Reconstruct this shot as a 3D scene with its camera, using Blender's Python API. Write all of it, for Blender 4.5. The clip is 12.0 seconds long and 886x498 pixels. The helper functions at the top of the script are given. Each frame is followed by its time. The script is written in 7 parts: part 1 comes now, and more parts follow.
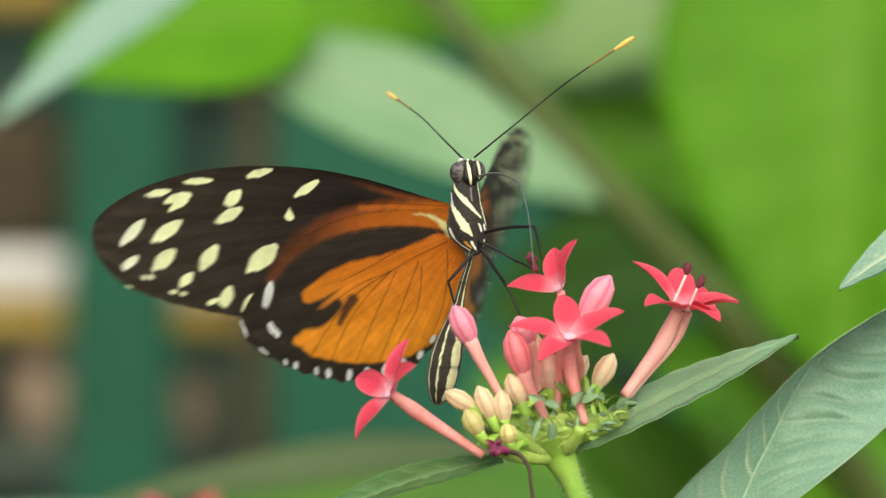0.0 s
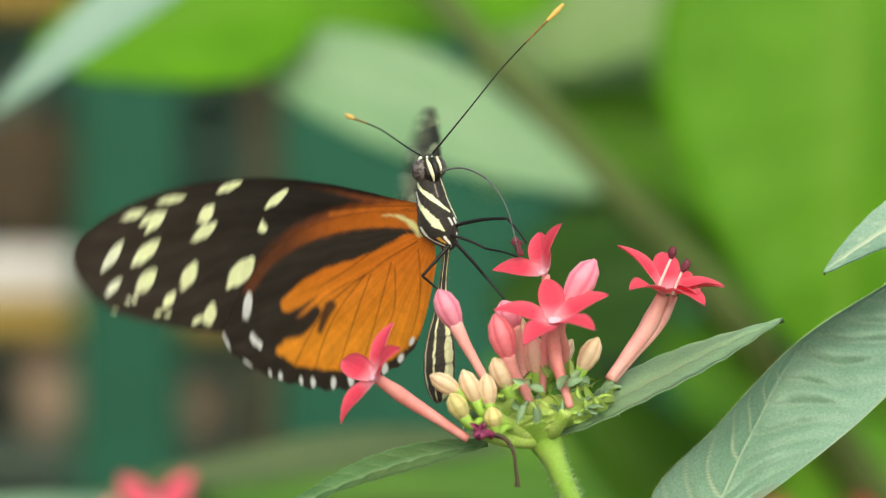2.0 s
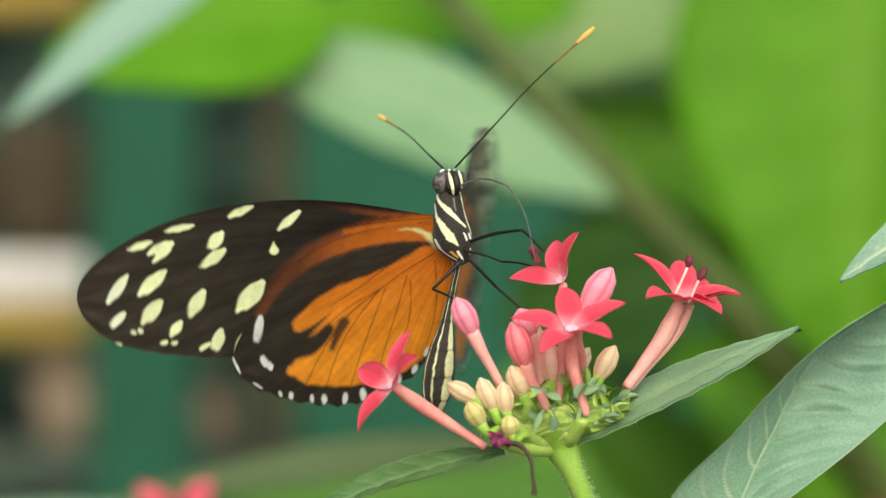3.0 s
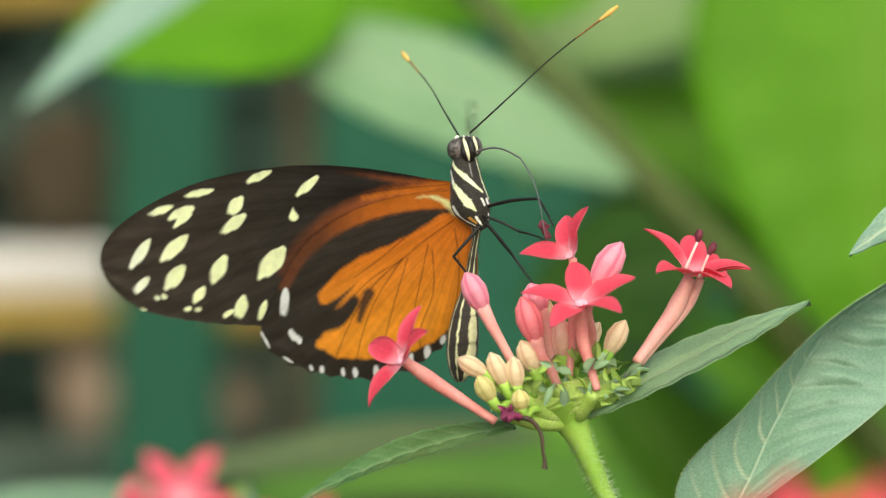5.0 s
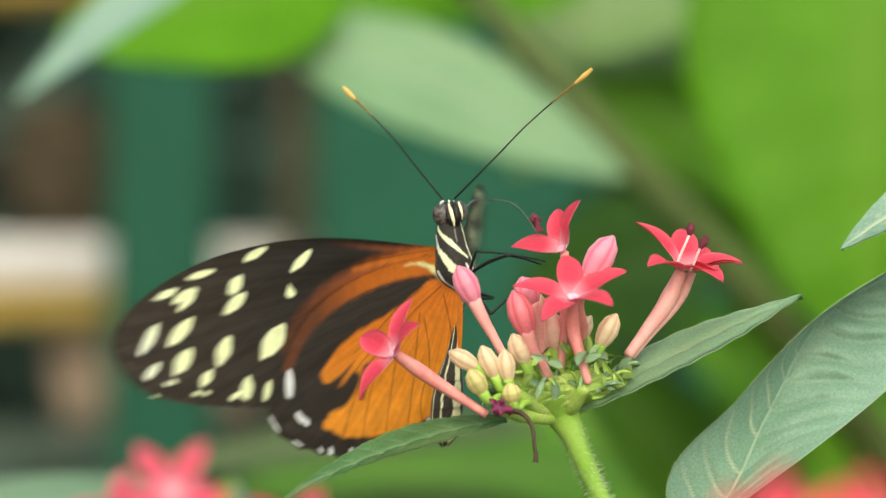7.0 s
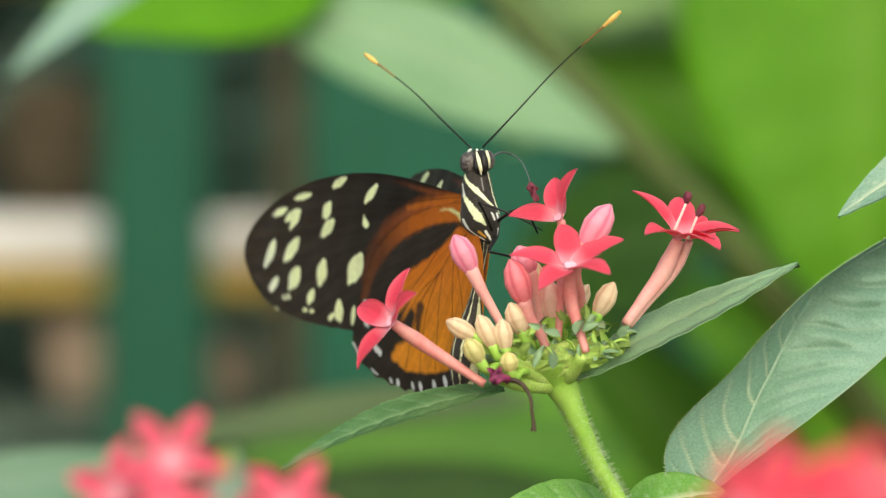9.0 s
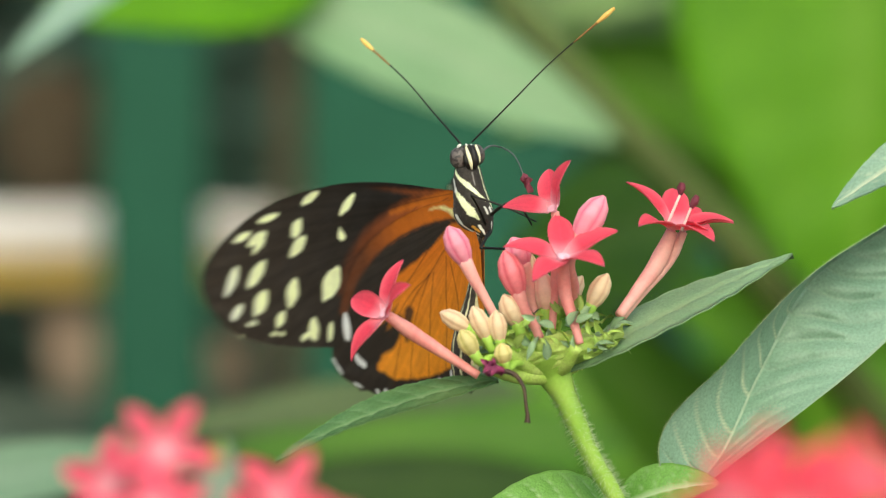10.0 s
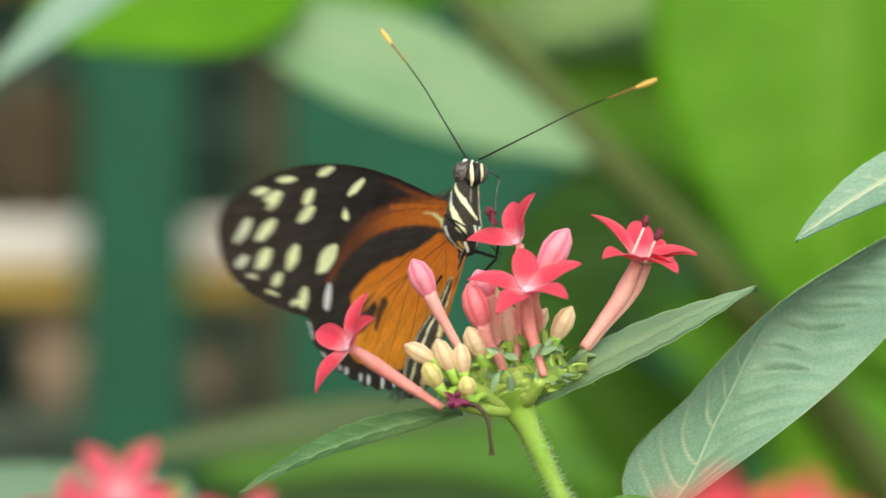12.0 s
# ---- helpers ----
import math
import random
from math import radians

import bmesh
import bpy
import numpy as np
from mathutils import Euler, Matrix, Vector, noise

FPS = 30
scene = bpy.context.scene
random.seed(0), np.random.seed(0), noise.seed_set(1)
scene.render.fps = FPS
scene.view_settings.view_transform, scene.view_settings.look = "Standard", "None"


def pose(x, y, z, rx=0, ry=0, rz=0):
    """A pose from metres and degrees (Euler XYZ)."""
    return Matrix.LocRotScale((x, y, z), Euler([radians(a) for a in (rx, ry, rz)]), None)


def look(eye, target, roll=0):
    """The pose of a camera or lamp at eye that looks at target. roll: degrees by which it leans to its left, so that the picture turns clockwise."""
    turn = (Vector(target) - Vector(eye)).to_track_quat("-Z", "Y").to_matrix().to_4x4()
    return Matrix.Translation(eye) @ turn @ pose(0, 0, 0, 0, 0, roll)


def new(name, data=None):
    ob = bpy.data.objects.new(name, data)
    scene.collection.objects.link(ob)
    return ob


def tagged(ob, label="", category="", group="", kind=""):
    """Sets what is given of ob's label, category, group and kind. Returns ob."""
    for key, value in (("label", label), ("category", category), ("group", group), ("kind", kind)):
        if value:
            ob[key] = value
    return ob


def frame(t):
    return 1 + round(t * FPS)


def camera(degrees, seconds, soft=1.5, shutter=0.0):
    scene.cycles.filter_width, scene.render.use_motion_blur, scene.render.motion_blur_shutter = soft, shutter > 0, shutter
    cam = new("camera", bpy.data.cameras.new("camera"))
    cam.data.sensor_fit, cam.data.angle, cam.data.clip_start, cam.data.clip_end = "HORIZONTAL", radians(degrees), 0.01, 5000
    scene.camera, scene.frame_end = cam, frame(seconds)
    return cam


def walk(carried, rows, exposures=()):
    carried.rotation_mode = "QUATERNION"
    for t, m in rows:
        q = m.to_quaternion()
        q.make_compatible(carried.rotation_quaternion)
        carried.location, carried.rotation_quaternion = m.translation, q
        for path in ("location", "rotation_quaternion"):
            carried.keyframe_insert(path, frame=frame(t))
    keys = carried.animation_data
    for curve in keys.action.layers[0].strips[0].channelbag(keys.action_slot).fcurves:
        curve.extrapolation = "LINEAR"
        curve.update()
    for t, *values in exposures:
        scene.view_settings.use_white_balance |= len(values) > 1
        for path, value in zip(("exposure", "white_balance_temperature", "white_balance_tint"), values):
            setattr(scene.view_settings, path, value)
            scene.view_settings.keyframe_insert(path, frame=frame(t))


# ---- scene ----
cam = camera(10.5, 12.0, soft=1.15, shutter=0.5)
cam.data.dof.use_dof = True
cam.data.dof.focus_distance = 0.604
cam.data.dof.aperture_fstop = 20.0
PATH = [
    (0, pose(0.00000, -0.59999, 1.00000, 90.000, -0.171, 0.000)),
    (0.5, pose(0.00078, -0.59987, 0.99845, 90.048, -0.195, 0.107)),
    (1, pose(0.00180, -0.60005, 0.99793, 90.035, -0.146, 0.185)),
    (1.5, pose(0.00213, -0.60048, 0.99772, 90.051, -0.150, 0.215)),
    (2, pose(0.00376, -0.60107, 0.99741, 90.062, -0.120, 0.184)),
    (2.5, pose(0.00353, -0.60164, 0.99760, 90.085, -0.129, 0.149)),
    (3, pose(0.00335, -0.60203, 0.99780, 90.122, -0.147, 0.348)),
    (3.5, pose(0.00339, -0.60243, 0.99698, 90.052, -0.191, 0.472)),
    (5.3, pose(0.00576, -0.60350, 0.99513, 90.067, 0.043, 0.695)),
    (5.5, pose(0.00547, -0.60382, 0.99504, 90.056, 0.104, 0.599)),
    (6, pose(0.00603, -0.60354, 0.99567, 90.037, 0.050, 0.682)),
    (6.5, pose(0.00693, -0.60335, 0.99613, 90.035, -0.079, 0.661)),
    (7, pose(0.00611, -0.60305, 0.99539, 89.977, -0.089, 0.633)),
    (8.8, pose(0.00566, -0.60266, 0.99458, 89.784, 0.186, 0.643)),
    (9, pose(0.00563, -0.60253, 0.99434, 89.712, 0.159, 0.550)),
    (9.5, pose(0.00625, -0.60240, 0.99330, 89.758, 0.084, 0.560)),
    (10, pose(0.00642, -0.60249, 0.99443, 89.602, 0.191, 0.553)),
    (10.5, pose(0.00600, -0.60281, 0.99423, 89.612, 0.187, 0.572)),
    (11, pose(0.00636, -0.60316, 0.99513, 89.520, 0.176, 0.631)),
    (11.5, pose(0.00705, -0.60359, 0.99645, 89.574, 0.009, 0.595)),
    (12, pose(0.00929, -0.60377, 0.99770, 89.675, 0.178, 0.404)),
]
walk(cam, PATH, exposures=((0.0, 0.46, 6800, 0), (12.0, 0.46, 6800, 0)))

# ---- light: bright overcast daylight under a butterfly-house roof ----
world = bpy.data.worlds.new("overcast_sky")
scene.world = world
world.use_nodes = True
wn = world.node_tree
sky = wn.nodes.new("ShaderNodeTexSky")
sky.sky_type, sky.sun_disc = "NISHITA", False
sky.sun_elevation, sky.sun_rotation = radians(38), radians(174)
sky.air_density, sky.dust_density, sky.ozone_density = 1.0, 4.0, 1.0
wn.links.new(sky.outputs[0], wn.nodes["Background"].inputs[0])
wn.nodes["Background"].inputs[1].default_value = 0.15

sun = new("sun", bpy.data.lights.new("sun", "SUN"))
sun.data.energy, sun.data.angle, sun.data.color = 1.5, radians(100), (1.0, 0.96, 0.9)
sun.matrix_basis = look((0.4, -3.8, 4.0), (0, 0, 1))


# ---- materials ----
def nodes_of(name):
    m = bpy.data.materials.new(name)
    m.use_nodes = True
    nt = m.node_tree
    return m, nt, nt.nodes["Principled BSDF"]


def add(nt, kind, **values):
    n = nt.nodes.new(kind)
    for k, v in values.items():
        n.inputs[k].default_value = v
    return n


def mixed(nt, fac, a, b, mode="MIX"):
    n = nt.nodes.new("ShaderNodeMix")
    n.data_type, n.blend_type = "RGBA", mode
    for sock, v in ((n.inputs[0], fac), (n.inputs[6], a), (n.inputs[7], b)):
        if isinstance(v, (int, float, tuple)):
            sock.default_value = v if not isinstance(v, tuple) else (*v, 1)[:4]
        else:
            nt.links.new(v, sock)
    return n.outputs[2]


def grain(nt, scale, detail=4.0, rough=0.6):
    co = nt.nodes.new("ShaderNodeTexCoord")
    n = add(nt, "ShaderNodeTexNoise", Scale=scale, Detail=detail, Roughness=rough)
    nt.links.new(co.outputs["Object"], n.inputs["Vector"])
    return n.outputs["Fac"]


def ramped(nt, fac, lo, hi):
    n = nt.nodes.new("ShaderNodeMapRange")
    nt.links.new(fac, n.inputs[0])
    n.inputs[1].default_value, n.inputs[2].default_value = lo, hi
    return n.outputs[0]


def bumped(nt, bsdf, fac, strength, distance):
    b = add(nt, "ShaderNodeBump", Strength=strength, Distance=distance)
    nt.links.new(fac, b.inputs["Height"])
    nt.links.new(b.outputs[0], bsdf.inputs["Normal"])


def random_shift(nt, color, amount):
    info = nt.nodes.new("ShaderNodeObjectInfo")
    hsv = nt.nodes.new("ShaderNodeHueSaturation")
    nt.links.new(color, hsv.inputs["Color"])
    r = nt.nodes.new("ShaderNodeMapRange")
    nt.links.new(info.outputs["Random"], r.inputs[0])
    r.inputs[3].default_value, r.inputs[4].default_value = 1 - amount, 1 + amount
    nt.links.new(r.outputs[0], hsv.inputs["Value"])
    return hsv.outputs[0]


def thin(nt, bsdf, color, amount):
    """Light that passes through a leaf or petal."""
    t = nt.nodes.new("ShaderNodeBsdfTranslucent")
    if isinstance(color, tuple):
        t.inputs[0].default_value = (*color, 1)
    else:
        nt.links.new(color, t.inputs[0])
    m = nt.nodes.new("ShaderNodeMixShader")
    m.inputs[0].default_value = amount
    out = nt.nodes["Material Output"]
    nt.links.new(bsdf.outputs[0], m.inputs[1])
    nt.links.new(t.outputs[0], m.inputs[2])
    nt.links.new(m.outputs[0], out.inputs[0])


def plain(name, a, b, scale, rough=0.6, bump=0.3, size=0.001, through_light=0.0, vary=0.0, metal=0.0, spec=0.5, fine_amount=0.08):
    """A surface between two colours, with coarse and fine variation."""
    m, nt, bsdf = nodes_of(name)
    coarse = ramped(nt, grain(nt, scale), 0.3, 0.7)
    fine = ramped(nt, grain(nt, scale * 7), 0.3, 0.7)
    col = mixed(nt, coarse, a, b)
    dark = mixed(nt, fine, (1 - fine_amount,) * 3, (1 + fine_amount * 0.6,) * 3)
    col = mixed(nt, 1.0, col, dark, "MULTIPLY")
    if vary:
        col = random_shift(nt, col, vary)
    nt.links.new(col, bsdf.inputs["Base Color"])
    bsdf.inputs["Roughness"].default_value, bsdf.inputs["Metallic"].default_value = rough, metal
    bsdf.inputs["Specular IOR Level"].default_value = spec
    bumped(nt, bsdf, grain(nt, scale * 7), bump, size)
    if through_light:
        thin(nt, bsdf, col, through_light)
    return m


def tinted(name, rough=0.55, scale=9000.0, bump=0.4, size=0.00006, sheen=0.0, through_light=0.0, spec=0.4, vary=0.0, mottle=1.0):
    """A surface whose markings are stored on its points."""
    m, nt, bsdf = nodes_of(name)
    at = nt.nodes.new("ShaderNodeAttribute")
    at.attribute_name = "tint"
    fine = ramped(nt, grain(nt, scale), 0.25, 0.75)
    shade = mixed(nt, fine, (1 - 0.28 * mottle,) * 3, (1 + 0.22 * mottle,) * 3)
    col = mixed(nt, 1.0, at.outputs["Color"], shade, "MULTIPLY")
    patch = mixed(nt, ramped(nt, grain(nt, scale * 0.07), 0.3, 0.7), (1 - 0.2 * mottle, 1 - 0.22 * mottle, 1 - 0.24 * mottle), (1 + 0.14 * mottle,) * 3)
    col = mixed(nt, 1.0, col, patch, "MULTIPLY")
    if vary:
        col = random_shift(nt, col, vary)
    nt.links.new(col, bsdf.inputs["Base Color"])
    bsdf.inputs["Roughness"].default_value = rough
    bsdf.inputs["Specular IOR Level"].default_value = spec
    bsdf.inputs["Sheen Weight"].default_value = sheen
    bumped(nt, bsdf, grain(nt, scale * 0.6), bump, size)
    if through_light:
        thin(nt, bsdf, col, through_light)
    return m


def leafy(name, a, b, vein, rough=0.5, scale=90.0, through_light=0.3, vary=0.12, spec=0.5, relief=0.35):
    """Leaf green with paler veins, blotches and a finely puckered face."""
    m, nt, bsdf = nodes_of(name)
    at = nt.nodes.new("ShaderNodeAttribute")
    at.attribute_name = "vein"
    col = mixed(nt, ramped(nt, grain(nt, scale), 0.3, 0.7), a, b)
    fine = mixed(nt, ramped(nt, grain(nt, scale * 30), 0.3, 0.7), (0.82, 0.82, 0.82), (1.15, 1.15, 1.15))
    col = mixed(nt, 1.0, col, fine, "MULTIPLY")
    col = random_shift(nt, col, vary)
    col = mixed(nt, at.outputs["Fac"], col, vein)
    nt.links.new(col, bsdf.inputs["Base Color"])
    bsdf.inputs["Roughness"].default_value = rough
    bsdf.inputs["Specular IOR Level"].default_value = spec
    bumped(nt, bsdf, grain(nt, scale * 30), relief, 0.0002)
    thin(nt, bsdf, col, through_light)
    return m


M_WING = tinted("wing_scales", rough=0.55, sheen=0.05, through_light=0.28, spec=0.32, mottle=0.65)
M_BODY = tinted("body_scales", rough=0.7, scale=5000, bump=0.6, size=0.00012, sheen=0.1)
M_EYE = tinted("compound_eye", rough=0.35, scale=4000, bump=0.15)
M_CHITIN = plain("black_chitin", (0.008, 0.007, 0.006), (0.018, 0.016, 0.015), 900, 0.45, 0.2, 0.00005, spec=0.3)
M_PALE_LEG = plain("grey_chitin", (0.06, 0.06, 0.065), (0.15, 0.15, 0.15), 900, 0.4, 0.2, 0.00005)
M_WHITE_SCALE = plain("white_scales", (0.78, 0.79, 0.74), (0.88, 0.88, 0.82), 1500, 0.7, 0.4, 0.00006)
M_FUZZ = plain("body_hair", (0.10, 0.09, 0.07), (0.26, 0.25, 0.2), 1500, 0.7, 0.2, 0.00004)
M_CREAM = plain("cream_scales", (0.75, 0.72, 0.45), (0.85, 0.83, 0.58), 1500, 0.7, 0.4, 0.00006)
M_ANTENNA_END = plain("antenna_brown", (0.16, 0.08, 0.025), (0.34, 0.19, 0.05), 1500, 0.6, 0.3, 0.00004)
M_CLUB = plain("antenna_club", (0.75, 0.42, 0.08), (0.85, 0.6, 0.18), 1500, 0.6, 0.3, 0.00004)
M_PETAL = tinted("petal_pink", 0.6, 300.0, 0.25, 0.0001, 0.08, 0.5, 0.25, 0.05, 0.35)
M_BUD_SKIN = tinted("bud_skin", 0.5, 2500.0, 0.2, 0.0001, 0.05, 0.3, 0.4, 0.06, 0.3)
M_PETAL_BASE = plain("petal_throat", (0.96, 0.48, 0.60), (0.97, 0.66, 0.76), 700, 0.6, 0.2, 0.0001, 0.3)
M_TUBE = plain("flower_tube", (0.79, 0.27, 0.26), (0.87, 0.42, 0.39), 300, 0.55, 0.25, 0.0001, 0.25, 0.1)
M_TUBE_PALE = plain("pale_flower_tube", (0.90, 0.40, 0.38), (0.95, 0.57, 0.52), 300, 0.55, 0.25, 0.0001, 0.25, 0.06)
M_WITHERED = plain("withered_purple", (0.12, 0.01, 0.05), (0.3, 0.03, 0.12), 700, 0.6, 0.6, 0.0002)
M_STALK_DRY = plain("dry_brown_stalk", (0.025, 0.012, 0.006), (0.07, 0.036, 0.016), 700, 0.6, 0.4, 0.0001)
M_STEM = plain("fresh_stem", (0.26, 0.50, 0.06), (0.40, 0.64, 0.11), 250, 0.55, 0.4, 0.0002, 0.1)
M_SEPAL = plain("sepal_green", (0.32, 0.53, 0.08), (0.56, 0.74, 0.20), 400, 0.5, 0.4, 0.0002, 0.3, 0.35)
M_SEPAL_GREY = plain("sepal_grey_green", (0.20, 0.36, 0.18), (0.36, 0.52, 0.30), 400, 0.5, 0.4, 0.0002, 0.2, 0.25)
M_RECEPTACLE = plain("receptacle_green", (0.42, 0.66, 0.10), (0.62, 0.80, 0.24), 500, 0.5, 0.4, 0.0003, 0.2, fine_amount=0.2)
M_HAIR = plain("stem_hair", (0.55, 0.7, 0.4), (0.7, 0.8, 0.55), 900, 0.5, 0.1, 0.0001, 0.3)
PINK = ((0.82, 0.11, 0.24), (0.95, 0.40, 0.52))
DEEP_PINK = ((0.66, 0.08, 0.13), (0.88, 0.27, 0.32))
CREAMY = ((0.66, 0.40, 0.24), (0.89, 0.73, 0.50))
GREENISH = ((0.5, 0.46, 0.12), (0.80, 0.72, 0.33))
BLUSH = ((0.88, 0.4, 0.36), (0.94, 0.66, 0.54))
M_STAMEN = plain("stamen_white", (0.85, 0.6, 0.6), (0.92, 0.75, 0.72), 900, 0.5, 0.1, 0.0001)
M_ANTHER = plain("anther_maroon", (0.09, 0.010, 0.025), (0.22, 0.03, 0.06), 1500, 0.7, 0.6, 0.0002)
M_LEAF = leafy("pentas_leaf", (0.21, 0.36, 0.20), (0.28, 0.44, 0.25), (0.34, 0.48, 0.28), 0.42, 120)
M_LEAF_BIG = leafy("pentas_leaf_blue", (0.24, 0.42, 0.295), (0.325, 0.51, 0.375), (0.66, 0.72, 0.52), 0.4, 90)
M_LEAF_FRESH = leafy("pentas_leaf_fresh", (0.10, 0.24, 0.075), (0.17, 0.33, 0.12), (0.30, 0.46, 0.22), 0.22, 120, relief=1.0)
# lime leaf: the whitish gloss along its pale veins is in the vein colour
M_LEAF_LIME = leafy("pentas_leaf_lime", (0.14, 0.35, 0.055), (0.21, 0.44, 0.10), (0.60, 0.74, 0.46), 0.22, 120, relief=0.8)
M_BG_YELLOW = leafy("shrub_leaf_bright", (0.078, 0.245, 0.003), (0.122, 0.34, 0.008), (0.14, 0.33, 0.02), 0.5, 40, 0.35, spec=0.2)
M_BG_PALE = leafy("shrub_leaf_pale", (0.20, 0.38, 0.18), (0.27, 0.46, 0.24), (0.26, 0.4, 0.23), 0.5, 40)
M_BG_SAGE = leafy("shrub_leaf_sage", (0.17, 0.30, 0.09), (0.23, 0.37, 0.13), (0.24, 0.34, 0.15), 0.5, 40, spec=0.3)
M_BG_BLUE = leafy("shrub_leaf_blue", (0.19, 0.34, 0.26), (0.26, 0.42, 0.33), (0.34, 0.48, 0.4), 0.5, 40)
M_BG_MID = leafy("shrub_leaf_mid", (0.12, 0.34, 0.018), (0.18, 0.43, 0.035), (0.23, 0.44, 0.07), 0.5, 40, spec=0.2)
# near-black green: the shade of a gap in the foliage, put into leaf colour
M_BG_SHADED = leafy("shrub_leaf_shaded", (0.022, 0.06, 0.010), (0.04, 0.09, 0.016), (0.05, 0.1, 0.02), 0.5, 40, spec=0.2)
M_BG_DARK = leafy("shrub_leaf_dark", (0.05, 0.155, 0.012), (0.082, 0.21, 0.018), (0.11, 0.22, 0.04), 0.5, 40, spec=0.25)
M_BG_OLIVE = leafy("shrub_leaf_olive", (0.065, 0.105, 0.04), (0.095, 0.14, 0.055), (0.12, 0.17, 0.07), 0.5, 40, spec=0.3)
M_BG_GREY = leafy("shrub_leaf_grey", (0.145, 0.265, 0.165), (0.20, 0.33, 0.22), (0.22, 0.33, 0.24), 0.5, 40, spec=0.3)
M_BG_STEM = plain("shrub_stem", (0.055, 0.088, 0.014), (0.085, 0.125, 0.026), 60, 0.7, 0.4, 0.001)
M_FENCE = plain("green_fence_paint", (0.0065, 0.064, 0.035), (0.0115, 0.088, 0.049), 14, 0.7, 0.3, 0.002, vary=0.08, spec=0.25)
M_WHITE = plain("white_paint", (0.62, 0.61, 0.60), (0.74, 0.73, 0.72), 20, 0.5, 0.2, 0.001)
M_OCHRE = plain("ochre_wood", (0.36, 0.25, 0.035), (0.46, 0.33, 0.06), 25, 0.6, 0.3, 0.001)
M_CLAY = plain("weathered_clay", (0.36, 0.27, 0.20), (0.47, 0.36, 0.27), 30, 0.8, 0.5, 0.002)
M_BROWN = plain("brown_coir", (0.05, 0.037, 0.02), (0.10, 0.078, 0.045), 60, 0.9, 0.8, 0.003)
M_POST = plain("bare_wood", (0.05, 0.042, 0.022), (0.09, 0.075, 0.042), 40, 0.9, 0.6, 0.003)
M_SOIL = plain("dark_soil", (0.05, 0.035, 0.022), (0.1, 0.075, 0.05), 9, 0.9, 0.8, 0.02)
M_HEDGE = plain("hedge_leaf", (0.03, 0.07, 0.052), (0.062, 0.12, 0.088), 8, 0.6, 0.3, 0.002, 0.2)
M_WALL = plain("dark_boarding", (0.035, 0.06, 0.045), (0.06, 0.09, 0.07), 6, 0.8, 0.4, 0.004)

# ---- building blocks ----
PLACED = {}


def thing(name, at, label, category, group=""):
    ob = new(name)
    ob.empty_display_size = 0.01
    ob.location = at
    PLACED[ob] = Matrix.Translation(at)
    return tagged(ob, label, category, group)


def put(ob, parent, m=None):
    """Hangs ob under parent, at the pose m in the world."""
    m = m or Matrix()
    ob.parent = parent
    ob.matrix_basis = PLACED[parent].inverted() @ m
    PLACED[ob] = m
    return ob


def mesh_of(name, verts, faces, material, smooth=True, **points):
    me = bpy.data.meshes.new(name)
    me.from_pydata([tuple(v) for v in verts], [], faces)
    me.materials.append(material)
    if smooth:
        me.polygons.foreach_set("use_smooth", [True] * len(me.polygons))
    for key, values in points.items():
        values = np.asarray(values, float)
        if values.ndim == 1:
            a = me.attributes.new(key, "FLOAT", "POINT")
            a.data.foreach_set("value", values)
        else:
            a = me.color_attributes.new(key, "FLOAT_COLOR", "POINT")
            a.data.foreach_set("color", np.c_[values, np.ones(len(values))].ravel())
    me.update()
    return me


def part(name, me, parent, m=None, label=""):
    return tagged(put(new(name, me), parent, m), label)


def spline(points, n):
    """A smooth line of n points through the given ones, evenly shared between their spans."""
    p = np.array(points, float)
    gap = np.maximum(np.linalg.norm(np.diff(p, axis=0), axis=1), 1e-9)
    if len(p) == 2:
        return p[0] + np.linspace(0, 1, n)[:, None] * (p[1] - p[0])
    slope = np.diff(p, axis=0) / gap[:, None]
    w = gap[1:] / (gap[1:] + gap[:-1])
    inner = slope[:-1] * w[:, None] + slope[1:] * (1 - w)[:, None]
    m = np.vstack([1.5 * slope[0] - 0.5 * inner[0], inner, 1.5 * slope[-1] - 0.5 * inner[-1]])
    out = []
    for s in np.linspace(0, len(p) - 1 - 1e-9, n):
        i, f = int(s), s - int(s)
        a, b = 2 * f**3 - 3 * f * f + 1, 3 * f * f - 2 * f**3
        out.append(a * p[i] + b * p[i + 1] + gap[i] * ((f**3 - 2 * f * f + f) * m[i] + (f**3 - f * f) * m[i + 1]))
    return np.array(out)


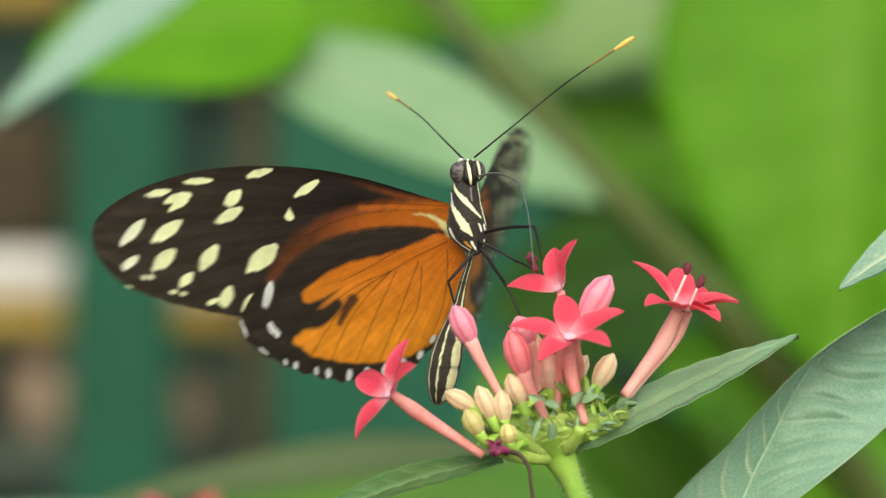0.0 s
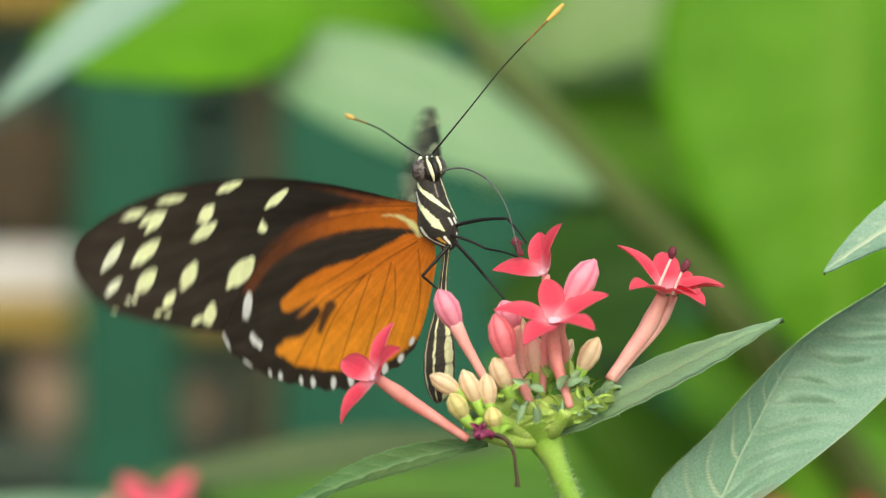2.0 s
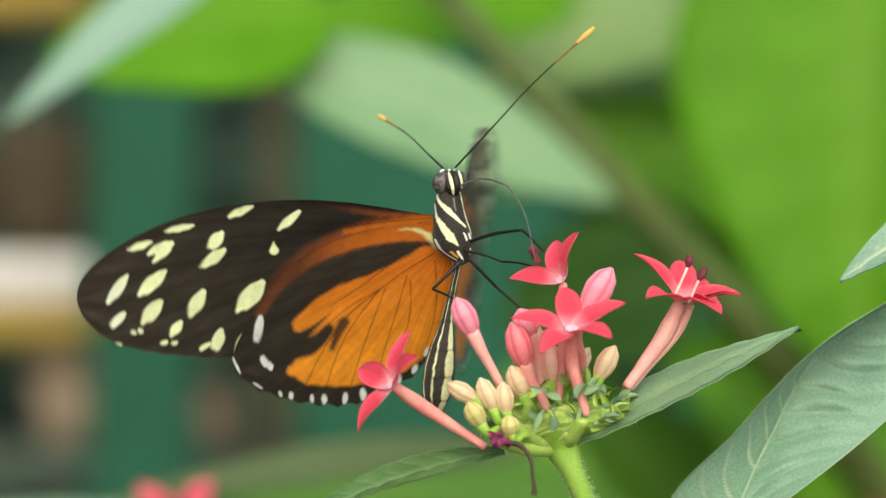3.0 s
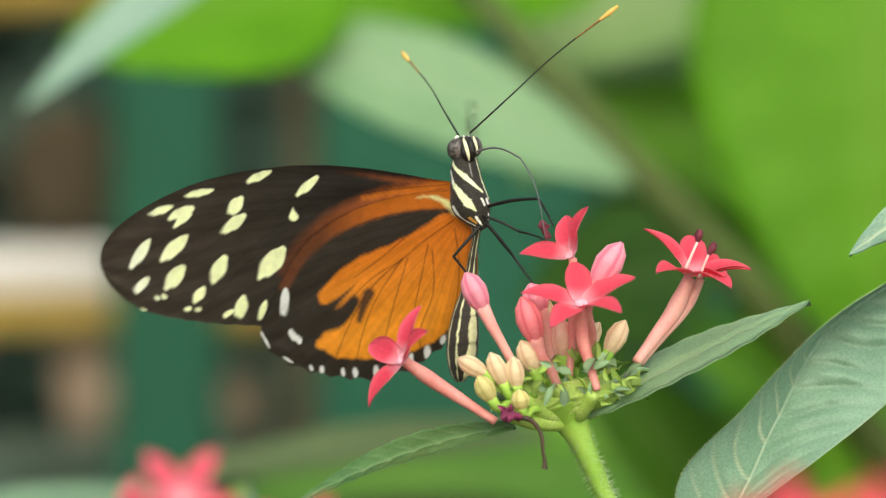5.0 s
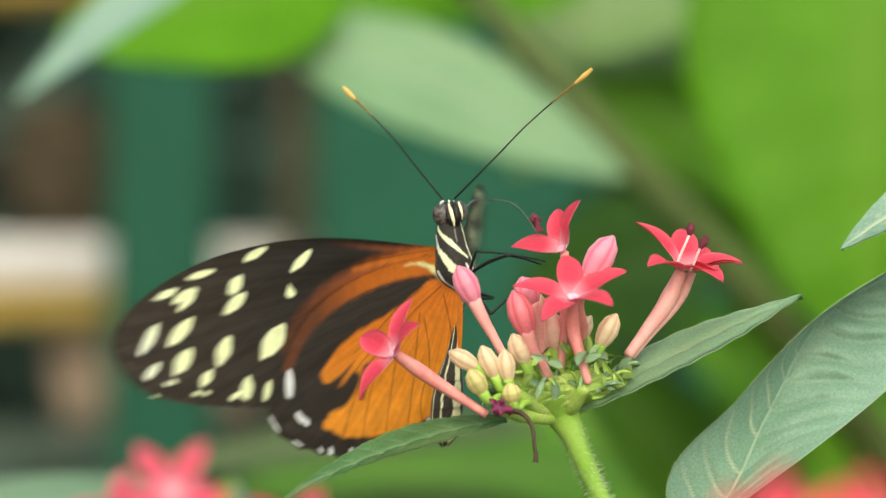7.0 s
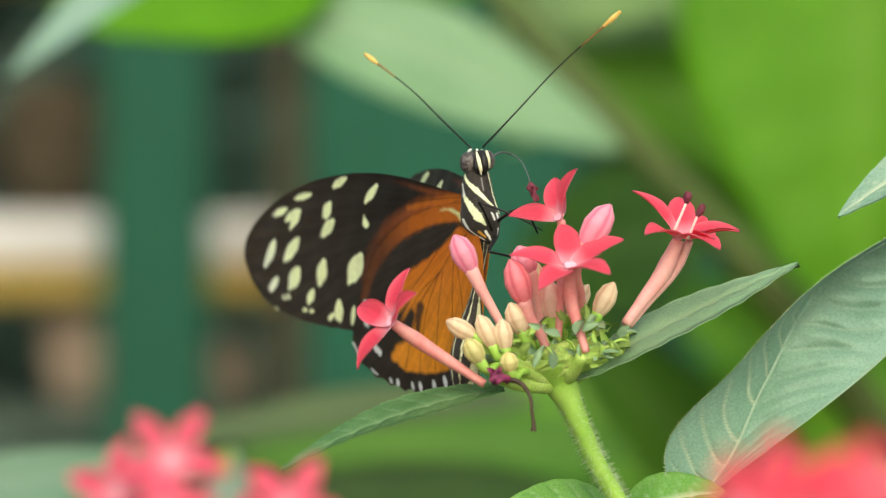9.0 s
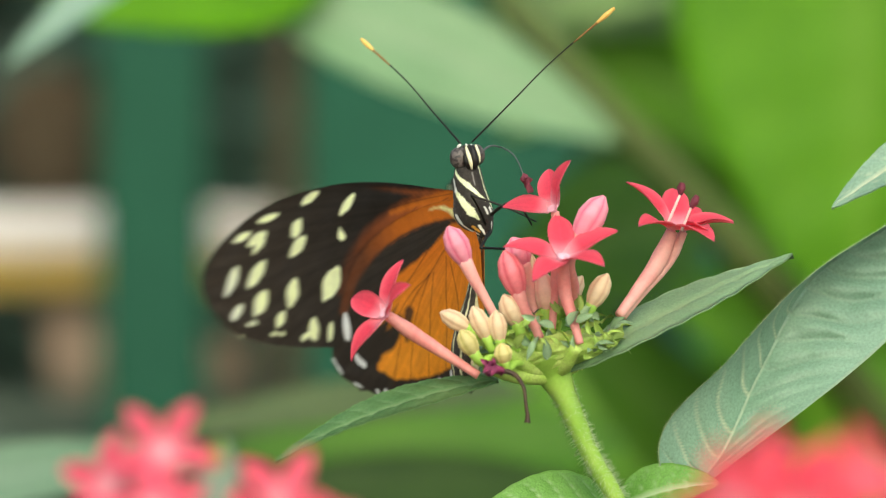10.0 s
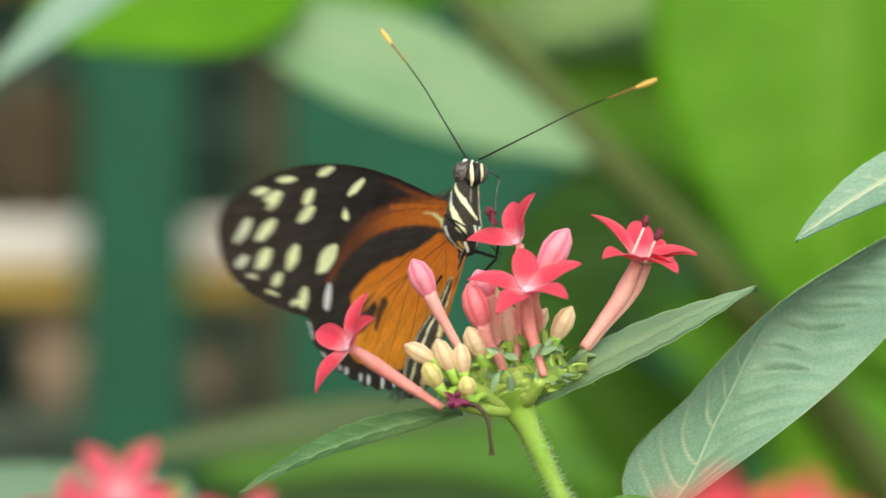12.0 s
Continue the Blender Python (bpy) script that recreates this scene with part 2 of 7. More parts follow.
def tube(name, points, radii, material, n=20, sides=10, wobble=0.0, ribs=0):
    """A round limb along a smooth line, closed at both ends."""
    line = spline(points, n)
    rad = np.interp(np.linspace(0, 1, n), np.linspace(0, 1, len(radii)), radii)
    verts, faces = [], []
    ref = Vector((0.31, -0.87, 0.38))
    for i, p in enumerate(line):
        d = Vector(line[min(i + 1, n - 1)] - line[max(i - 1, 0)]).normalized()
        u = d.cross(ref).normalized()
        v = d.cross(u)
        for k in range(sides):
            a = 2 * math.pi * k / sides
            r = rad[i] * (1 + wobble * noise.noise(Vector(p) * 900 + Vector((math.cos(a), math.sin(a), 0))))
            if ribs:
                r *= 1 - 0.09 * (0.5 + 0.5 * math.cos(ribs * a)) ** 4
            verts.append(Vector(p) + (u * math.cos(a) + v * math.sin(a)) * r)
    for i in range(n - 1):
        for k in range(sides):
            j = (k + 1) % sides
            faces.append((i * sides + k, i * sides + j, (i + 1) * sides + j, (i + 1) * sides + k))
    faces.append(tuple(range(sides - 1, -1, -1)))
    faces.append(tuple((n - 1) * sides + k for k in range(sides)))
    return mesh_of(name, verts, faces, material)


def blade(name, base, tip, width, face, material, bend=0.1, fold=0.2, nu=26, nv=13, veins=8, ovate=0.85, serrate=0.0, seed=0, arc=0.0, lop=1.0, droop=0.0, sweep=0.9):
    """A leaf from base to tip, with a midrib groove, side veins, thickness and a slightly wavy edge."""
    base, tip = Vector(base), Vector(tip)
    axis = tip - base
    length = axis.length
    ax = axis.normalized()
    side = ax.cross(Vector(face)).normalized()
    up = side.cross(ax).normalized()
    rnd = random.Random(seed)
    ph = rnd.uniform(0, 6)
    verts, vein = [], []
    for layer in (0, 1):
        for i in range(nu):
            s = i / (nu - 1)
            w = width * 0.5 * (math.sin(math.pi * min(1, max(0, s)) ** ovate) ** 0.75 + 0.02) * (1 - 0.25 * s)
            for j in range(nv):
                q = 2 * j / (nv - 1) - 1
                saw = 1 + serrate * ((i % 2) - 0.5) * (abs(q) > 0.99)
                x = q * w * saw * (lop if q > 0 else 1.0)
                curve = bend * length * (s * (1 - s) * 4 - 0.4 * s)
                sunk = 0.0
                if droop and q < 0:
                    ang = min(radians(100), radians(droop) * (0.3 + s))
                    sunk, x = x * math.sin(ang), x * math.cos(ang)
                h = curve + sunk + fold * abs(x) - fold * 0.5 * x * x / max(width, 1e-6)
                phase = (s * veins - abs(q) ** 1.3 * sweep * (1 - 0.3 * s)) % 1.0
                near = min(phase, 1 - phase)
                line = max(0.0, 1 - near / 0.09) * (1 - abs(q) ** 3)
                rib = max(0.0, 1 - abs(q) / (0.045 + 0.03 * (1 - s)))
                h += -0.012 * width * line - 0.02 * width * rib + 0.018 * width * (1 - (2 * near) ** 2 * 0) * math.sin(math.pi * phase) * (abs(q) > 0.04)
                h += 0.012 * width * math.sin(9 * s + 4 * q + ph) * abs(q)
                h += (0.0 if layer == 0 else -min(0.0004, 0.02 * width))
                verts.append(base + ax * (s * length) + side * (x + arc * length * 4 * s * (1 - s)) + up * h)
                vein.append(min(1.0, (0.45 if q < 0 or lop == 1 else 0.12) * line + 0.85 * rib))
    n, faces = nu * nv, []
    for i in range(nu - 1):
        for j in range(nv - 1):
            a = i * nv + j
            faces.append((a, a + 1, a + nv + 1, a + nv))
            faces.append((n + a, n + a + nv, n + a + nv + 1, n + a + 1))
    rim = [i * nv for i in range(nu)] + [(nu - 1) * nv + j for j in range(1, nv)] + [i * nv + nv - 1 for i in range(nu - 2, -1, -1)] + [j for j in range(nv - 2, 0, -1)]
    for a, b in zip(rim, rim[1:] + rim[:1]):
        faces.append((b, a, n + a, n + b))
    me = mesh_of(name, verts, faces, material, vein=vein)
    for k in range(len(faces) - len(rim), len(faces)):
        me.polygons[k].use_smooth = False
    return me


def frame_of(normal, up):
    """A turn whose z lies along normal and whose x lies near up."""
    z = Vector(normal).normalized()
    x = (Vector(up) - z * Vector(up).dot(z)).normalized()
    return Matrix((x, z.cross(x), z)).transposed().to_4x4()


# ---- ground and background ----
def box_mesh(name, size, material, bevel=0.003):
    bm = bmesh.new()
    bmesh.ops.create_cube(bm, size=1)
    bmesh.ops.scale(bm, vec=size, verts=bm.verts)
    bmesh.ops.bevel(bm, geom=bm.edges[:], offset=bevel, segments=2, affect="EDGES")
    me = bpy.data.meshes.new(name)
    bm.to_mesh(me)
    bm.free()
    me.materials.append(material)
    return me


def build_ground():
    n, verts, faces = 60, [], []
    for i in range(n + 1):
        for j in range(n + 1):
            u, v = 2 * i / n - 1, 2 * j / n - 1
            x, y = 300 * u * abs(u) ** 3, 300 * v * abs(v) ** 3
            verts.append((x, y, 0.03 * noise.noise(Vector((x * 2, y * 2, 0))) - 0.015))
    for i in range(n):
        for j in range(n):
            a = i * (n + 1) + j
            faces.append((a, a + n + 1, a + n + 2, a + 1))
    ob = new("ground", mesh_of("ground", verts, faces, M_SOIL))
    tagged(ob, "dark bare garden soil", "ground", kind="structure")
    wall = new("wall_back", box_mesh("wall_back", (14, 0.1, 3.4), M_WALL))
    wall.location = (0, 4.2, 1.68)
    tagged(wall, "dark weathered boarded wall behind the planting", "wall", kind="structure")


def build_hedge():
    rnd = random.Random(5)
    verts, faces = [], []
    for _ in range(7000):
        c = Vector((rnd.uniform(-1.8, 1.8), 3.0 + rnd.uniform(0, 0.9) ** 1.0, rnd.uniform(0.0, 2.6)))
        a = Vector((rnd.gauss(0, 1), rnd.gauss(0, 1), rnd.gauss(0, 1))).normalized()
        b = a.cross(Vector((rnd.gauss(0, 1), rnd.gauss(0, 1), rnd.gauss(0, 1)))).normalized()
        l, w = rnd.uniform(0.05, 0.1), rnd.uniform(0.018, 0.035)
        k = len(verts)
        n = a.cross(b) * 0.006
        verts += [c - a * l, c - b * w + n, c + a * l, c + b * w + n, c + n * 2.5]
        faces += [(k, k + 1, k + 4), (k + 1, k + 2, k + 4), (k + 2, k + 3, k + 4), (k + 3, k, k + 4)]
    ob = new("hedge", mesh_of("hedge", verts, faces, M_HEDGE))
    tagged(ob, "dark dense evergreen hedge in shade", "hedge", kind="stuff")


def build_fence():
    fence = thing("fence", (-0.2, 1.6, 0), "dark green painted wooden slat fence", "fence")
    for x0, x1 in FENCE_BOARDS:
        me = box_mesh("board", (x1 - x0, 0.018, 1.45), M_FENCE)
        part("board", me, fence, Matrix.Translation(((x0 + x1) / 2, 1.6, 0.735)))
    part("rail", box_mesh("rail", (1.9, 0.03, 0.05), M_FENCE), fence, Matrix.Translation((-0.35, 1.63, 0.25)))
    part("rail", box_mesh("rail", (1.9, 0.03, 0.05), M_FENCE), fence, Matrix.Translation((-0.35, 1.63, 1.33)))
    part("post", box_mesh("post", (0.012, 0.018, 1.5), M_POST), fence, Matrix.Translation((POST, 1.619, 0.74)), "thin bare wooden post")


POST = (-0.0861, 1.6190, 1.0552)[0]
FENCE_BOARDS = [(-1.24, -1.12), (-1.04, -0.92), (-0.84, -0.71), (-0.62, -0.50), (-0.42, -0.29), (-0.171, -0.123), (-0.0765, 0.05), (0.09, 0.2), (0.25, 0.36), (0.42, 0.54)]


SHELF = (-0.1909, 1.7000, 0.9094)[2]


def build_behind_fence():
    z = 0.9858
    table = thing("feeding_bench", (-0.2, 1.72, 0), "white feeding bench with an ochre wooden edge behind the fence", "bench")
    part("top", box_mesh("top", (1.2, 0.14, 0.022), M_WHITE, 0.006), table, Matrix.Translation((-0.2, 1.72, z + 0.002)))
    part("edge", box_mesh("edge", (1.2, 0.13, 0.017), M_OCHRE, 0.004), table, Matrix.Translation((-0.2, 1.72, z - 0.0175)), "ochre wooden edge")
    part("upper_shelf", box_mesh("upper_shelf", (1.2, 0.11, 0.018), M_OCHRE, 0.004), table, Matrix.Translation((-0.2, 1.73, 1.122)), "ochre wooden upper shelf")
    for x in (-0.75, 0.35):
        part("bracket", box_mesh("bracket", (0.04, 0.022, 0.13), M_FENCE), table, Matrix.Translation((x, 1.774, 1.062)), "dark green bracket")
        part("leg", box_mesh("leg", (0.05, 0.024, z - 0.026), M_FENCE), table, Matrix.Translation((x, 1.774, (z - 0.026) / 2)), "dark green leg")
    # clay pots on the lower shelf and a coir ball on the bench
    shelf = thing("shelf", (-0.2, 1.71, 0), "dark low plant shelf behind the fence", "shelf")
    part("board", box_mesh("shelf_board", (1.2, 0.10, 0.02), M_WALL), shelf, Matrix.Translation((-0.2, 1.71, SHELF - 0.01)))
    for x in (-0.78, 0.38):
        part("leg", box_mesh("shelf_leg", (0.03, 0.03, SHELF - 0.02), M_WALL), shelf, Matrix.Translation((x, 1.71, SHELF / 2 - 0.01)))
    for at, k in (((-0.1909, 1.7000, 0.9094), 1.15), ((-0.1181, 1.7000, 0.9096), 0.7), ((-0.2623, 1.7000, 0.9092), 1.2)):
        pot = thing("clay_pot", at, "small weathered clay pot on the shelf", "pot", "clay pots on the shelf")
        ring = [(0.0, 0.0), (0.011, 0.0), (0.0145, 0.03), (0.016, 0.031), (0.016, 0.04), (0.0135, 0.04), (0.012, 0.034), (0.0, 0.033)]
        part("bowl", lathe("bowl", [(a * k, b * k) for a, b in ring[:3]] + [(0.0, 0.03 * k)], M_CLAY), pot, Matrix.Translation(at))
        part("rim", lathe("rim", [(0.0, 0.0301 * k)] + [(a * k, b * k) for a, b in ring[3:]], M_CLAY), pot, Matrix.Translation(at))
    ball = new("coir_ball", lathe("coir_ball", [(0.0, 0.0), (0.018, 0.004), (0.028, 0.02), (0.03, 0.04), (0.024, 0.058), (0.012, 0.067), (0.0, 0.068)], M_BROWN))
    ball.location = (-0.2036, 1.72, z + 0.013)
    tagged(ball, "brown fibrous coir ball on the bench", "ball")


def lathe(name, ring, material, sides=24):
    verts, faces = [], []
    for r, z in ring:
        for k in range(sides):
            a = 2 * math.pi * k / sides
            verts.append((r * math.cos(a), r * math.sin(a), z))
    for i in range(len(ring) - 1):
        for k in range(sides):
            j = (k + 1) % sides
            faces.append((i * sides + k, i * sides + j, (i + 1) * sides + j, (i + 1) * sides + k))
    return mesh_of(name, verts, faces, material)


def build_shrub():
    shrub = thing("shrub", (0.25, 0.62, 0), "tall green shrub with large soft leaves", "shrub")
    part("stem", tube("stem", [(-0.0305, 0.5500, 1.0998), (-0.0060, 0.5300, 1.0637), (0.0296, 0.5200, 1.0238), (0.0671, 0.5300, 0.9844), (0.1057, 0.5600, 0.9379), (0.22, 0.6, 0.6), (0.25, 0.62, 0.0)], [0.002, 0.0032, 0.0039, 0.0045, 0.0055, 0.008, 0.012], M_BG_STEM, 40), shrub)
    part("stem", tube("stem", [(0.1201, 0.6000, 1.1046), (0.1252, 0.6200, 1.0348), (0.2, 0.64, 0.7), (0.25, 0.63, 0.0)], [0.003, 0.004, 0.007, 0.011], M_BG_STEM, 30), shrub)
    part("stem", tube("stem", [(-0.0839, 0.6200, 1.1229), (-0.0266, 0.6200, 1.1102), (0.0735, 0.6200, 1.1062), (0.1221, 0.6200, 1.0920), (0.22, 0.66, 0.6), (0.26, 0.66, 0.0)], [0.003, 0.004, 0.005, 0.006, 0.008, 0.011], M_BG_STEM, 40), shrub)
    # base, tip, width, material, face
    big = [
        ((-0.0345, 0.3600, 1.0680), (-0.0885, 0.3400, 1.0245), 0.0130, M_BG_BLUE, (0.1, -1, 0.5)),
        ((-0.0270, 0.4500, 1.0520), (-0.0880, 0.4300, 1.0400), 0.042, M_BG_YELLOW, (0.0, -1, 0.6)),
        ((0.0292, 0.5600, 1.0594), (-0.0515, 0.5400, 1.0508), 0.028, M_BG_YELLOW, (0.0, -1, 0.7)),
        ((-0.0425, 0.4500, 1.0425), (0.0350, 0.4400, 1.0110), 0.030, M_BG_PALE, (0.1, -1, 0.6)),
        ((0.0766, 0.6000, 1.0707), (0.0049, 0.5800, 1.0403), 0.034, M_BG_SAGE, (0.0, -1, 0.5)),
        ((0.0960, 0.5500, 1.0950), (0.0930, 0.5200, 0.9680), 0.096, M_BG_YELLOW, (-0.1, -1, 0.5)),
        ((0.0805, 0.6600, 1.0491), (0.0168, 0.6400, 1.0249), 0.05, M_BG_MID, (0.0, -1, 0.5)),
        ((0.1109, 0.6200, 1.0033), (0.0246, 0.6000, 1.0368), 0.04, M_BG_MID, (0.0, -1, 0.4)),
        ((0.1332, 0.6400, 0.9628), (0.0388, 0.6000, 1.0199), 0.04, M_BG_MID, (0.1, -1, 0.5)),
        ((0.1319, 0.6000, 0.9274), (0.0498, 0.5600, 0.9731), 0.03, M_BG_MID, (0.0, -1, 0.7)),
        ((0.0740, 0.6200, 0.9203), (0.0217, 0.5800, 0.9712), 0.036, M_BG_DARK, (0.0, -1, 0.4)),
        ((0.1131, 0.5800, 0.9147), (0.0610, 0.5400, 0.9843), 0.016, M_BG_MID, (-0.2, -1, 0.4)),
        # dark leaf that stands in for the shaded gap behind the flowers
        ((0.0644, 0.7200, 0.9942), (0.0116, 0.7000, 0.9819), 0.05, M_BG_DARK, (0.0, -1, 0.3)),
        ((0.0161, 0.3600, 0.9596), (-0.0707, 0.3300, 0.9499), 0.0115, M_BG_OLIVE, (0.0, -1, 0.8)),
        ((-0.1085, 0.2600, 0.9417), (-0.0458, 0.2800, 0.9512), 0.0150, M_BG_GREY, (0.0, -1, 0.7)),
        ((0.0507, 0.6200, 1.0547), (0.0104, 0.6000, 1.0144), 0.034, M_BG_SAGE, (0.0, -1, 0.5)),
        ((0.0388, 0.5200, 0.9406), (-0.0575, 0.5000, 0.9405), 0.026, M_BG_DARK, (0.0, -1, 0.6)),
        # stands in for the shaded gap at the shrub's foot
        ((0.0281, 0.4500, 0.9328), (-0.0589, 0.4200, 0.9348), 0.02, M_BG_SHADED, (0.0, -1, 0.5)),
        ((0.0141, 0.6600, 1.0268), (0.0357, 0.6400, 1.0119), 0.012, M_BG_BLUE, (0.0, -1, 0.5)),
    ]
    for k, (a, b, w, m, f) in enumerate(big):
        part("leaf", blade("leaf", a, b, w, f, m, 0.06, 0.04, 22, 11, 7, seed=k), shrub)
    rnd = random.Random(11)
    for k in range(70):
        c = Vector((rnd.uniform(0.015, 0.24), rnd.uniform(0.72, 1.05), rnd.uniform(0.78, 1.22)))
        d = Vector((rnd.gauss(0, 1), rnd.gauss(0, 0.3), rnd.gauss(-0.3, 0.8))).normalized() * rnd.uniform(0.03, 0.05)
        part("leaf", blade("leaf", c - d, c + d, rnd.uniform(0.03, 0.045), (rnd.gauss(0, 0.4), -1, rnd.uniform(0, 0.8)), rnd.choice([M_BG_MID, M_BG_DARK, M_BG_MID, M_BG_YELLOW]), 0.08, 0.15, 10, 7, 5, seed=100 + k), shrub)


# ---- pentas flowers ----
def petal_mesh(tone):
    nu, nv, verts, tints = 16, 9, [], []
    for layer in (0, 1):
        for i in range(nu):
            s = i / (nu - 1)
            w = 0.205 * (math.sin(math.pi * (0.17 + 0.83 * s) ** 1.05) ** 0.8) + 0.006
            for j in range(nv):
                q = 2 * j / (nv - 1) - 1
                h = 0.10 * math.sin(s * 2.2) - 0.16 * s * s + 0.22 * w * q * q - 0.02 * (1 - abs(q)) + 0.012 * math.sin(s * 7 + q * 2.5) * abs(q) - 0.018 * layer
                verts.append((0.06 + 0.94 * s, q * w, h))
                line = 0.5 + 0.5 * math.cos(q * 15)
                c = np.array(tone) * (0.92 + 0.08 * line)
                pale = min(1.0, max(0.0, 1 - s / 0.30) * 0.95 + 0.16 * abs(q) ** 3 + 0.06 * s)
                c = c * (1 - pale) + np.array((0.97, 0.56, 0.66)) * pale
                if s > 0.96:
                    c = c * 0.6 + np.array((0.35, 0.12, 0.3)) * 0.4
                tints.append(c)
    n, faces = nu * nv, []
    for i in range(nu - 1):
        for j in range(nv - 1):
            a = i * nv + j
            faces.append((a, a + nv, a + nv + 1, a + 1))
            faces.append((n + a, n + a + 1, n + a + nv + 1, n + a + nv))
    rim = [i * nv for i in range(nu)] + [(nu - 1) * nv + j for j in range(1, nv)] + [i * nv + nv - 1 for i in range(nu - 2, -1, -1)] + [j for j in range(nv - 2, 0, -1)]
    for a, b in zip(rim, rim[1:] + rim[:1]):
        faces.append((a, b, n + b, n + a))
    return mesh_of("petal", verts, faces, M_PETAL, tint=tints)


PETAL = petal_mesh((0.96, 0.085, 0.168))
# paler copy for the near heads: lens veil put into the petal colour
VEILED_PETAL = petal_mesh((0.92, 0.14, 0.25))


def throat_mesh():
    ring = [(0.015, -0.12), (0.05, -0.03), (0.08, 0.03), (0.115, 0.044), (0.09, 0.055), (0.05, 0.035), (0.0, 0.0)]
    return lathe("throat", ring, M_PETAL_BASE, 15)


THROAT = throat_mesh()


def floret(plant, centre, normal, up, size, root, first=0.0, lift=0.0, tube_mat=None, skip=(), lifts=None, slim=1.0, lean=None, petal=PETAL):
    """A star of five petals on a slender tube that runs down to root."""
    c, n, r = Vector(centre), Vector(normal).normalized(), Vector(root)
    throat = c - n * size * 0.05
    mid = throat - (Vector(lean).normalized() if lean else n) * size * 0.45
    line = [tuple(throat), tuple(mid.lerp(r, 0.12)), tuple(r.lerp(mid, 0.4)), tuple(r)]
    body = part("floret", tube("floret_tube", line, [size * k * slim for k in (0.10, 0.15, 0.125, 0.095, 0.085)], tube_mat or M_TUBE, 18, 12), plant)
    turn = frame_of(n, up)
    put(new("throat", THROAT), body, Matrix.Translation(c) @ turn @ Matrix.Scale(size, 4))
    for k in range(5):
        if k in skip:
            continue
        up_k = lifts[k] if lifts else lift
        m = Matrix.Translation(c) @ turn @ pose(0, 0, 0, 0, 0, first + 72 * k) @ pose(0, 0, 0, 0, -up_k, 0) @ Matrix.Diagonal((size, size * 1.03, size, 1))
        put(new("petal", petal), body, m)
    return body


def bud(plant, base, tip, width, root, tones, stalk):
    """A closed five-ribbed bud, paler along its ridges, on its tube."""
    b, t, r = Vector(base), Vector(tip), Vector(root)
    d = t - b
    n, sides = 22, 40
    me = tube("bud", [b, b + d * 0.22, b + d * 0.5, b + d * 0.8, t], [width * 0.26, width * 0.42, width * 0.5, width * 0.38, width * 0.06], M_BUD_SKIN, n, sides, ribs=5)
    deep, pale = np.array(tones[0]), np.array(tones[1])
    cols = []
    for i in range(n):
        for k in range(sides):
            groove = (0.5 + 0.5 * math.cos(5 * 2 * math.pi * k / sides)) ** 7
            f = min(1.0, groove * (0.35 + 0.65 * i / n) + 0.22 * (1 - i / n) ** 2 + 0.1 * noise.noise(Vector((k * 0.3, i * 0.25, width * 9000))))
            f = max(0.0, f)
            cols.append(pale * (1 - f) + deep * f)
    a = me.color_attributes.new("tint", "FLOAT_COLOR", "POINT")
    a.data.foreach_set("color", np.c_[np.array(cols), np.ones(len(cols))].ravel())
    ob = part("bud", me, plant)
    if stalk:
        line = [b + d * 0.06, b - d * 0.35 + (r - b) * 0.1, r.lerp(b, 0.35), r]
        put(new("tube", tube("bud_tube", [tuple(p) for p in line], [width * 0.29, width * 0.22, width * 0.18, width * 0.17], stalk, 14, 12)), ob)
    return ob


def hairs(name, line, radius, count, length, seed):
    rnd = random.Random(seed)
    pts = spline(line, 120)
    verts, faces = [], []
    for _ in range(count):
        i = rnd.randrange(1, 118)
        p, d = Vector(pts[i]), Vector(pts[i + 1] - pts[i - 1]).normalized()
        o = Vector((rnd.gauss(0, 1), rnd.gauss(0, 1), rnd.gauss(0, 1)))
        o = (o - d * o.dot(d)).normalized()
        s = d.cross(o) * 0.00003
        a = p + o * radius * 0.95
        tip = a + (o + d * rnd.uniform(-0.2, 0.5)) * length * rnd.uniform(0.5, 1.2)
        k = len(verts)
        verts += [a + s, a - s, a + d * 0.00005, tip]
        faces += [(k, k + 1, k + 3), (k + 1, k + 2, k + 3), (k + 2, k, k + 3)]
    return mesh_of(name, verts, faces, M_HAIR)


def fringe(name, rim, length, per, seed):
    """Short pale hairs that stand off a leaf's edge."""
    rnd = random.Random(seed)
    verts, faces = [], []
    for a, b in zip(rim, rim[1:]):
        d = (b - a).normalized()
        o = d.cross(Vector((0.3, 1, -0.3))).normalized()
        if o.x > 0:
            o = -o
        for _ in range(per):
            p = a.lerp(b, rnd.random())
            tip = p + (o + Vector((rnd.gauss(0, 0.3), rnd.gauss(0, 0.3), rnd.gauss(0, 0.3)))) * length * rnd.uniform(0.4, 1.1)
            k = len(verts)
            verts += [p + d * 0.00004, p - d * 0.00004, p + Vector((0, 0.00005, 0)), tip]
            faces += [(k, k + 1, k + 3), (k + 1, k + 2, k + 3), (k + 2, k, k + 3)]
    return mesh_of(name, verts, faces, M_HAIR)


def sepal_mesh(wide):
    return blade("sepal", (0, 0, 0), (1, 0, 0), wide, (0, 0, 1), M_SEPAL, 0.12, 0.5, 7, 5, 0.5)


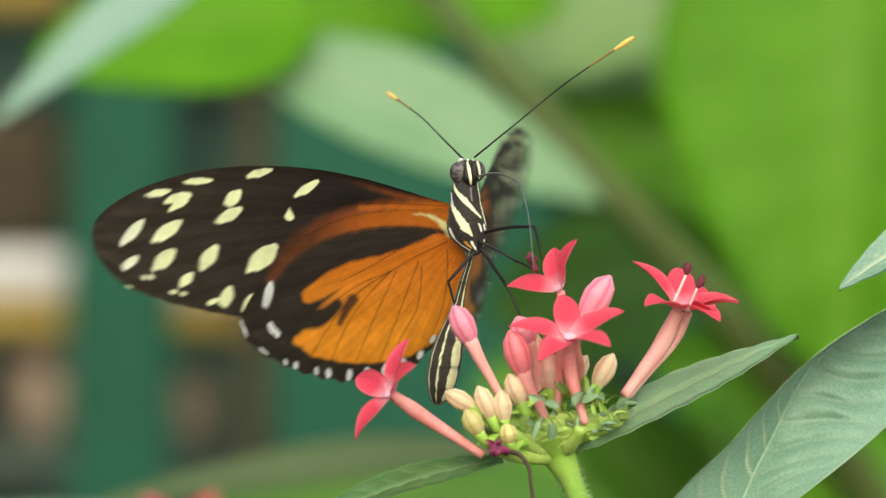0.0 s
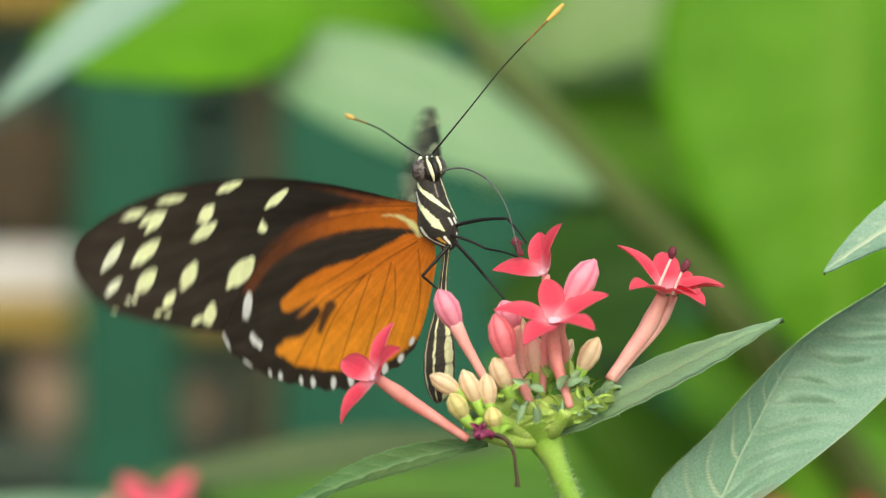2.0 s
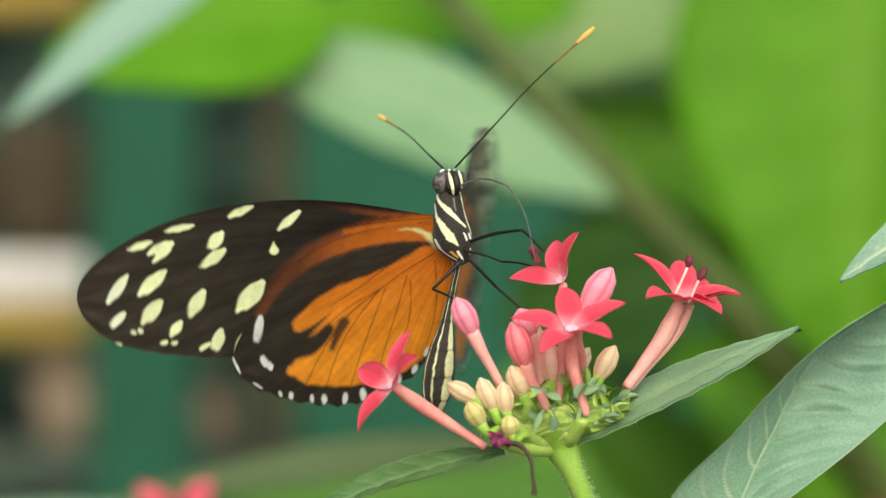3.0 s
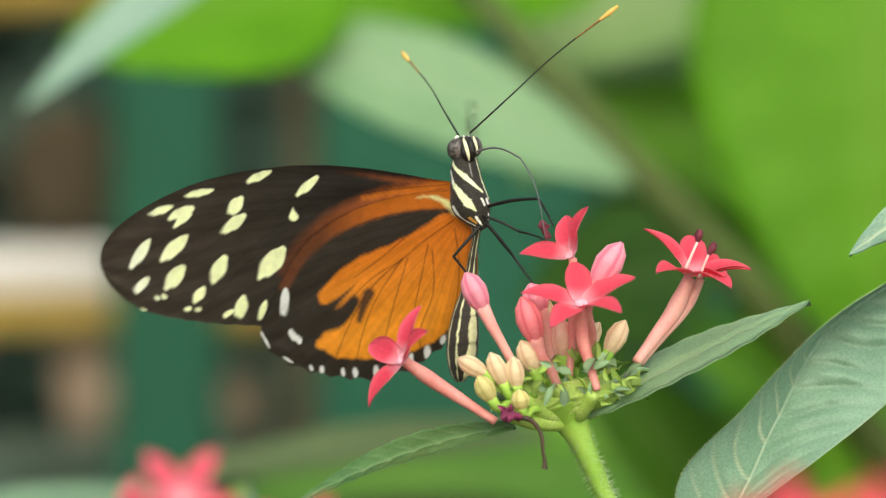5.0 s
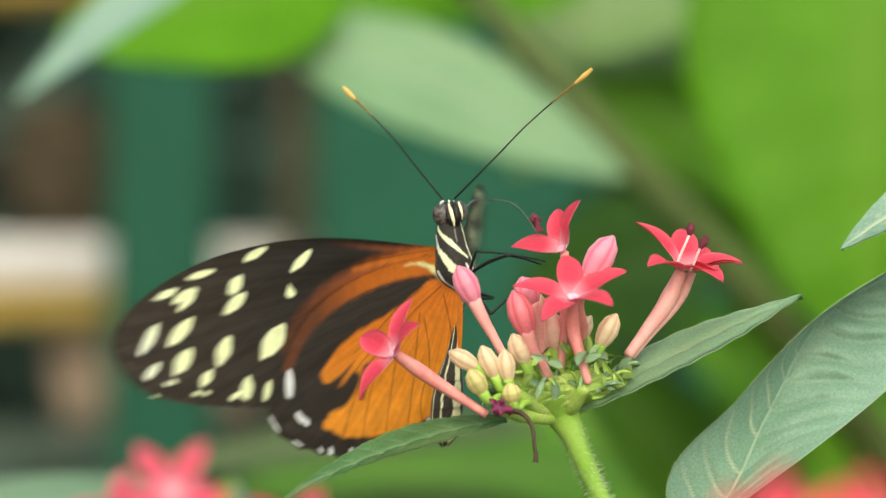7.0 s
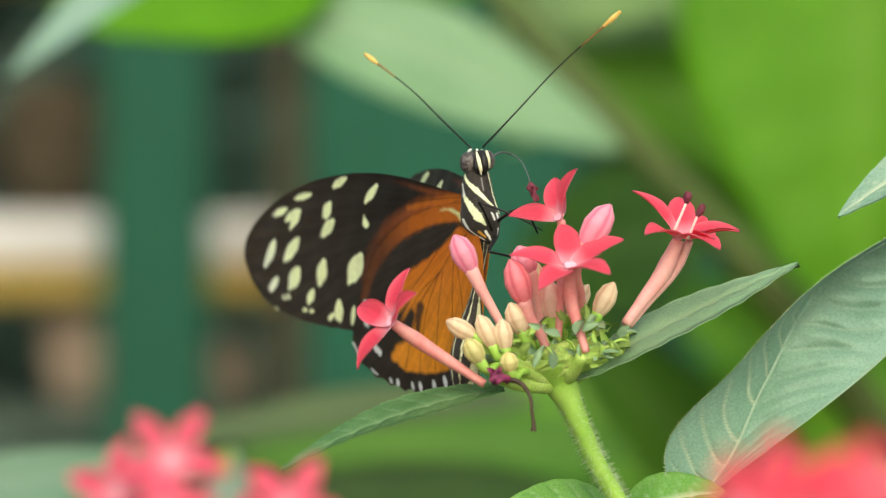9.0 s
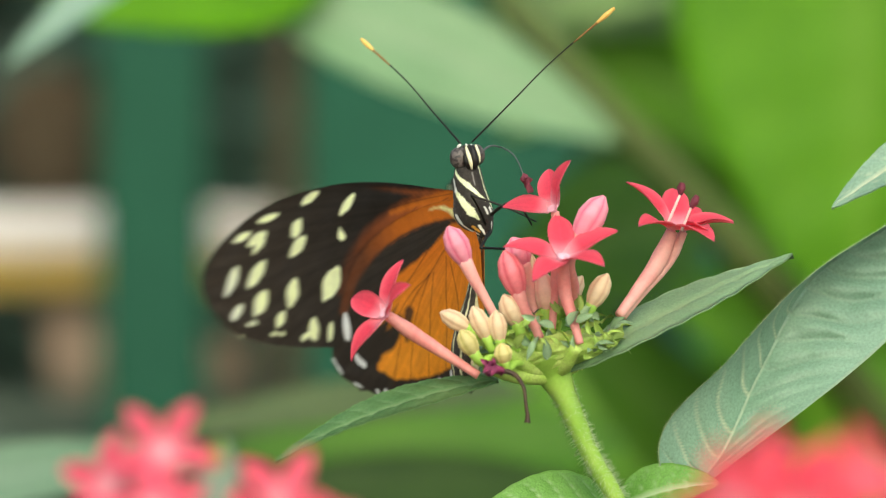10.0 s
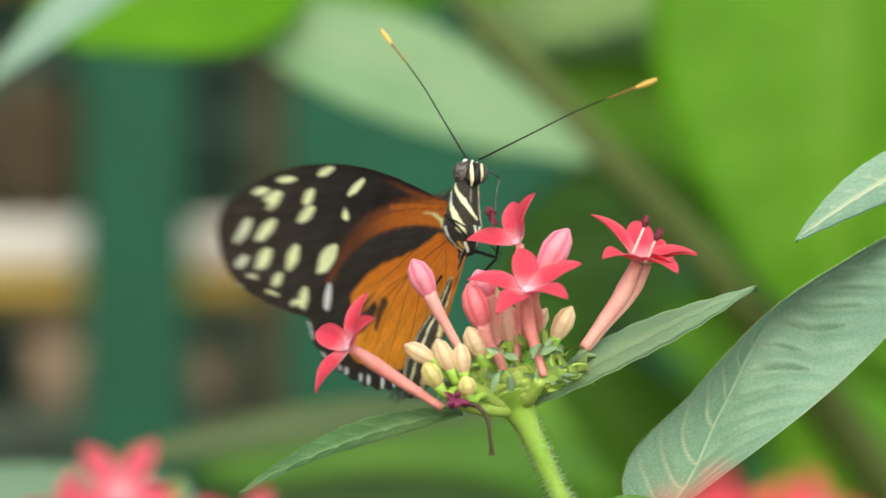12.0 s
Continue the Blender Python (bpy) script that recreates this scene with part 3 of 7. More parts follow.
def folded_leaf(name, mid, near, low, material, nu, nh, veins):
    """A broad leaf that folds along its midrib, with side veins that sweep towards the tip."""
    mid, near, low = (spline(p, nu) for p in (mid, near, low))
    nv, verts, vein = 2 * nh - 1, [], []
    for layer in (0, 1):
        for i in range(nu):
            s = i / (nu - 1)
            for j in range(nv):
                q = (j - nh + 1) / (nh - 1)
                edge = near[i] if q < 0 else low[i]
                span = edge - mid[i]
                w = np.linalg.norm(span)
                p = mid[i] + span * abs(q)
                phase = (s * veins - abs(q) ** 1.5 * (1.5 if q < 0 else 3.2) + 0.35 * noise.noise(Vector((s * 9, q * 1.5, 7.0)))) % 1.0
                gap = min(phase, 1 - phase)
                line = max(0.0, 1 - gap / 0.075) * (1 - abs(q) ** 4)
                rib = max(0.0, 1 - abs(q) * w / 0.00022)
                swell = math.sin(math.pi * phase) * math.sin(math.pi * abs(q) ** 0.8) * (0.06 if q < 0 else 0.065 * (1 + noise.noise(Vector((s * 20, q * 2, 3.0))))) * w
                sag = 0.10 * w * math.sin(math.pi * abs(q)) + 0.03 * w * noise.noise(Vector((s * 14, q * 3, 2.0)))
                p = p + np.array((0, -1, 0)) * (swell - sag - 0.00022 * line - 0.0002 * rib) + np.array((0, 0.00025, 0)) * layer
                verts.append(p)
                vein.append(min(1.0, (0.9 * line if q < 0 else 0.08 * line) + 0.9 * rib * max(0.0, 1 - 1.8 * s) + (0.35 if q > 0.96 else 0.0)))
    n, faces = nu * nv, []
    for i in range(nu - 1):
        for j in range(nv - 1):
            a = i * nv + j
            faces.append((a, a + 1, a + nv + 1, a + nv))
            faces.append((n + a, n + a + nv, n + a + nv + 1, n + a + 1))
    rim = [i * nv for i in range(nu)] + [(nu - 1) * nv + j for j in range(1, nv)] + [i * nv + nv - 1 for i in range(nu - 2, -1, -1)] + [j for j in range(nv - 2, 0, -1)]
    for a, b in zip(rim, rim[1:] + rim[:1]):
        faces.append((b, a, n + a, n + b))
    me = mesh_of(name, verts, faces, material, vein=vein)
    for k in range(len(faces) - len(rim), len(faces)):
        me.polygons[k].use_smooth = False
    return me



def build_pentas():
    top = Vector((0.0141, -0.0040, 0.9757))
    plant = thing("pentas_plant", (0.03, 0.01, 0), "pink star-flowered pentas plant with hairy green stem", "flowering plant")
    stem = [(0.0136, -0.0040, 0.9769), (0.0145, -0.0040, 0.9745), (0.0159, -0.0040, 0.9715), (0.0188, -0.0030, 0.9649), (0.0221, -0.0020, 0.9590), (0.0286, 0.0020, 0.9362), (0.032, 0.01, 0.6), (0.03, 0.01, 0.0)]
    part("stem", tube("stem", stem, [0.0042, 0.0021, 0.0014, 0.00115, 0.0011, 0.0012, 0.003, 0.004], M_STEM, 60, 14, 0.08), plant)
    near = stem[1:6]
    tagged(put(new("hair", hairs("hair", near, 0.00118, 2000, 0.0010, 3)), plant), "fine pale hairs on the stem", kind="stuff")
    # receptacle: short green branches that carry the florets
    for k, (a, b) in enumerate((((0.0138, -0.0040, 0.9750), (0.0084, -0.0100, 0.9776)), ((0.0141, -0.0040, 0.9750), (0.0123, -0.0080, 0.9789)), ((0.0145, -0.0040, 0.9750), (0.0171, -0.0090, 0.9783)),
                                ((0.0145, -0.0030, 0.9749), (0.0211, -0.0040, 0.9795)), ((0.0138, -0.0040, 0.9746), (0.0060, -0.0110, 0.9759)), ((0.0142, 0.0000, 0.9751), (0.0104, 0.0020, 0.9793)), ((0.0146, 0.0000, 0.9751), (0.0167, 0.0030, 0.9796)))):
        va, vb = Vector(a), Vector(b)
        part("branch", tube("branch", [a, tuple(va.lerp(vb, 0.5) - Vector((0, 0, 0.0006))), b], [0.0013, 0.0010, 0.0008], M_RECEPTACLE, 10, 10, 0.1), plant)
    dome = Vector((0.0134, -0.0035, 0.9772))
    bm = bmesh.new()
    bmesh.ops.create_icosphere(bm, subdivisions=5, radius=1)
    for v in bm.verts:
        k = 1 + 0.16 * noise.noise(v.co * 3.1) + 0.07 * noise.noise(v.co * 9)
        v.co = dome + Vector((v.co.x * 0.0074 * k, v.co.y * 0.0048 * k, v.co.z * (0.0024 if v.co.z > 0 else 0.0021) * k + 0.0012 * v.co.x))
    me = bpy.data.meshes.new("receptacle")
    bm.to_mesh(me)
    bm.free()
    me.materials.append(M_RECEPTACLE)
    me.polygons.foreach_set("use_smooth", [True] * len(me.polygons))
    part("receptacle", me, plant, None, "lumpy lime-green flower base")
    # open florets
    floret(plant, (0.0155, -0.0100, 0.9891), (0.02, -0.52, 0.85), (0, 0, 1), 0.0076, (0.0175, -0.0090, 0.9786), 4, 4, M_TUBE, lifts=(18, 10, 11, 24, 23), slim=0.78)
    floret(plant, (-0.0063, -0.0135, 0.9824), (-0.70, -0.48, 0.52), (0, 0, 1), 0.0073, (0.0050, -0.0115, 0.9748), 6, 6, M_TUBE, skip=(3,), lifts=(12, 15, 0, 0, 25), slim=0.85)
    floret(plant, (0.0293, 0.0000, 0.9928), (0.18, -0.22, 1), (-0.05, 1, 0), 0.0081, (0.0225, -0.0030, 0.9819), 0, 14, M_TUBE_PALE, lifts=(30, 38, 12, 10, 16), slim=0.95, lean=(0.35, -0.2, 0.9))
    floret(plant, (0.0308, 0.0015, 0.9926), (0.26, -0.22, 1), (-0.05, 1, 0), 0.0062, (0.0230, -0.0018, 0.9817), -12, 14, M_TUBE_PALE, skip=(1, 2), lifts=(24, 0, 0, 22, 26), slim=0.85, lean=(0.35, -0.2, 0.9))
    floret(plant, (0.0144, -0.0045, 0.9951), (-0.47, -0.5, 0.73), (0, 1, 0), 0.0069, (0.0141, -0.0040, 0.9792), 52, 18, M_TUBE, skip=(1, 2), lifts=(22, 7, 8, 49, 19), slim=0.75, lean=(-0.1, -0.2, 1))
    for a, b, h in (((0.0285, -0.0020, 0.9931), (0.0301, -0.0030, 0.9969), (0.0304, -0.0030, 0.9984)), ((0.0303, -0.0030, 0.9925), (0.0314, -0.0045, 0.9953), (0.0322, -0.0045, 0.9968))):
        s = part("stamen", tube("stamen", [a, b], [0.00022, 0.00016], M_STAMEN, 6, 8), plant)
        put(new("anther", tube("anther", [b, tuple(Vector(b).lerp(Vector(h), 0.5)), h], [0.00028, 0.00055, 0.00032], M_ANTHER, 9, 9, 0.4)), s)
    part("stigma", tube("stigma", [(0.0115, -0.0040, 0.9972), (0.0113, -0.0040, 0.9981), (0.0108, -0.0040, 0.9991), (0.0117, -0.0040, 0.9987)], [0.0003, 0.0005, 0.0005, 0.0002], M_ANTHER, 14, 12, 1.3), plant)
    # pink buds
    bud(plant, (0.0174, -0.0075, 0.9916), (0.0206, -0.0075, 0.9968), 0.0037, (0.0166, -0.0030, 0.9819), PINK, M_TUBE)
    bud(plant, (0.0035, -0.0100, 0.9886), (0.0013, -0.0100, 0.9931), 0.0032, (0.0070, -0.0090, 0.9821), PINK, M_TUBE_PALE)
    bud(plant, (0.0100, -0.0085, 0.9847), (0.0082, -0.0090, 0.9901), 0.0034, (0.0126, -0.0080, 0.9792), DEEP_PINK, M_TUBE)
    bud(plant, (0.0106, -0.0040, 0.9882), (0.0092, -0.0040, 0.9917), 0.0034, (0.0124, -0.0030, 0.9805), PINK, M_TUBE_PALE)
    # young buds
    young = (((0.0038, -0.0110, 0.9806), (0.0003, -0.0110, 0.9826), 0.0024, CREAMY), ((0.0060, -0.0110, 0.9794), (0.0043, -0.0115, 0.9833), 0.0025, CREAMY),
             ((0.0076, -0.0110, 0.9790), (0.0071, -0.0110, 0.9828), 0.0024, CREAMY), ((0.0045, -0.0125, 0.9775), (0.0028, -0.0130, 0.9804), 0.0026, GREENISH),
             ((0.0082, -0.0125, 0.9764), (0.0078, -0.0130, 0.9788), 0.0024, GREENISH), ((0.0098, -0.0080, 0.9810), (0.0081, -0.0085, 0.9847), 0.0029, CREAMY),
             ((0.0189, -0.0080, 0.9832), (0.0210, -0.0080, 0.9872), 0.0027, CREAMY), ((0.0134, -0.0030, 0.9826), (0.0129, -0.0030, 0.9875), 0.0034, BLUSH),
             ((0.0152, -0.0020, 0.9826), (0.0180, 0.0000, 0.9868), 0.0026, CREAMY), ((0.0113, -0.0030, 0.9840), (0.0116, -0.0030, 0.9896), 0.0026, CREAMY))
    for a, b, w, m in young:
        bud(plant, a, b, w, tuple(Vector(a).lerp(top, 0.35)), m, M_STEM)
    # calyx lobes
    rnd = random.Random(21)
    shapes = [sepal_mesh(0.5), sepal_mesh(0.62), sepal_mesh(0.36)]
    grey = [s.copy() for s in shapes]
    for g in grey:
        g.materials[0] = M_SEPAL_GREY
    lo, hi = Vector((0.0054, -0.0120, 0.9760)), Vector((0.0222, -0.0030, 0.9826))
    for k in range(150):
        fx = rnd.random()
        x = lo.x + (hi.x - lo.x) * fx
        arch = math.sin(math.pi * fx)
        z = top.z + 0.0012 + rnd.uniform(-0.0015, 0.0058) * (0.25 + 0.75 * arch) + 0.0016 * fx
        y = -0.004 + rnd.uniform(-0.0085, 0.006) * (0.5 + 0.5 * arch)
        p = Vector((x, y, z))
        out = (p - Vector((top.x, -0.002, top.z - 0.002))).normalized()
        d = (out + Vector((rnd.gauss(0, 0.45), rnd.gauss(-0.1, 0.4), rnd.gauss(0.2, 0.45)))).normalized()
        m = Matrix.Translation(p) @ frame_of(Vector((rnd.gauss(0, 0.5), -1, rnd.gauss(0.6, 0.4))), d) @ Matrix.Diagonal((*[rnd.uniform(0.0013, 0.0031)] * 3, 1)) @ pose(0, 0, 0, rnd.uniform(-50, 50), rnd.uniform(-30, 30), 0)
        put(new("sepal", rnd.choice(grey if rnd.random() < 0.5 else shapes)), plant, m)
    # withered floret hanging on its stalk
    w = part("withered_floret", tube("withered_floret", [(0.0080, -0.0127, 0.9753), (0.0071, -0.0135, 0.9757), (0.0063, -0.0138, 0.9759), (0.0059, -0.0138, 0.9763)], [0.0004, 0.0006, 0.00075, 0.0004], M_WITHERED, 16, 12, 1.2), plant, None, "shrivelled dark purple floret")
    put(new("stalk", tube("stalk", [(0.0077, -0.0125, 0.9755), (0.0096, -0.0130, 0.9748), (0.0105, -0.0135, 0.9734), (0.0108, -0.0138, 0.9712), (0.0110, -0.0138, 0.9696), (0.01095, -0.0138, 0.9691)], [0.00042, 0.0003, 0.00024, 0.00022, 0.0003, 0.00042], M_STALK_DRY, 28, 8)), w)
    for a, b, k in (((0.0062, -0.0142, 0.9762), (0.0052, -0.0146, 0.9769), 1), ((0.0063, -0.0142, 0.9758), (0.0055, -0.0148, 0.9752), 2), ((0.0067, -0.0142, 0.9761), (0.0068, -0.0146, 0.9771), 3), ((0.0064, -0.0144, 0.9757), (0.0066, -0.0146, 0.9748), 4)):
        put(new("dry_lobe", blade("dry_lobe", a, b, 0.0008, (0.3 * (k - 2), -1, 0.3), M_WITHERED, 0.25, 0.6, 8, 5, 2, seed=k)), w)
    # leaves
    part("leaf", blade("leaf", (0.0152, -0.0040, 0.9750), (0.0443, 0.0020, 0.9896), 0.0108, (-0.05, -0.32, 1), M_LEAF, 0.02, 0.02, 46, 13, 8, seed=1), plant)
    part("leaf", blade("leaf", (0.0074, -0.0080, 0.9741), (-0.0199, -0.0160, 0.9652), 0.0088, (0.1, -0.22, 1), M_LEAF_FRESH, 0.05, 0.16, 60, 15, 9, ovate=0.72, serrate=0.05, seed=2), plant)
    mid = [(0.0298, 0.0040, 0.9585), (0.0339, 0.0060, 0.9619), (0.0406, 0.0100, 0.9742), (0.0472, 0.0140, 0.9855), (0.0584, 0.0180, 0.9931), (0.0710, 0.0200, 1.0001)]
    near = [(0.0290, 0.0030, 0.9585), (0.0276, 0.0020, 0.9653), (0.0367, 0.0040, 0.9764), (0.0467, 0.0070, 0.9865), (0.0572, 0.0120, 0.9931), (0.0709, 0.0200, 1.0002)]
    low = [(0.0304, 0.0030, 0.9582), (0.0396, 0.0020, 0.9653), (0.0469, 0.0040, 0.9706), (0.0546, 0.0080, 0.9765), (0.0644, 0.0130, 0.9863), (0.0711, 0.0200, 0.9999)]
    big = part("leaf", folded_leaf("leaf", mid, near, low, M_LEAF_BIG, 240, 25, 17), plant, None, "large puckered blue-green leaf")
    rim = [big.data.vertices[i * 49].co for i in range(4, 230)]
    tagged(put(new("edge_hair", fringe("edge_hair", rim, 0.00033, 3, 4)), big), kind="stuff")
    part("leaf", blade("leaf", (0.0226, 0.0040, 0.9574), (0.0049, -0.0060, 0.9577), 0.0100, (0.0, -0.75, 0.65), M_LEAF_LIME, 0.1, 0.2, 40, 17, 7, seed=4), plant)
    part("leaf", blade("leaf", (0.0219, 0.0040, 0.9571), (0.0348, -0.0020, 0.9613), 0.009, (0.0, -0.75, 0.65), M_LEAF_LIME, 0.1, 0.2, 30, 13, 7, seed=5), plant)
    part("leaf", blade("leaf", (0.0709, -0.0040, 1.0080), (0.0484, -0.0100, 0.9956), 0.0085, (-0.2, -0.7, 0.7), M_LEAF_BIG, 0.05, 0.1, 40, 13, 8, seed=6), plant)


def build_front_pentas(at, florets, label, seed, size, petal=VEILED_PETAL):
    rnd = random.Random(seed)
    c = Vector(at)
    plant = thing("pentas_plant", (c.x, c.y, 0), label, "flowering plant", "out-of-focus pentas heads in front")
    part("stem", tube("stem", [tuple(c + Vector((0, 0, -0.012))), tuple(c + Vector((0.003, 0.002, -0.05))), (c.x + 0.004, c.y, 0.5), (c.x, c.y, 0)], [0.002, 0.0018, 0.0025, 0.0035], M_STEM, 30, 10), plant)
    base = c + Vector((0, 0, -0.012))
    for p, n, first in florets:
        floret(plant, p, n, (0, 0, 1), size, tuple(base + Vector((rnd.uniform(-0.002, 0.002), rnd.uniform(-0.002, 0.002), 0))), first, rnd.uniform(4, 14), M_TUBE_PALE, petal=petal)
    for k in range(4):
        a = c + Vector((rnd.uniform(-0.006, 0.006), rnd.uniform(-0.004, 0.004), rnd.uniform(-0.009, -0.004)))
        bud(plant, a, a + Vector((rnd.uniform(-0.001, 0.001), 0, 0.0035)), 0.0026, tuple(base), PINK, M_TUBE)
    shape = sepal_mesh(0.45)
    for k in range(24):
        p = base + Vector((rnd.gauss(0, 0.002), rnd.gauss(0, 0.002), rnd.uniform(-0.001, 0.003)))
        d = Vector((rnd.gauss(0, 1), rnd.gauss(0, 1), 0.8)).normalized()
        put(new("sepal", shape), plant, Matrix.Translation(p) @ frame_of((0.2, -1, 0.6), d) @ Matrix.Scale(0.0035, 4))
    return plant


build_ground()
build_hedge()
build_fence()
build_behind_fence()
build_shrub()
build_pentas()
left = build_front_pentas((-0.0249, -0.1500, 0.9637), [((-0.0240, -0.1540, 0.9725), (0.0, -0.9, 0.4), -32), ((-0.0292, -0.1520, 0.9692), (-0.4, -0.8, 0.4), -70), ((-0.0246, -0.1580, 0.9671), (0.1, -0.8, 0.6), 10)], "pink pentas flower head close to the lens", 1, 0.0058)
part("leaf", blade("leaf", (-0.0199, -0.1480, 0.9635), (-0.0188, -0.1460, 0.9736), 0.0052, (0.1, -1, 0.3), M_BG_BLUE, 0.05, 0.1, 12, 7, 5), left)
part("leaf", blade("leaf", (-0.0200, -0.1470, 0.9704), (-0.0189, -0.1490, 0.9734), 0.0022, (0.1, -1, 0.3), M_RECEPTACLE, 0.05, 0.1, 12, 7, 5), left)
build_front_pentas((-0.0127, -0.1500, 0.9594), [((-0.0129, -0.1540, 0.9679), (0.0, -0.9, 0.4), -28), ((-0.0168, -0.1520, 0.9643), (-0.4, -0.8, 0.5), -60), ((-0.0103, -0.1560, 0.9640), (0.3, -1, 0.3), 20)], "small pink pentas flower head close to the lens", 2, 0.0058)
build_front_pentas((0.0308, -0.2200, 0.9692), [((0.0281, -0.2220, 0.9733), (-0.3, -0.7, 0.7), 5), ((0.0325, -0.2220, 0.9724), (0.2, -0.8, 0.6), 50), ((0.0257, -0.2240, 0.9712), (-0.5, -1, 0.4), 20), ((0.0362, -0.2200, 0.9732), (0.4, -0.6, 0.6), 60), ((0.0300, -0.2260, 0.9704), (0, -1, 0.3), 35)], "pink pentas flower head very close to the lens", 3, 0.0058, PETAL)


# ---- the butterfly ----
CREAM = np.array((0.90, 0.97, 0.62))
WHITE = np.array((0.80, 0.84, 0.86))
BLACK = np.array((0.028, 0.022, 0.0165))
ORANGE = np.array((0.62, 0.172, 0.013))
RUST = np.array((0.30, 0.075, 0.013))
YELLOW = np.array((0.75, 0.29, 0.02))


def soft(x, w):
    return np.clip(0.5 - x / w, 0, 1)


def spots(u, v, rows):
    """How far a point lies within any of the given spots (1 inside, 0 outside): sharp at the inner end, feathered at the outer one."""
    out = np.zeros_like(u)
    ragged = 0.06 * np.sin(u * 5.1 + v * 3.3) + 0.035 * np.sin(u * 13 - v * 11) + 0.015 * np.sin(u * 31 + v * 37)
    for u0, v0, u1, v1, r0, rm, r1 in rows:
        ll = (u1 - u0) ** 2 + (v1 - v0) ** 2
        t = np.clip(((u - u0) * (u1 - u0) + (v - v0) * (v1 - v0)) / ll, 0, 1)
        r = r0 * (1 - t) * (1 - 2 * t) + rm * 4 * t * (1 - t) + r1 * t * (2 * t - 1)
        d = np.hypot(u - u0 - t * (u1 - u0), v - v0 - t * (v1 - v0)) - r
        out = np.maximum(out, soft(d + ragged * min(1.0, rm * 1.6) * (1.4 - t), 0.13 + 0.3 * (1 - t) ** 2 * min(1.0, rm)))
    return out


def stripe(u, v, pts, r0, r1, edge=0.25):
    """A band along a smooth line, from half-width r0 to r1."""
    p = spline(pts, 24)
    d = np.full_like(u, 1e9)
    for k in range(23):
        (a, b), (c, e) = p[k], p[k + 1]
        ll = (c - a) ** 2 + (e - b) ** 2 + 1e-12
        t = np.clip(((u - a) * (c - a) + (v - b) * (e - b)) / ll, 0, 1)
        d = np.minimum(d, np.hypot(u - a - t * (c - a), v - b - t * (e - b)) - (r0 + (r1 - r0) * (k + t) / 23))
    ragged = (0.5 * np.sin(u * 3.1 + v * 2.2) + 0.35 * np.sin(u * 7.7 - v * 6.1) + 0.25 * np.sin(u * 17 + v * 13)) * min(0.12, 0.25 * max(r0, r1))
    return soft(d + ragged, edge)


def over(col, mask, rgb):
    return col * (1 - mask[:, None]) + np.asarray(rgb) * mask[:, None]


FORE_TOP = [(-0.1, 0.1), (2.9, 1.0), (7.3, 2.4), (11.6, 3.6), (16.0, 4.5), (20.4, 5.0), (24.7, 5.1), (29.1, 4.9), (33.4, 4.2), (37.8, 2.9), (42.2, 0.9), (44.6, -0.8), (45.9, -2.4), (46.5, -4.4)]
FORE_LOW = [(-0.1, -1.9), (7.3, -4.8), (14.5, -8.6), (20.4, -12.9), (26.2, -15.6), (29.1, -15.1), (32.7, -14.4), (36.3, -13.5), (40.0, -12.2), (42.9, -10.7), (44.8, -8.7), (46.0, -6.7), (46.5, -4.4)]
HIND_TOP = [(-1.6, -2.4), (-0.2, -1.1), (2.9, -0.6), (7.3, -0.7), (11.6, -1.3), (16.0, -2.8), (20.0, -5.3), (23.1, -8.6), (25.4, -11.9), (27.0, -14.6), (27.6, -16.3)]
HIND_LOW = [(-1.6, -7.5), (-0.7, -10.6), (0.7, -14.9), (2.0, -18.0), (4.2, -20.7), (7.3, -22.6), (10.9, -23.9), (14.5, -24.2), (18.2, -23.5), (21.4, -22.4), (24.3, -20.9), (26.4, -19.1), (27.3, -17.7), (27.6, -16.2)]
# spots: two ends, and the half-width at the outer end, the middle and the inner end
FORE_SPOTS_OUTER = [
    (34.2, 2.9, 30.5, 3.2, 0.13, 0.46, 0.13), (39.1, 1.2, 36.1, 1.8, 0.15, 0.49, 0.2), (36.7, 0.3, 33.7, 1.2, 0.2, 0.66, 0.4), (36.3, -0.9, 34.2, 0.6, 0.12, 0.5, 0.5),
    (42.5, -5.2, 39.7, -2.1, 0.35, 0.68, 0.2), (38.4, -4.9, 34.9, -2.3, 0.33, 0.86, 0.25), (42.4, -8.4, 40.8, -7.2, 0.45, 0.6, 0.3), (38.5, -8.6, 36.2, -6.4, 0.4, 1.0, 0.5),
    (40.0, -9.8, 39.8, -10.0, 0.3, 0.36, 0.2), (39.2, -9.6, 39.0, -9.9, 0.2, 0.34, 0.3), (35.3, -10.9, 33.9, -9.5, 0.29, 0.68, 0.33), (36.5, -11.9, 36.1, -11.8, 0.29, 0.33, 0.29), (35.2, -12.1, 34.9, -12.1, 0.29, 0.33, 0.29),
]
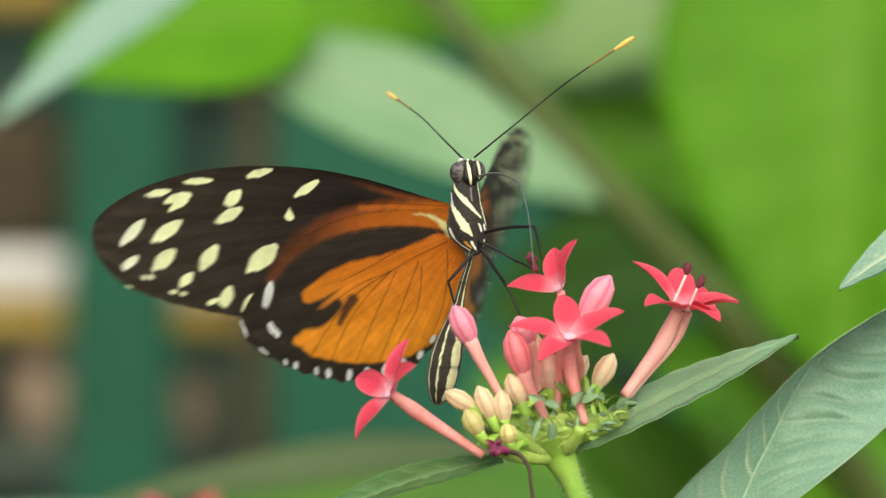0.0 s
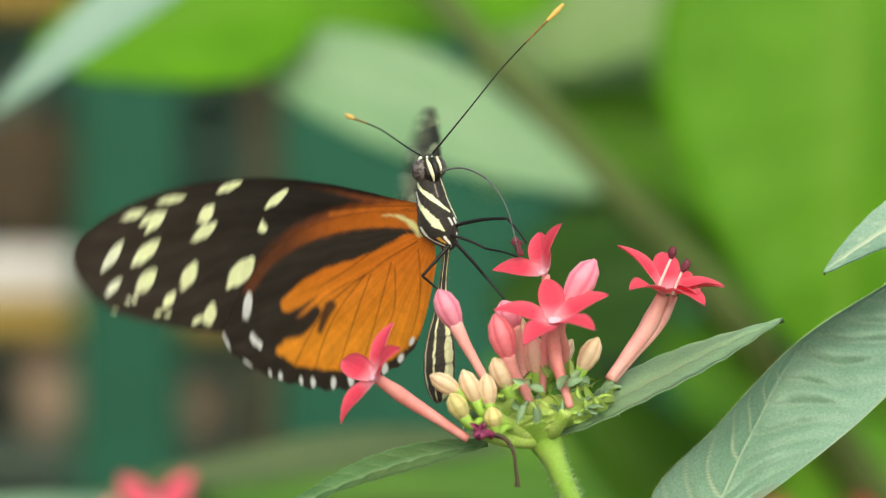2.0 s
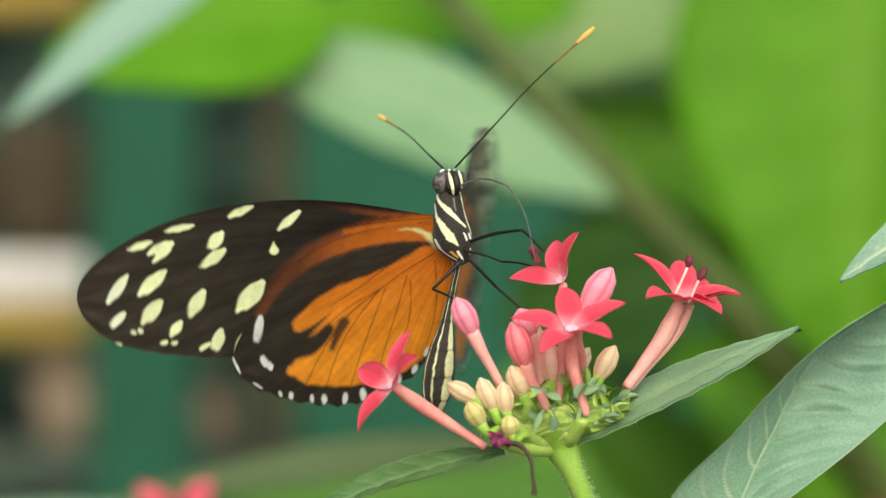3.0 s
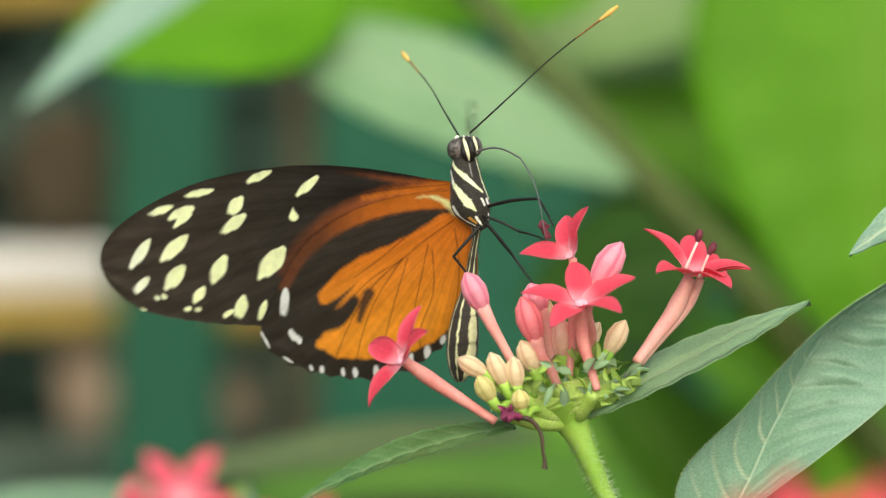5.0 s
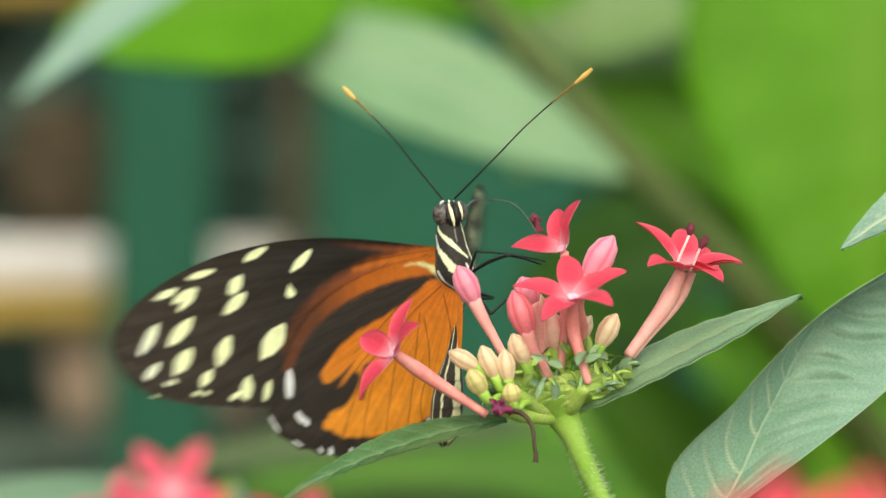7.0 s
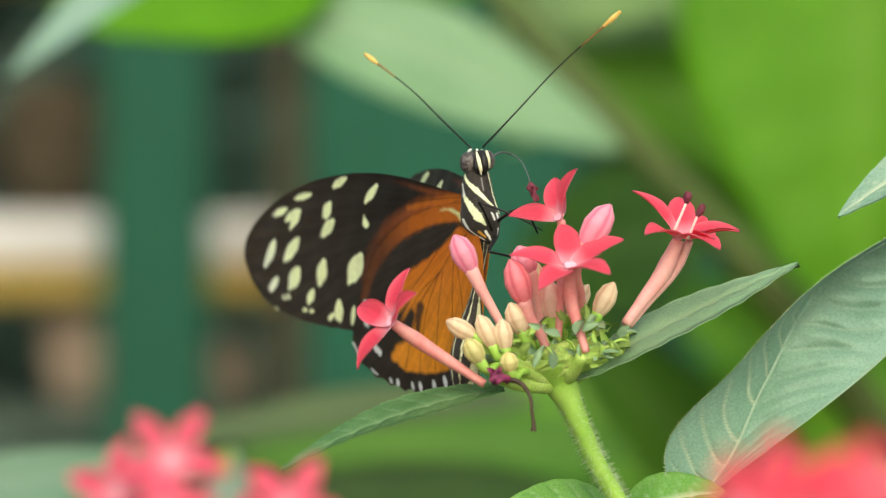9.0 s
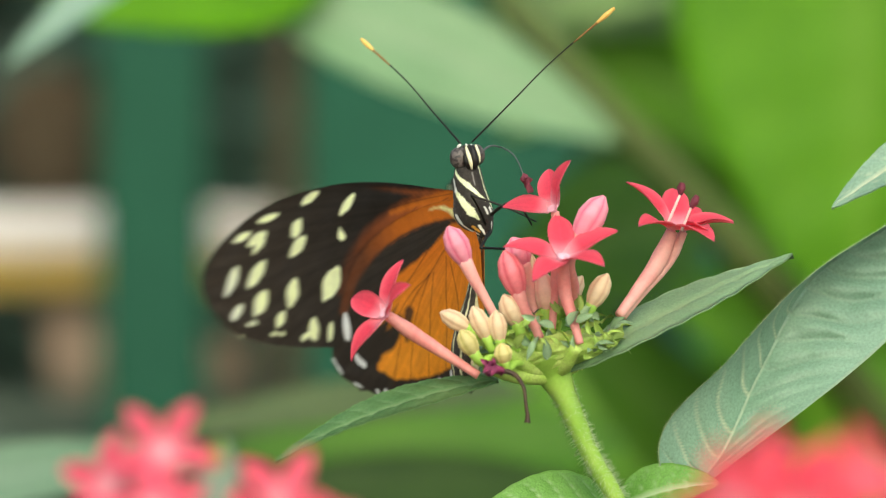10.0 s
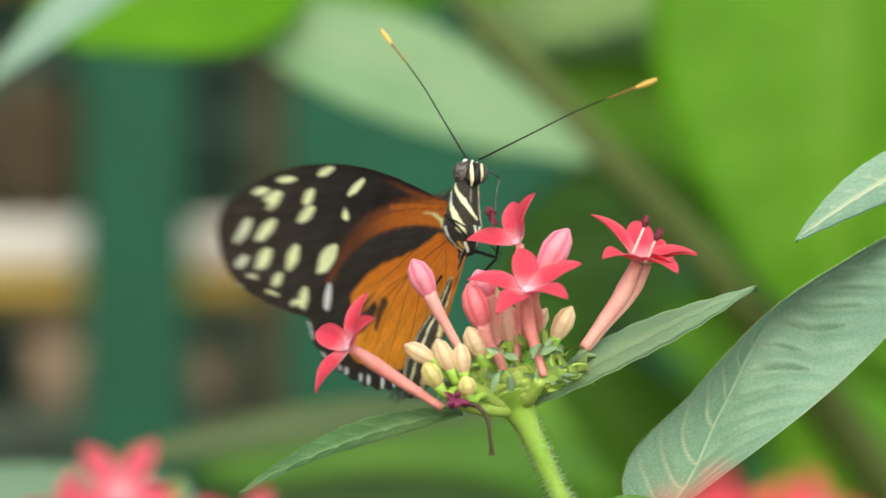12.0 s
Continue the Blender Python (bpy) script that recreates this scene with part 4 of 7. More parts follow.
FORE_SPOTS_INNER = [
    (28.6, 0.1, 27.2, 1.6, 0.5, 0.82, 0.36), (30.3, -2.5, 27.2, -0.7, 0.18, 0.76, 0.36), (32.4, -8.5, 30.6, -5.9, 0.5, 0.88, 0.5), (26.5, -9.0, 23.0, -5.8, 0.29, 1.24, 0.5),
    (29.9, -13.4, 29.0, -11.4, 0.59, 0.78, 0.4), (31.7, -13.4, 30.7, -12.9, 0.33, 0.35, 0.27), (27.3, -14.3, 26.3, -12.3, 0.3, 0.5, 0.2), (25.9, 3.7, 22.9, 4.6, 0.25, 0.52, 0.2),
    (19.9, 1.1, 17.1, 3.0, 0.2, 0.54, 0.27), (20.8, -0.6, 20.9, -1.7, 0.06, 0.34, 0.6), (42.4, -11.0, 41.7, -11.3, 0.07, 0.15, 0.07),
]
HIND_SPOTS = [(24.2, -14.0, 23.4, -10.9, 0.3, 0.6, 0.3), (23.6, -16.5, 23.4, -17.4, 0.33, 0.44, 0.33), (22.9, -17.4, 22.8, -18.0, 0.33, 0.44, 0.27)]
MARGIN_SPOTS = [
    (27.5, -15.8, 26.7, -18.2, 0.09, 0.17, 0.09), (25.2, -19.6, 24.1, -20.6, 0.06, 0.17, 0.06), (21.9, -21.4, 21.8, -21.9, 0.17, 0.23, 0.17), (20.5, -21.7, 20.6, -22.4, 0.23, 0.30, 0.23), (17.9, -22.4, 17.9, -23.2, 0.17, 0.26, 0.17), (16.3, -22.6, 16.4, -23.5, 0.23, 0.36, 0.23),
    (13.6, -22.6, 13.8, -23.8, 0.23, 0.36, 0.23), (11.3, -22.4, 11.4, -23.5, 0.29, 0.41, 0.29), (8.9, -21.8, 9.2, -23.1, 0.29, 0.41, 0.29), (6.6, -21.0, 6.9, -22.1, 0.29, 0.42, 0.29), (4.3, -19.8, 4.7, -20.6, 0.23, 0.36, 0.23), (2.6, -17.6, 3.0, -18.4, 0.17, 0.30, 0.17),
]


def fore_tint(u, v):
    # ground colour rises towards the tip, with the scales' sheen painted in
    col = np.tile(BLACK, (len(u), 1)) * np.interp(u, [0, 14, 20, 30, 43], [0.5, 0.5, 0.75, 1.2, 1.6])[:, None]
    # scale rows fan out from the wing's root
    fan = np.arctan2(v + 1.0, u + 4.0)
    streak = np.sin(fan * 95 + 2 * np.sin(u * 0.21)) + 0.7 * np.sin(fan * 163 + 1.3) + 0.5 * np.sin(fan * 311 + 3 * np.sin(u * 0.4))
    col = col * (1 + 0.12 * streak)[:, None]
    col = over(col, stripe(u, v, [(2.2, 0.4), (7.3, 1.4), (10.9, 2.5), (14.5, 3.5)], 0.4, 0.1, 0.7) * 0.75 * np.interp(u, [8, 14], [1, 0.1]), RUST * 0.8)
    col = over(col, stripe(u, v, [(2.2, -0.8), (8.0, -0.6), (12.4, -1.4), (17.1, -3.0), (20.5, -5.3), (23.4, -8.6)], 1.3, 0.5, 1.3) * 0.85 * np.interp(u, [10, 20], [1, 0.35]), RUST * 1.05)
    col = over(col, stripe(u, v, [(0.0, -0.3), (4.4, -0.3), (8.0, -0.3), (11.6, -0.5)], 0.8, 0.2, 0.7) * 0.9, ORANGE * 0.9)
    for a, b in (((0.7, -0.1), (23.3, -1.3)), ((1.5, -0.5), (29.8, -8.3)), ((7.3, -0.6), (27.6, -13.7)), ((17.4, -0.6), (34.2, -12.1)), ((18.9, 1.1), (40.0, -8.3)), ((19.6, 1.8), (42.9, -4.4)), ((20.4, 3.4), (39.2, 1.5)), ((17.4, 0.3), (37.4, -12.5)), ((18.9, 1.5), (44.3, -7.1))):
        mid = ((a[0] + b[0]) / 2, (a[1] + b[1]) / 2 + 0.8)
        col = over(col, stripe(u, v, [a, mid, b], 0.06, 0.04, 0.2) * 0.6, BLACK * 0.45)
    m = spots(u, v, FORE_SPOTS_OUTER)
    tip = np.clip((u - 37) / 6, 0, 1)[:, None]
    col = col * (1 - m[:, None]) + (CREAM * (1 - tip * 0.6) + WHITE * tip * 0.6) * m[:, None]
    col = over(col, spots(u, v, FORE_SPOTS_INNER), CREAM)
    return col


def hind_tint(u, v):
    col = np.tile(BLACK * 0.95, (len(u), 1))
    fan = np.arctan2(v + 3.0, u + 2.0)
    col = col * (1 + 0.16 * np.sin(fan * 60 + np.sin(u)) + 0.1 * np.sin(fan * 150))[:, None]
    disc = stripe(u, v, [(1.0, -8.3), (5.8, -10.6), (11.6, -14.1), (15.6, -17.6)], 4.6, 3.6, 0.5)
    disc = np.maximum(disc, stripe(u, v, [(1.5, -6.7), (8.0, -8.6), (13.8, -9.8), (18.5, -12.5)], 2.6, 1.0, 0.5))
    disc = np.maximum(disc, stripe(u, v, [(17.4, -18.4), (11.6, -19.1), (5.8, -17.6), (2.2, -13.7)], 2.5, 2.4, 0.5))
    disc = np.maximum(disc, stripe(u, v, [(17.4, -18.4), (20.0, -18.7)], 1.6, 0.7, 0.5))
    glow = np.clip(0.5 + (-v - 12) / 12, 0, 1)[:, None]
    col = col * (1 - disc[:, None]) + ((ORANGE * (1 - glow) + YELLOW * glow) * (1 + 0.07 * np.sin(fan * 48) + 0.05 * np.sin(fan * 131 + 2))[:, None]) * disc[:, None]
    col = over(col, stripe(u, v, [(20.6, -15.4), (17.8, -15.6), (15.0, -13.7)], 1.8, 0.8, 0.7), BLACK)
    col = over(col, stripe(u, v, [(13.0, -12.9), (13.9, -14.4), (14.7, -16.3)], 0.75, 0.3, 0.6) * 0.9, BLACK)
    band = stripe(u, v, [(0.0, -2.0), (5.1, -1.6), (11.3, -2.3), (16.1, -3.8), (20.2, -6.4), (23.5, -10.3)], 1.35, 0.7, 0.7)
    fade = np.interp(u, [0, 9, 20], [0, 0.25, 1])[:, None]
    tone = (ORANGE * 0.9) * (1 - fade) + (RUST * 1.15) * fade
    band = band * np.interp(u, [11, 18], [1, 0.3])
    col = col * (1 - band[:, None]) + tone * band[:, None]
    col = over(col, stripe(u, v, [(0.4, -3.4), (7.3, -3.0), (11.6, -3.5), (15.3, -4.7)], 0.08, 0.05, 0.25) * 0.9, BLACK)
    col = over(col, stripe(u, v, [(0.2, -3.6), (1.2, -2.4), (2.8, -1.4), (5.0, -1.2)], 0.58, 0.05, 0.4) * np.interp(u, [2.5, 5.5], [1, 0.4]), CREAM * np.array((0.9, 0.82, 0.62)))
    for pts in ([(0.7, -4.8), (5.1, -7.1), (8.0, -9.0), (11.6, -10.6), (17.4, -15.2)], [(8.0, -9.0), (12.4, -12.1), (16.7, -17.6), (18.9, -21.5)], [(7.3, -6.3), (11.6, -9.0), (14.5, -10.6)],
                [(4.0, -8.3), (4.7, -13.7), (7.3, -19.1), (7.6, -21.8)], [(4.4, -7.5), (7.3, -15.2), (9.8, -21.5)], [(7.3, -9.0), (10.2, -15.2), (13.1, -22.2)], [(0.7, -5.9), (1.1, -12.1), (3.3, -18.4)], [(8.0, -9.0), (13.1, -15.2), (16.0, -21.5)]):
        col = over(col, stripe(u, v, pts, 0.07, 0.05, 0.16) * 0.75, RUST * 0.25)
    col = over(col, spots(u, v, HIND_SPOTS), WHITE * 0.95)
    col = over(col, spots(u, v, MARGIN_SPOTS), WHITE * 0.9)
    return col


def wing_mesh(name, upper, lower, tint, side, nu, nv, lift, sag, scallop=0.0, start=0.0):
    """A thin two-faced wing in the plane of y (outwards) and z (towards the head)."""
    top, low = spline(upper, 400), spline(lower, 400)
    end = max(top[:, 0].max(), low[:, 0].max())
    s = 0.5 - 0.5 * np.cos(np.pi * np.linspace(0.06, 1, nu))
    s = (s - s[0]) / (s[-1] - s[0])
    uu = start + s * (end * 0.9995 - start)
    order_t, order_l = np.argsort(top[:, 0]), np.argsort(low[:, 0])
    vt, vl = np.interp(uu, top[order_t, 0], top[order_t, 1]), np.interp(uu, low[order_l, 0], low[order_l, 1])
    vl = vl + scallop * (np.abs(np.sin(np.pi * uu / 2.45)) - 0.5) * np.clip(uu / 3, 0, 1) * np.clip((end - uu) / 2, 0, 1)
    q = np.linspace(0, 1, nv)
    u = np.repeat(uu, nv)
    v = (vt[:, None] * (1 - q) + vl[:, None] * q).ravel()
    rip = np.tile(np.sin(q * 21.0), nu) * 0.06 + 0.05 * np.sin(u * 1.1 + v * 0.8)
    rip = rip * np.clip(np.repeat(np.abs(vt - vl), nv) / 10, 0, 1)
    camber = side * (lift + sag * np.sin(np.pi * np.clip(u / end, 0, 1)) + 0.35 * np.tile((1 - q) ** 8, nu) * 0.4) + rip * np.clip(u / 6, 0, 1)
    pts = np.vstack([np.c_[camber + 0.03, u, v], np.c_[camber - 0.03, u, v]]) * 0.001
    n = nu * nv
    a = (np.arange(nu - 1)[:, None] * nv + np.arange(nv - 1)).ravel()
    faces = np.c_[a, a + nv, a + nv + 1, a + 1].tolist() + np.c_[n + a, n + a + 1, n + a + nv + 1, n + a + nv].tolist()
    rim = [i * nv for i in range(nu)] + [(nu - 1) * nv + j for j in range(1, nv)] + [i * nv + nv - 1 for i in range(nu - 2, -1, -1)] + [j for j in range(nv - 2, 0, -1)]
    for b, d in zip(rim, rim[1:] + rim[:1]):
        faces.append((b, d, n + d, n + b))
    c = tint(u, v)
    return mesh_of(name, pts, faces, M_WING, tint=np.vstack([c, c]))


def body_mesh(name, centre, radii, material, tint, nu=40, nv=60):
    """A rounded body with its long axis along z, coloured by a rule of place."""
    verts, cols = [], []
    for i in range(nu + 1):
        s = i / nu
        z, r = -math.cos(math.pi * s), max(0.0, math.sin(math.pi * s))
        for k in range(nv):
            a = 2 * math.pi * k / nv
            p = (centre[0] + radii[0] * r * math.sin(a), centre[1] - radii[1] * r * math.cos(a), centre[2] + radii[2] * z)
            fuzz = 1 + 0.03 * noise.noise(Vector(p) * 2500)
            verts.append((p[0] * fuzz, p[1] * fuzz, p[2]))
            deg = math.degrees(a)
            cols.append(tint(deg - 360 if deg > 180 else deg, p[2], s))
    faces = []
    for i in range(nu):
        for k in range(nv):
            j = (k + 1) % nv
            faces.append((i * nv + k, i * nv + j, (i + 1) * nv + j, (i + 1) * nv + k))
    return mesh_of(name, verts, faces, material, tint=cols)


# body marks: two (angle, height) ends with their half-widths in mm; the cream ones, then the white ones
THORAX_CREAM = [(-66, 3.4, 0, 1.3, 0.17, 0.34), (0, 1.3, 50, -0.7, 0.34, 0.13), (-58, 0.9, -28, -0.5, 0.26, 0.44), (-28, -0.5, -7, -1.9, 0.44, 0.52), (-7, -1.9, 12, -3.0, 0.52, 0.12), (62, 3.6, 68, 1.0, 0.13, 0.14), (68, 1.0, 76, -1.6, 0.14, 0.18), (100, 2.5, 108, -1.5, 0.3, 0.4)]
THORAX_WHITE = [(-72, 2.3, -58, 0.9, 0.2, 0.3), (60, -1.8, 63, -2.2, 0.27, 0.22), (38, -1.6, 44, -2.4, 0.14, 0.16), (-62, -2.3, -56, -3.2, 0.3, 0.32), (-56, -3.2, -48, -4.2, 0.28, 0.16), (-48, -4.2, -25, -4.9, 0.16, 0.12), (6, -3.9, 12, -4.9, 0.24, 0.27), (64, -3.6, 62, -4.3, 0.16, 0.1), (-96, 3.0, -90, 1.5, 0.2, 0.2)]


def marked(col, deg, z, rows, rgb, wob):
    for a, za, b, zb, w0, w1 in rows:
        p, q, r = (np.array((radians(d) * 2.3, h)) for d, h in ((deg, z * 1000), (a, za), (b, zb)))
        t = np.clip(np.dot(p - q, r - q) / np.dot(r - q, r - q), 0, 1)
        d = float(np.linalg.norm(p - q - t * (r - q))) - (w0 + (w1 - w0) * t) * (1 + wob)
        f = min(1.0, max(0.0, 0.5 - d / 0.1))
        col = col * (1 - f) + rgb * f
    return col


def thorax_tint(deg, z, s):
    col = np.array(BLACK) * (0.75 + 0.5 * noise.noise(Vector((deg * 0.1, z * 4000, 2))))
    wob = 0.35 * noise.noise(Vector((deg * 0.12, z * 3000, 0))) + 0.25 * noise.noise(Vector((deg * 0.4, z * 9000, 5)))
    col = marked(col, deg, z, [(20, 2.9, 24, 1.4, 0.13, 0.09)], np.array((0.22, 0.21, 0.2)), wob)
    col = marked(col, deg, z, THORAX_CREAM, CREAM * 0.95, wob)
    col = marked(col, deg, z, THORAX_WHITE, np.array((0.88, 0.9, 0.84)), wob)
    return marked(col, deg, z, [(-18, -4.0, -10, -4.4, 0.3, 0.27)], np.array((0.66, 0.34, 0.05)), wob)


def abdomen_tint(deg, z, s):
    seg = (s * 8.0) % 1.0
    pinch = abs(seg - 0.5) * 2
    a = abs((deg - 40 + 180) % 360 - 180) + 5 * noise.noise(Vector((deg * 0.04, z * 1400, 4)))
    col = BLACK * (0.9 + 0.5 * noise.noise(Vector((deg * 0.06, z * 3000, 8))))
    pale = np.array((0.70, 0.71, 0.43))
    belly = (25 - 8 * pinch**3) * min(1.0, 0.45 + 1.4 * max(0.0, 0.75 - s))
    f = max(min(1.0, max(0.0, (belly - a) / 4)), min(1.0, max(0.0, (6.5 - 2 * pinch - abs(a - 60)) / 3)), 0.9 * min(1.0, max(0.0, (6 - 2 * pinch - abs(a - 101)) / 3)))
    if s < 0.05:
        f = max(f, 0.6)
    col = col * (1 - f) + pale * f
    if pinch > 0.88:
        col = col * 0.6
    return col


def head_tint(deg, z, s):
    return BLACK * (0.9 + 0.6 * noise.noise(Vector((deg * 0.1, z * 5000, 3))))


def loft_mesh(name, rows, material, tint, nu, nv):
    """A rounded body through level rings (height, centre x, centre y, half-width, half-depth), in mm, coloured by a rule of place."""
    line = spline(rows, nu + 1) * 0.001
    verts, cols, faces = [], [], []
    for i, (z, cx, cy, rx, ry) in enumerate(line):
        for k in range(nv):
            a = 2 * math.pi * k / nv
            rough = 1 + 0.025 * noise.noise(Vector((math.cos(a) * 3, math.sin(a) * 3, z * 1800)))
            verts.append((cx + max(rx, 1e-5) * rough * math.sin(a), cy - max(ry, 1e-5) * rough * math.cos(a), z))
            deg = 360 * k / nv
            cols.append(tint(deg - 360 if deg > 180 else deg, z, i / nu))
    for i in range(nu):
        for k in range(nv):
            j = (k + 1) % nv
            faces.append((i * nv + k, i * nv + j, (i + 1) * nv + j, (i + 1) * nv + k))
    faces += [tuple(range(nv - 1, -1, -1)), tuple(nu * nv + k for k in range(nv))]
    return mesh_of(name, verts, faces, material, tint=cols)


def fuzz_mesh(me, count, length, seed):
    """Short fine hairs that stand off a body."""
    rnd = random.Random(seed)
    verts, faces = [], []
    for _ in range(count):
        v = me.vertices[rnd.randrange(len(me.vertices))]
        n = (v.normal + Vector((rnd.gauss(0, 0.4), rnd.gauss(0, 0.4), rnd.gauss(-0.2, 0.4)))).normalized()
        side = n.orthogonal().normalized() * 0.000016
        k = len(verts)
        verts += [v.co + side, v.co - side, v.co + n.cross(side), v.co + n * length * rnd.uniform(0.4, 1.2)]
        faces += [(k, k + 1, k + 3), (k + 1, k + 2, k + 3), (k + 2, k, k + 3)]
    return mesh_of("fuzz", verts, faces, M_FUZZ)


def eye_tint(deg, z, s):
    k = noise.noise(Vector((deg * 0.055, z * 3000, 1.7)))
    f = min(1.0, max(0.0, (k + 0.22) / 0.12))
    return np.array((0.035, 0.03, 0.03)) * (1 - f) + np.array((0.12, 0.105, 0.098)) * f


def limb(name, length, r0, r1, material, bow=0.0):
    return tube(name, [(0, 0, 0), (bow * length, 0, length * 0.5), (0, 0, length)], [r0, (r0 + r1) / 2 * 1.05, r1], material, 12, 8, 0.15)


# limbs: the names of their two pieces, their lengths, thickness and skin
LEG_KINDS = {
    "A": ("upper_leg", "lower_leg", 0.0094, 0.0051, 0.00024, M_CHITIN),
    "B": ("upper_leg", "lower_leg", 0.0054, 0.0088, 0.0002, M_CHITIN),
    "C": ("upper_leg", "lower_leg", 0.0053, 0.0053, 0.00024, M_CHITIN),
    "D": ("upper_leg", "lower_leg", 0.0053, 0.0053, 0.00024, M_CHITIN),
    "P": ("proboscis", "proboscis_tip", 0.0082, 0.0134, 0.00013, M_PALE_LEG),
}


def build_butterfly():
    fly = new("butterfly")
    fly.empty_display_size = 0.01
    tagged(fly, "black and orange longwing butterfly with cream wing spots", "butterfly")
    PLACED[fly] = Matrix()
    made = {}
    facing = pose(0, 0, 0, 0, 0, -30)
    rings = [(-5.5, 1.1, -0.2, 0.2, 0.2), (-5.25, 1.1, -0.2, 0.75, 0.8), (-4.3, 0.72, -0.1, 1.65, 1.6), (-3.4, 0.32, 0.0, 2.2, 2.1), (-2.2, 0.15, 0.1, 2.52, 2.4), (-0.6, 0.02, 0.1, 2.3, 2.4), (1.2, -0.08, 0.1, 2.0, 2.2), (2.8, -0.08, 0.0, 1.8, 1.8), (3.7, 0.0, -0.1, 1.5, 1.45), (4.0, 0.05, -0.1, 1.0, 1.0)]
    thorax = part("thorax", loft_mesh("thorax", rings, M_BODY, thorax_tint, 150, 170), fly, facing, "black thorax with cream stripes")
    tagged(put(new("fuzz", fuzz_mesh(thorax.data, 420, 0.00035, 8)), thorax, facing), kind="stuff")
    rings = [(-24.4, -3.45, 1.4, 0.2, 0.2), (-24.1, -3.4, 1.4, 0.75, 0.75), (-22.6, -3.15, 1.3, 1.6, 1.6), (-19.6, -2.7, 1.2, 2.05, 2.05), (-16.2, -2.05, 1.0, 1.75, 1.8), (-12.6, -1.2, 0.8, 0.9, 1.15), (-9.0, -0.36, 0.5, 0.55, 0.8), (-5.8, 0.5, 0.1, 0.55, 0.8), (-4.4, 0.7, 0.0, 0.9, 0.9)]
    abdomen = part("abdomen", loft_mesh("abdomen", rings, M_BODY, abdomen_tint, 130, 90), fly, facing, "cream abdomen with dark lengthwise stripes")
    tagged(put(new("fuzz", fuzz_mesh(abdomen.data, 500, 0.0003, 9)), abdomen, facing), kind="stuff")
    head = part("head", body_mesh("head", (0.0003, 0.0002, 0.0050), (0.0016, 0.0015, 0.0016), M_BODY, head_tint, 50, 80), fly, facing)
    for x, y, z, rx, rz in ((-0.88, -0.55, 4.95, 1.22, 1.42), (1.3, 0.15, 5.15, 1.1, 1.35)):
        put(new("eye", body_mesh("eye", (0, 0, 0), (rx * 0.001, 0.00122, rz * 0.001), M_EYE, eye_tint, 36, 56)), head, facing @ Matrix.Translation((x * 0.001, y * 0.001, z * 0.001)))
    for name, line, radii, m in (("palp", [(0.55, -1.95, 3.35), (0.52, -2.25, 4.1), (0.32, -2.15, 5.2), (0.12, -1.6, 6.25)], [0.1, 0.25, 0.27, 0.13], M_CREAM), ("palp", [(1.62, -1.25, 4.1), (1.66, -1.5, 4.9), (1.52, -1.45, 5.7), (1.38, -1.1, 6.35)], [0.08, 0.18, 0.2, 0.11], M_CREAM),
                                 ("palp_side", [(0.95, -1.55, 3.4), (1.05, -1.85, 4.3), (0.95, -1.75, 5.4), (0.8, -1.25, 6.3)], [0.25, 0.48, 0.5, 0.25], M_CHITIN), ("palp_side", [(0.2, -1.5, 3.4), (0.05, -1.75, 4.2), (-0.1, -1.6, 5.2)], [0.2, 0.4, 0.3], M_CHITIN),
                                 ("scale_tuft", [(-0.95, -0.9, 6.3), (-0.75, -1.0, 6.5), (-0.45, -1.0, 6.62)], [0.12, 0.2, 0.12], M_WHITE_SCALE), ("scale_tuft", [(0.72, -1.2, 5.9), (0.85, -1.25, 6.2), (0.8, -1.1, 6.5)], [0.12, 0.2, 0.1], M_WHITE_SCALE), ("scale_tuft", [(0.1, -0.9, 6.45), (0.3, -0.9, 6.6)], [0.15, 0.15], M_WHITE_SCALE)):
        put(new(name, tube(name, [(x * 0.001, y * 0.001, z * 0.001) for x, y, z in line], [r * 0.001 for r in radii], m, 16, 10, 0.12)), head, facing)
    # wings
    for key, side in (("L", -1), ("R", 1)):
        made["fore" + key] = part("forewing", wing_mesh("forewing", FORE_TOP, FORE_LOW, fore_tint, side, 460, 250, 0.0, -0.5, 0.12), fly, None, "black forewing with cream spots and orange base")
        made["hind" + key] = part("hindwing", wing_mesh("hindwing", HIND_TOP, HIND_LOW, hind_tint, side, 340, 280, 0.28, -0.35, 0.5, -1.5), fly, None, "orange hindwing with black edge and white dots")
    # antennae: dark shaft, orange club
    for key, bow in (("AL", -0.02), ("AR", 0.02)):
        l = 0.0252
        a = part("antenna", tube("antenna", [(0, 0, 0), (bow * l * 0.5, 0, l * 0.3), (bow * l, 0, l * 0.55), (0.4 * bow * l, 0, l * 0.85)], [0.00014, 0.0001, 0.00009, 0.0001], M_CHITIN, 30, 8), fly)
        put(new("shaft_end", tube("shaft_end", [(0.72 * bow * l, 0, l * 0.73), (0.4 * bow * l, 0, l * 0.85), (0.2 * bow * l, 0, l * 0.915)], [0.000105, 0.00014, 0.00019], M_ANTENNA_END, 12, 10)), a)
        put(new("club", tube("club", [(0.3 * bow * l, 0, l * 0.885), (0.12 * bow * l, 0, l * 0.945), (0, 0, l)], [0.00018, 0.00036, 0.0002], M_CLUB, 14, 10)), a)
        tagged(a, "thin dark antenna with an orange club")
        made[key] = a
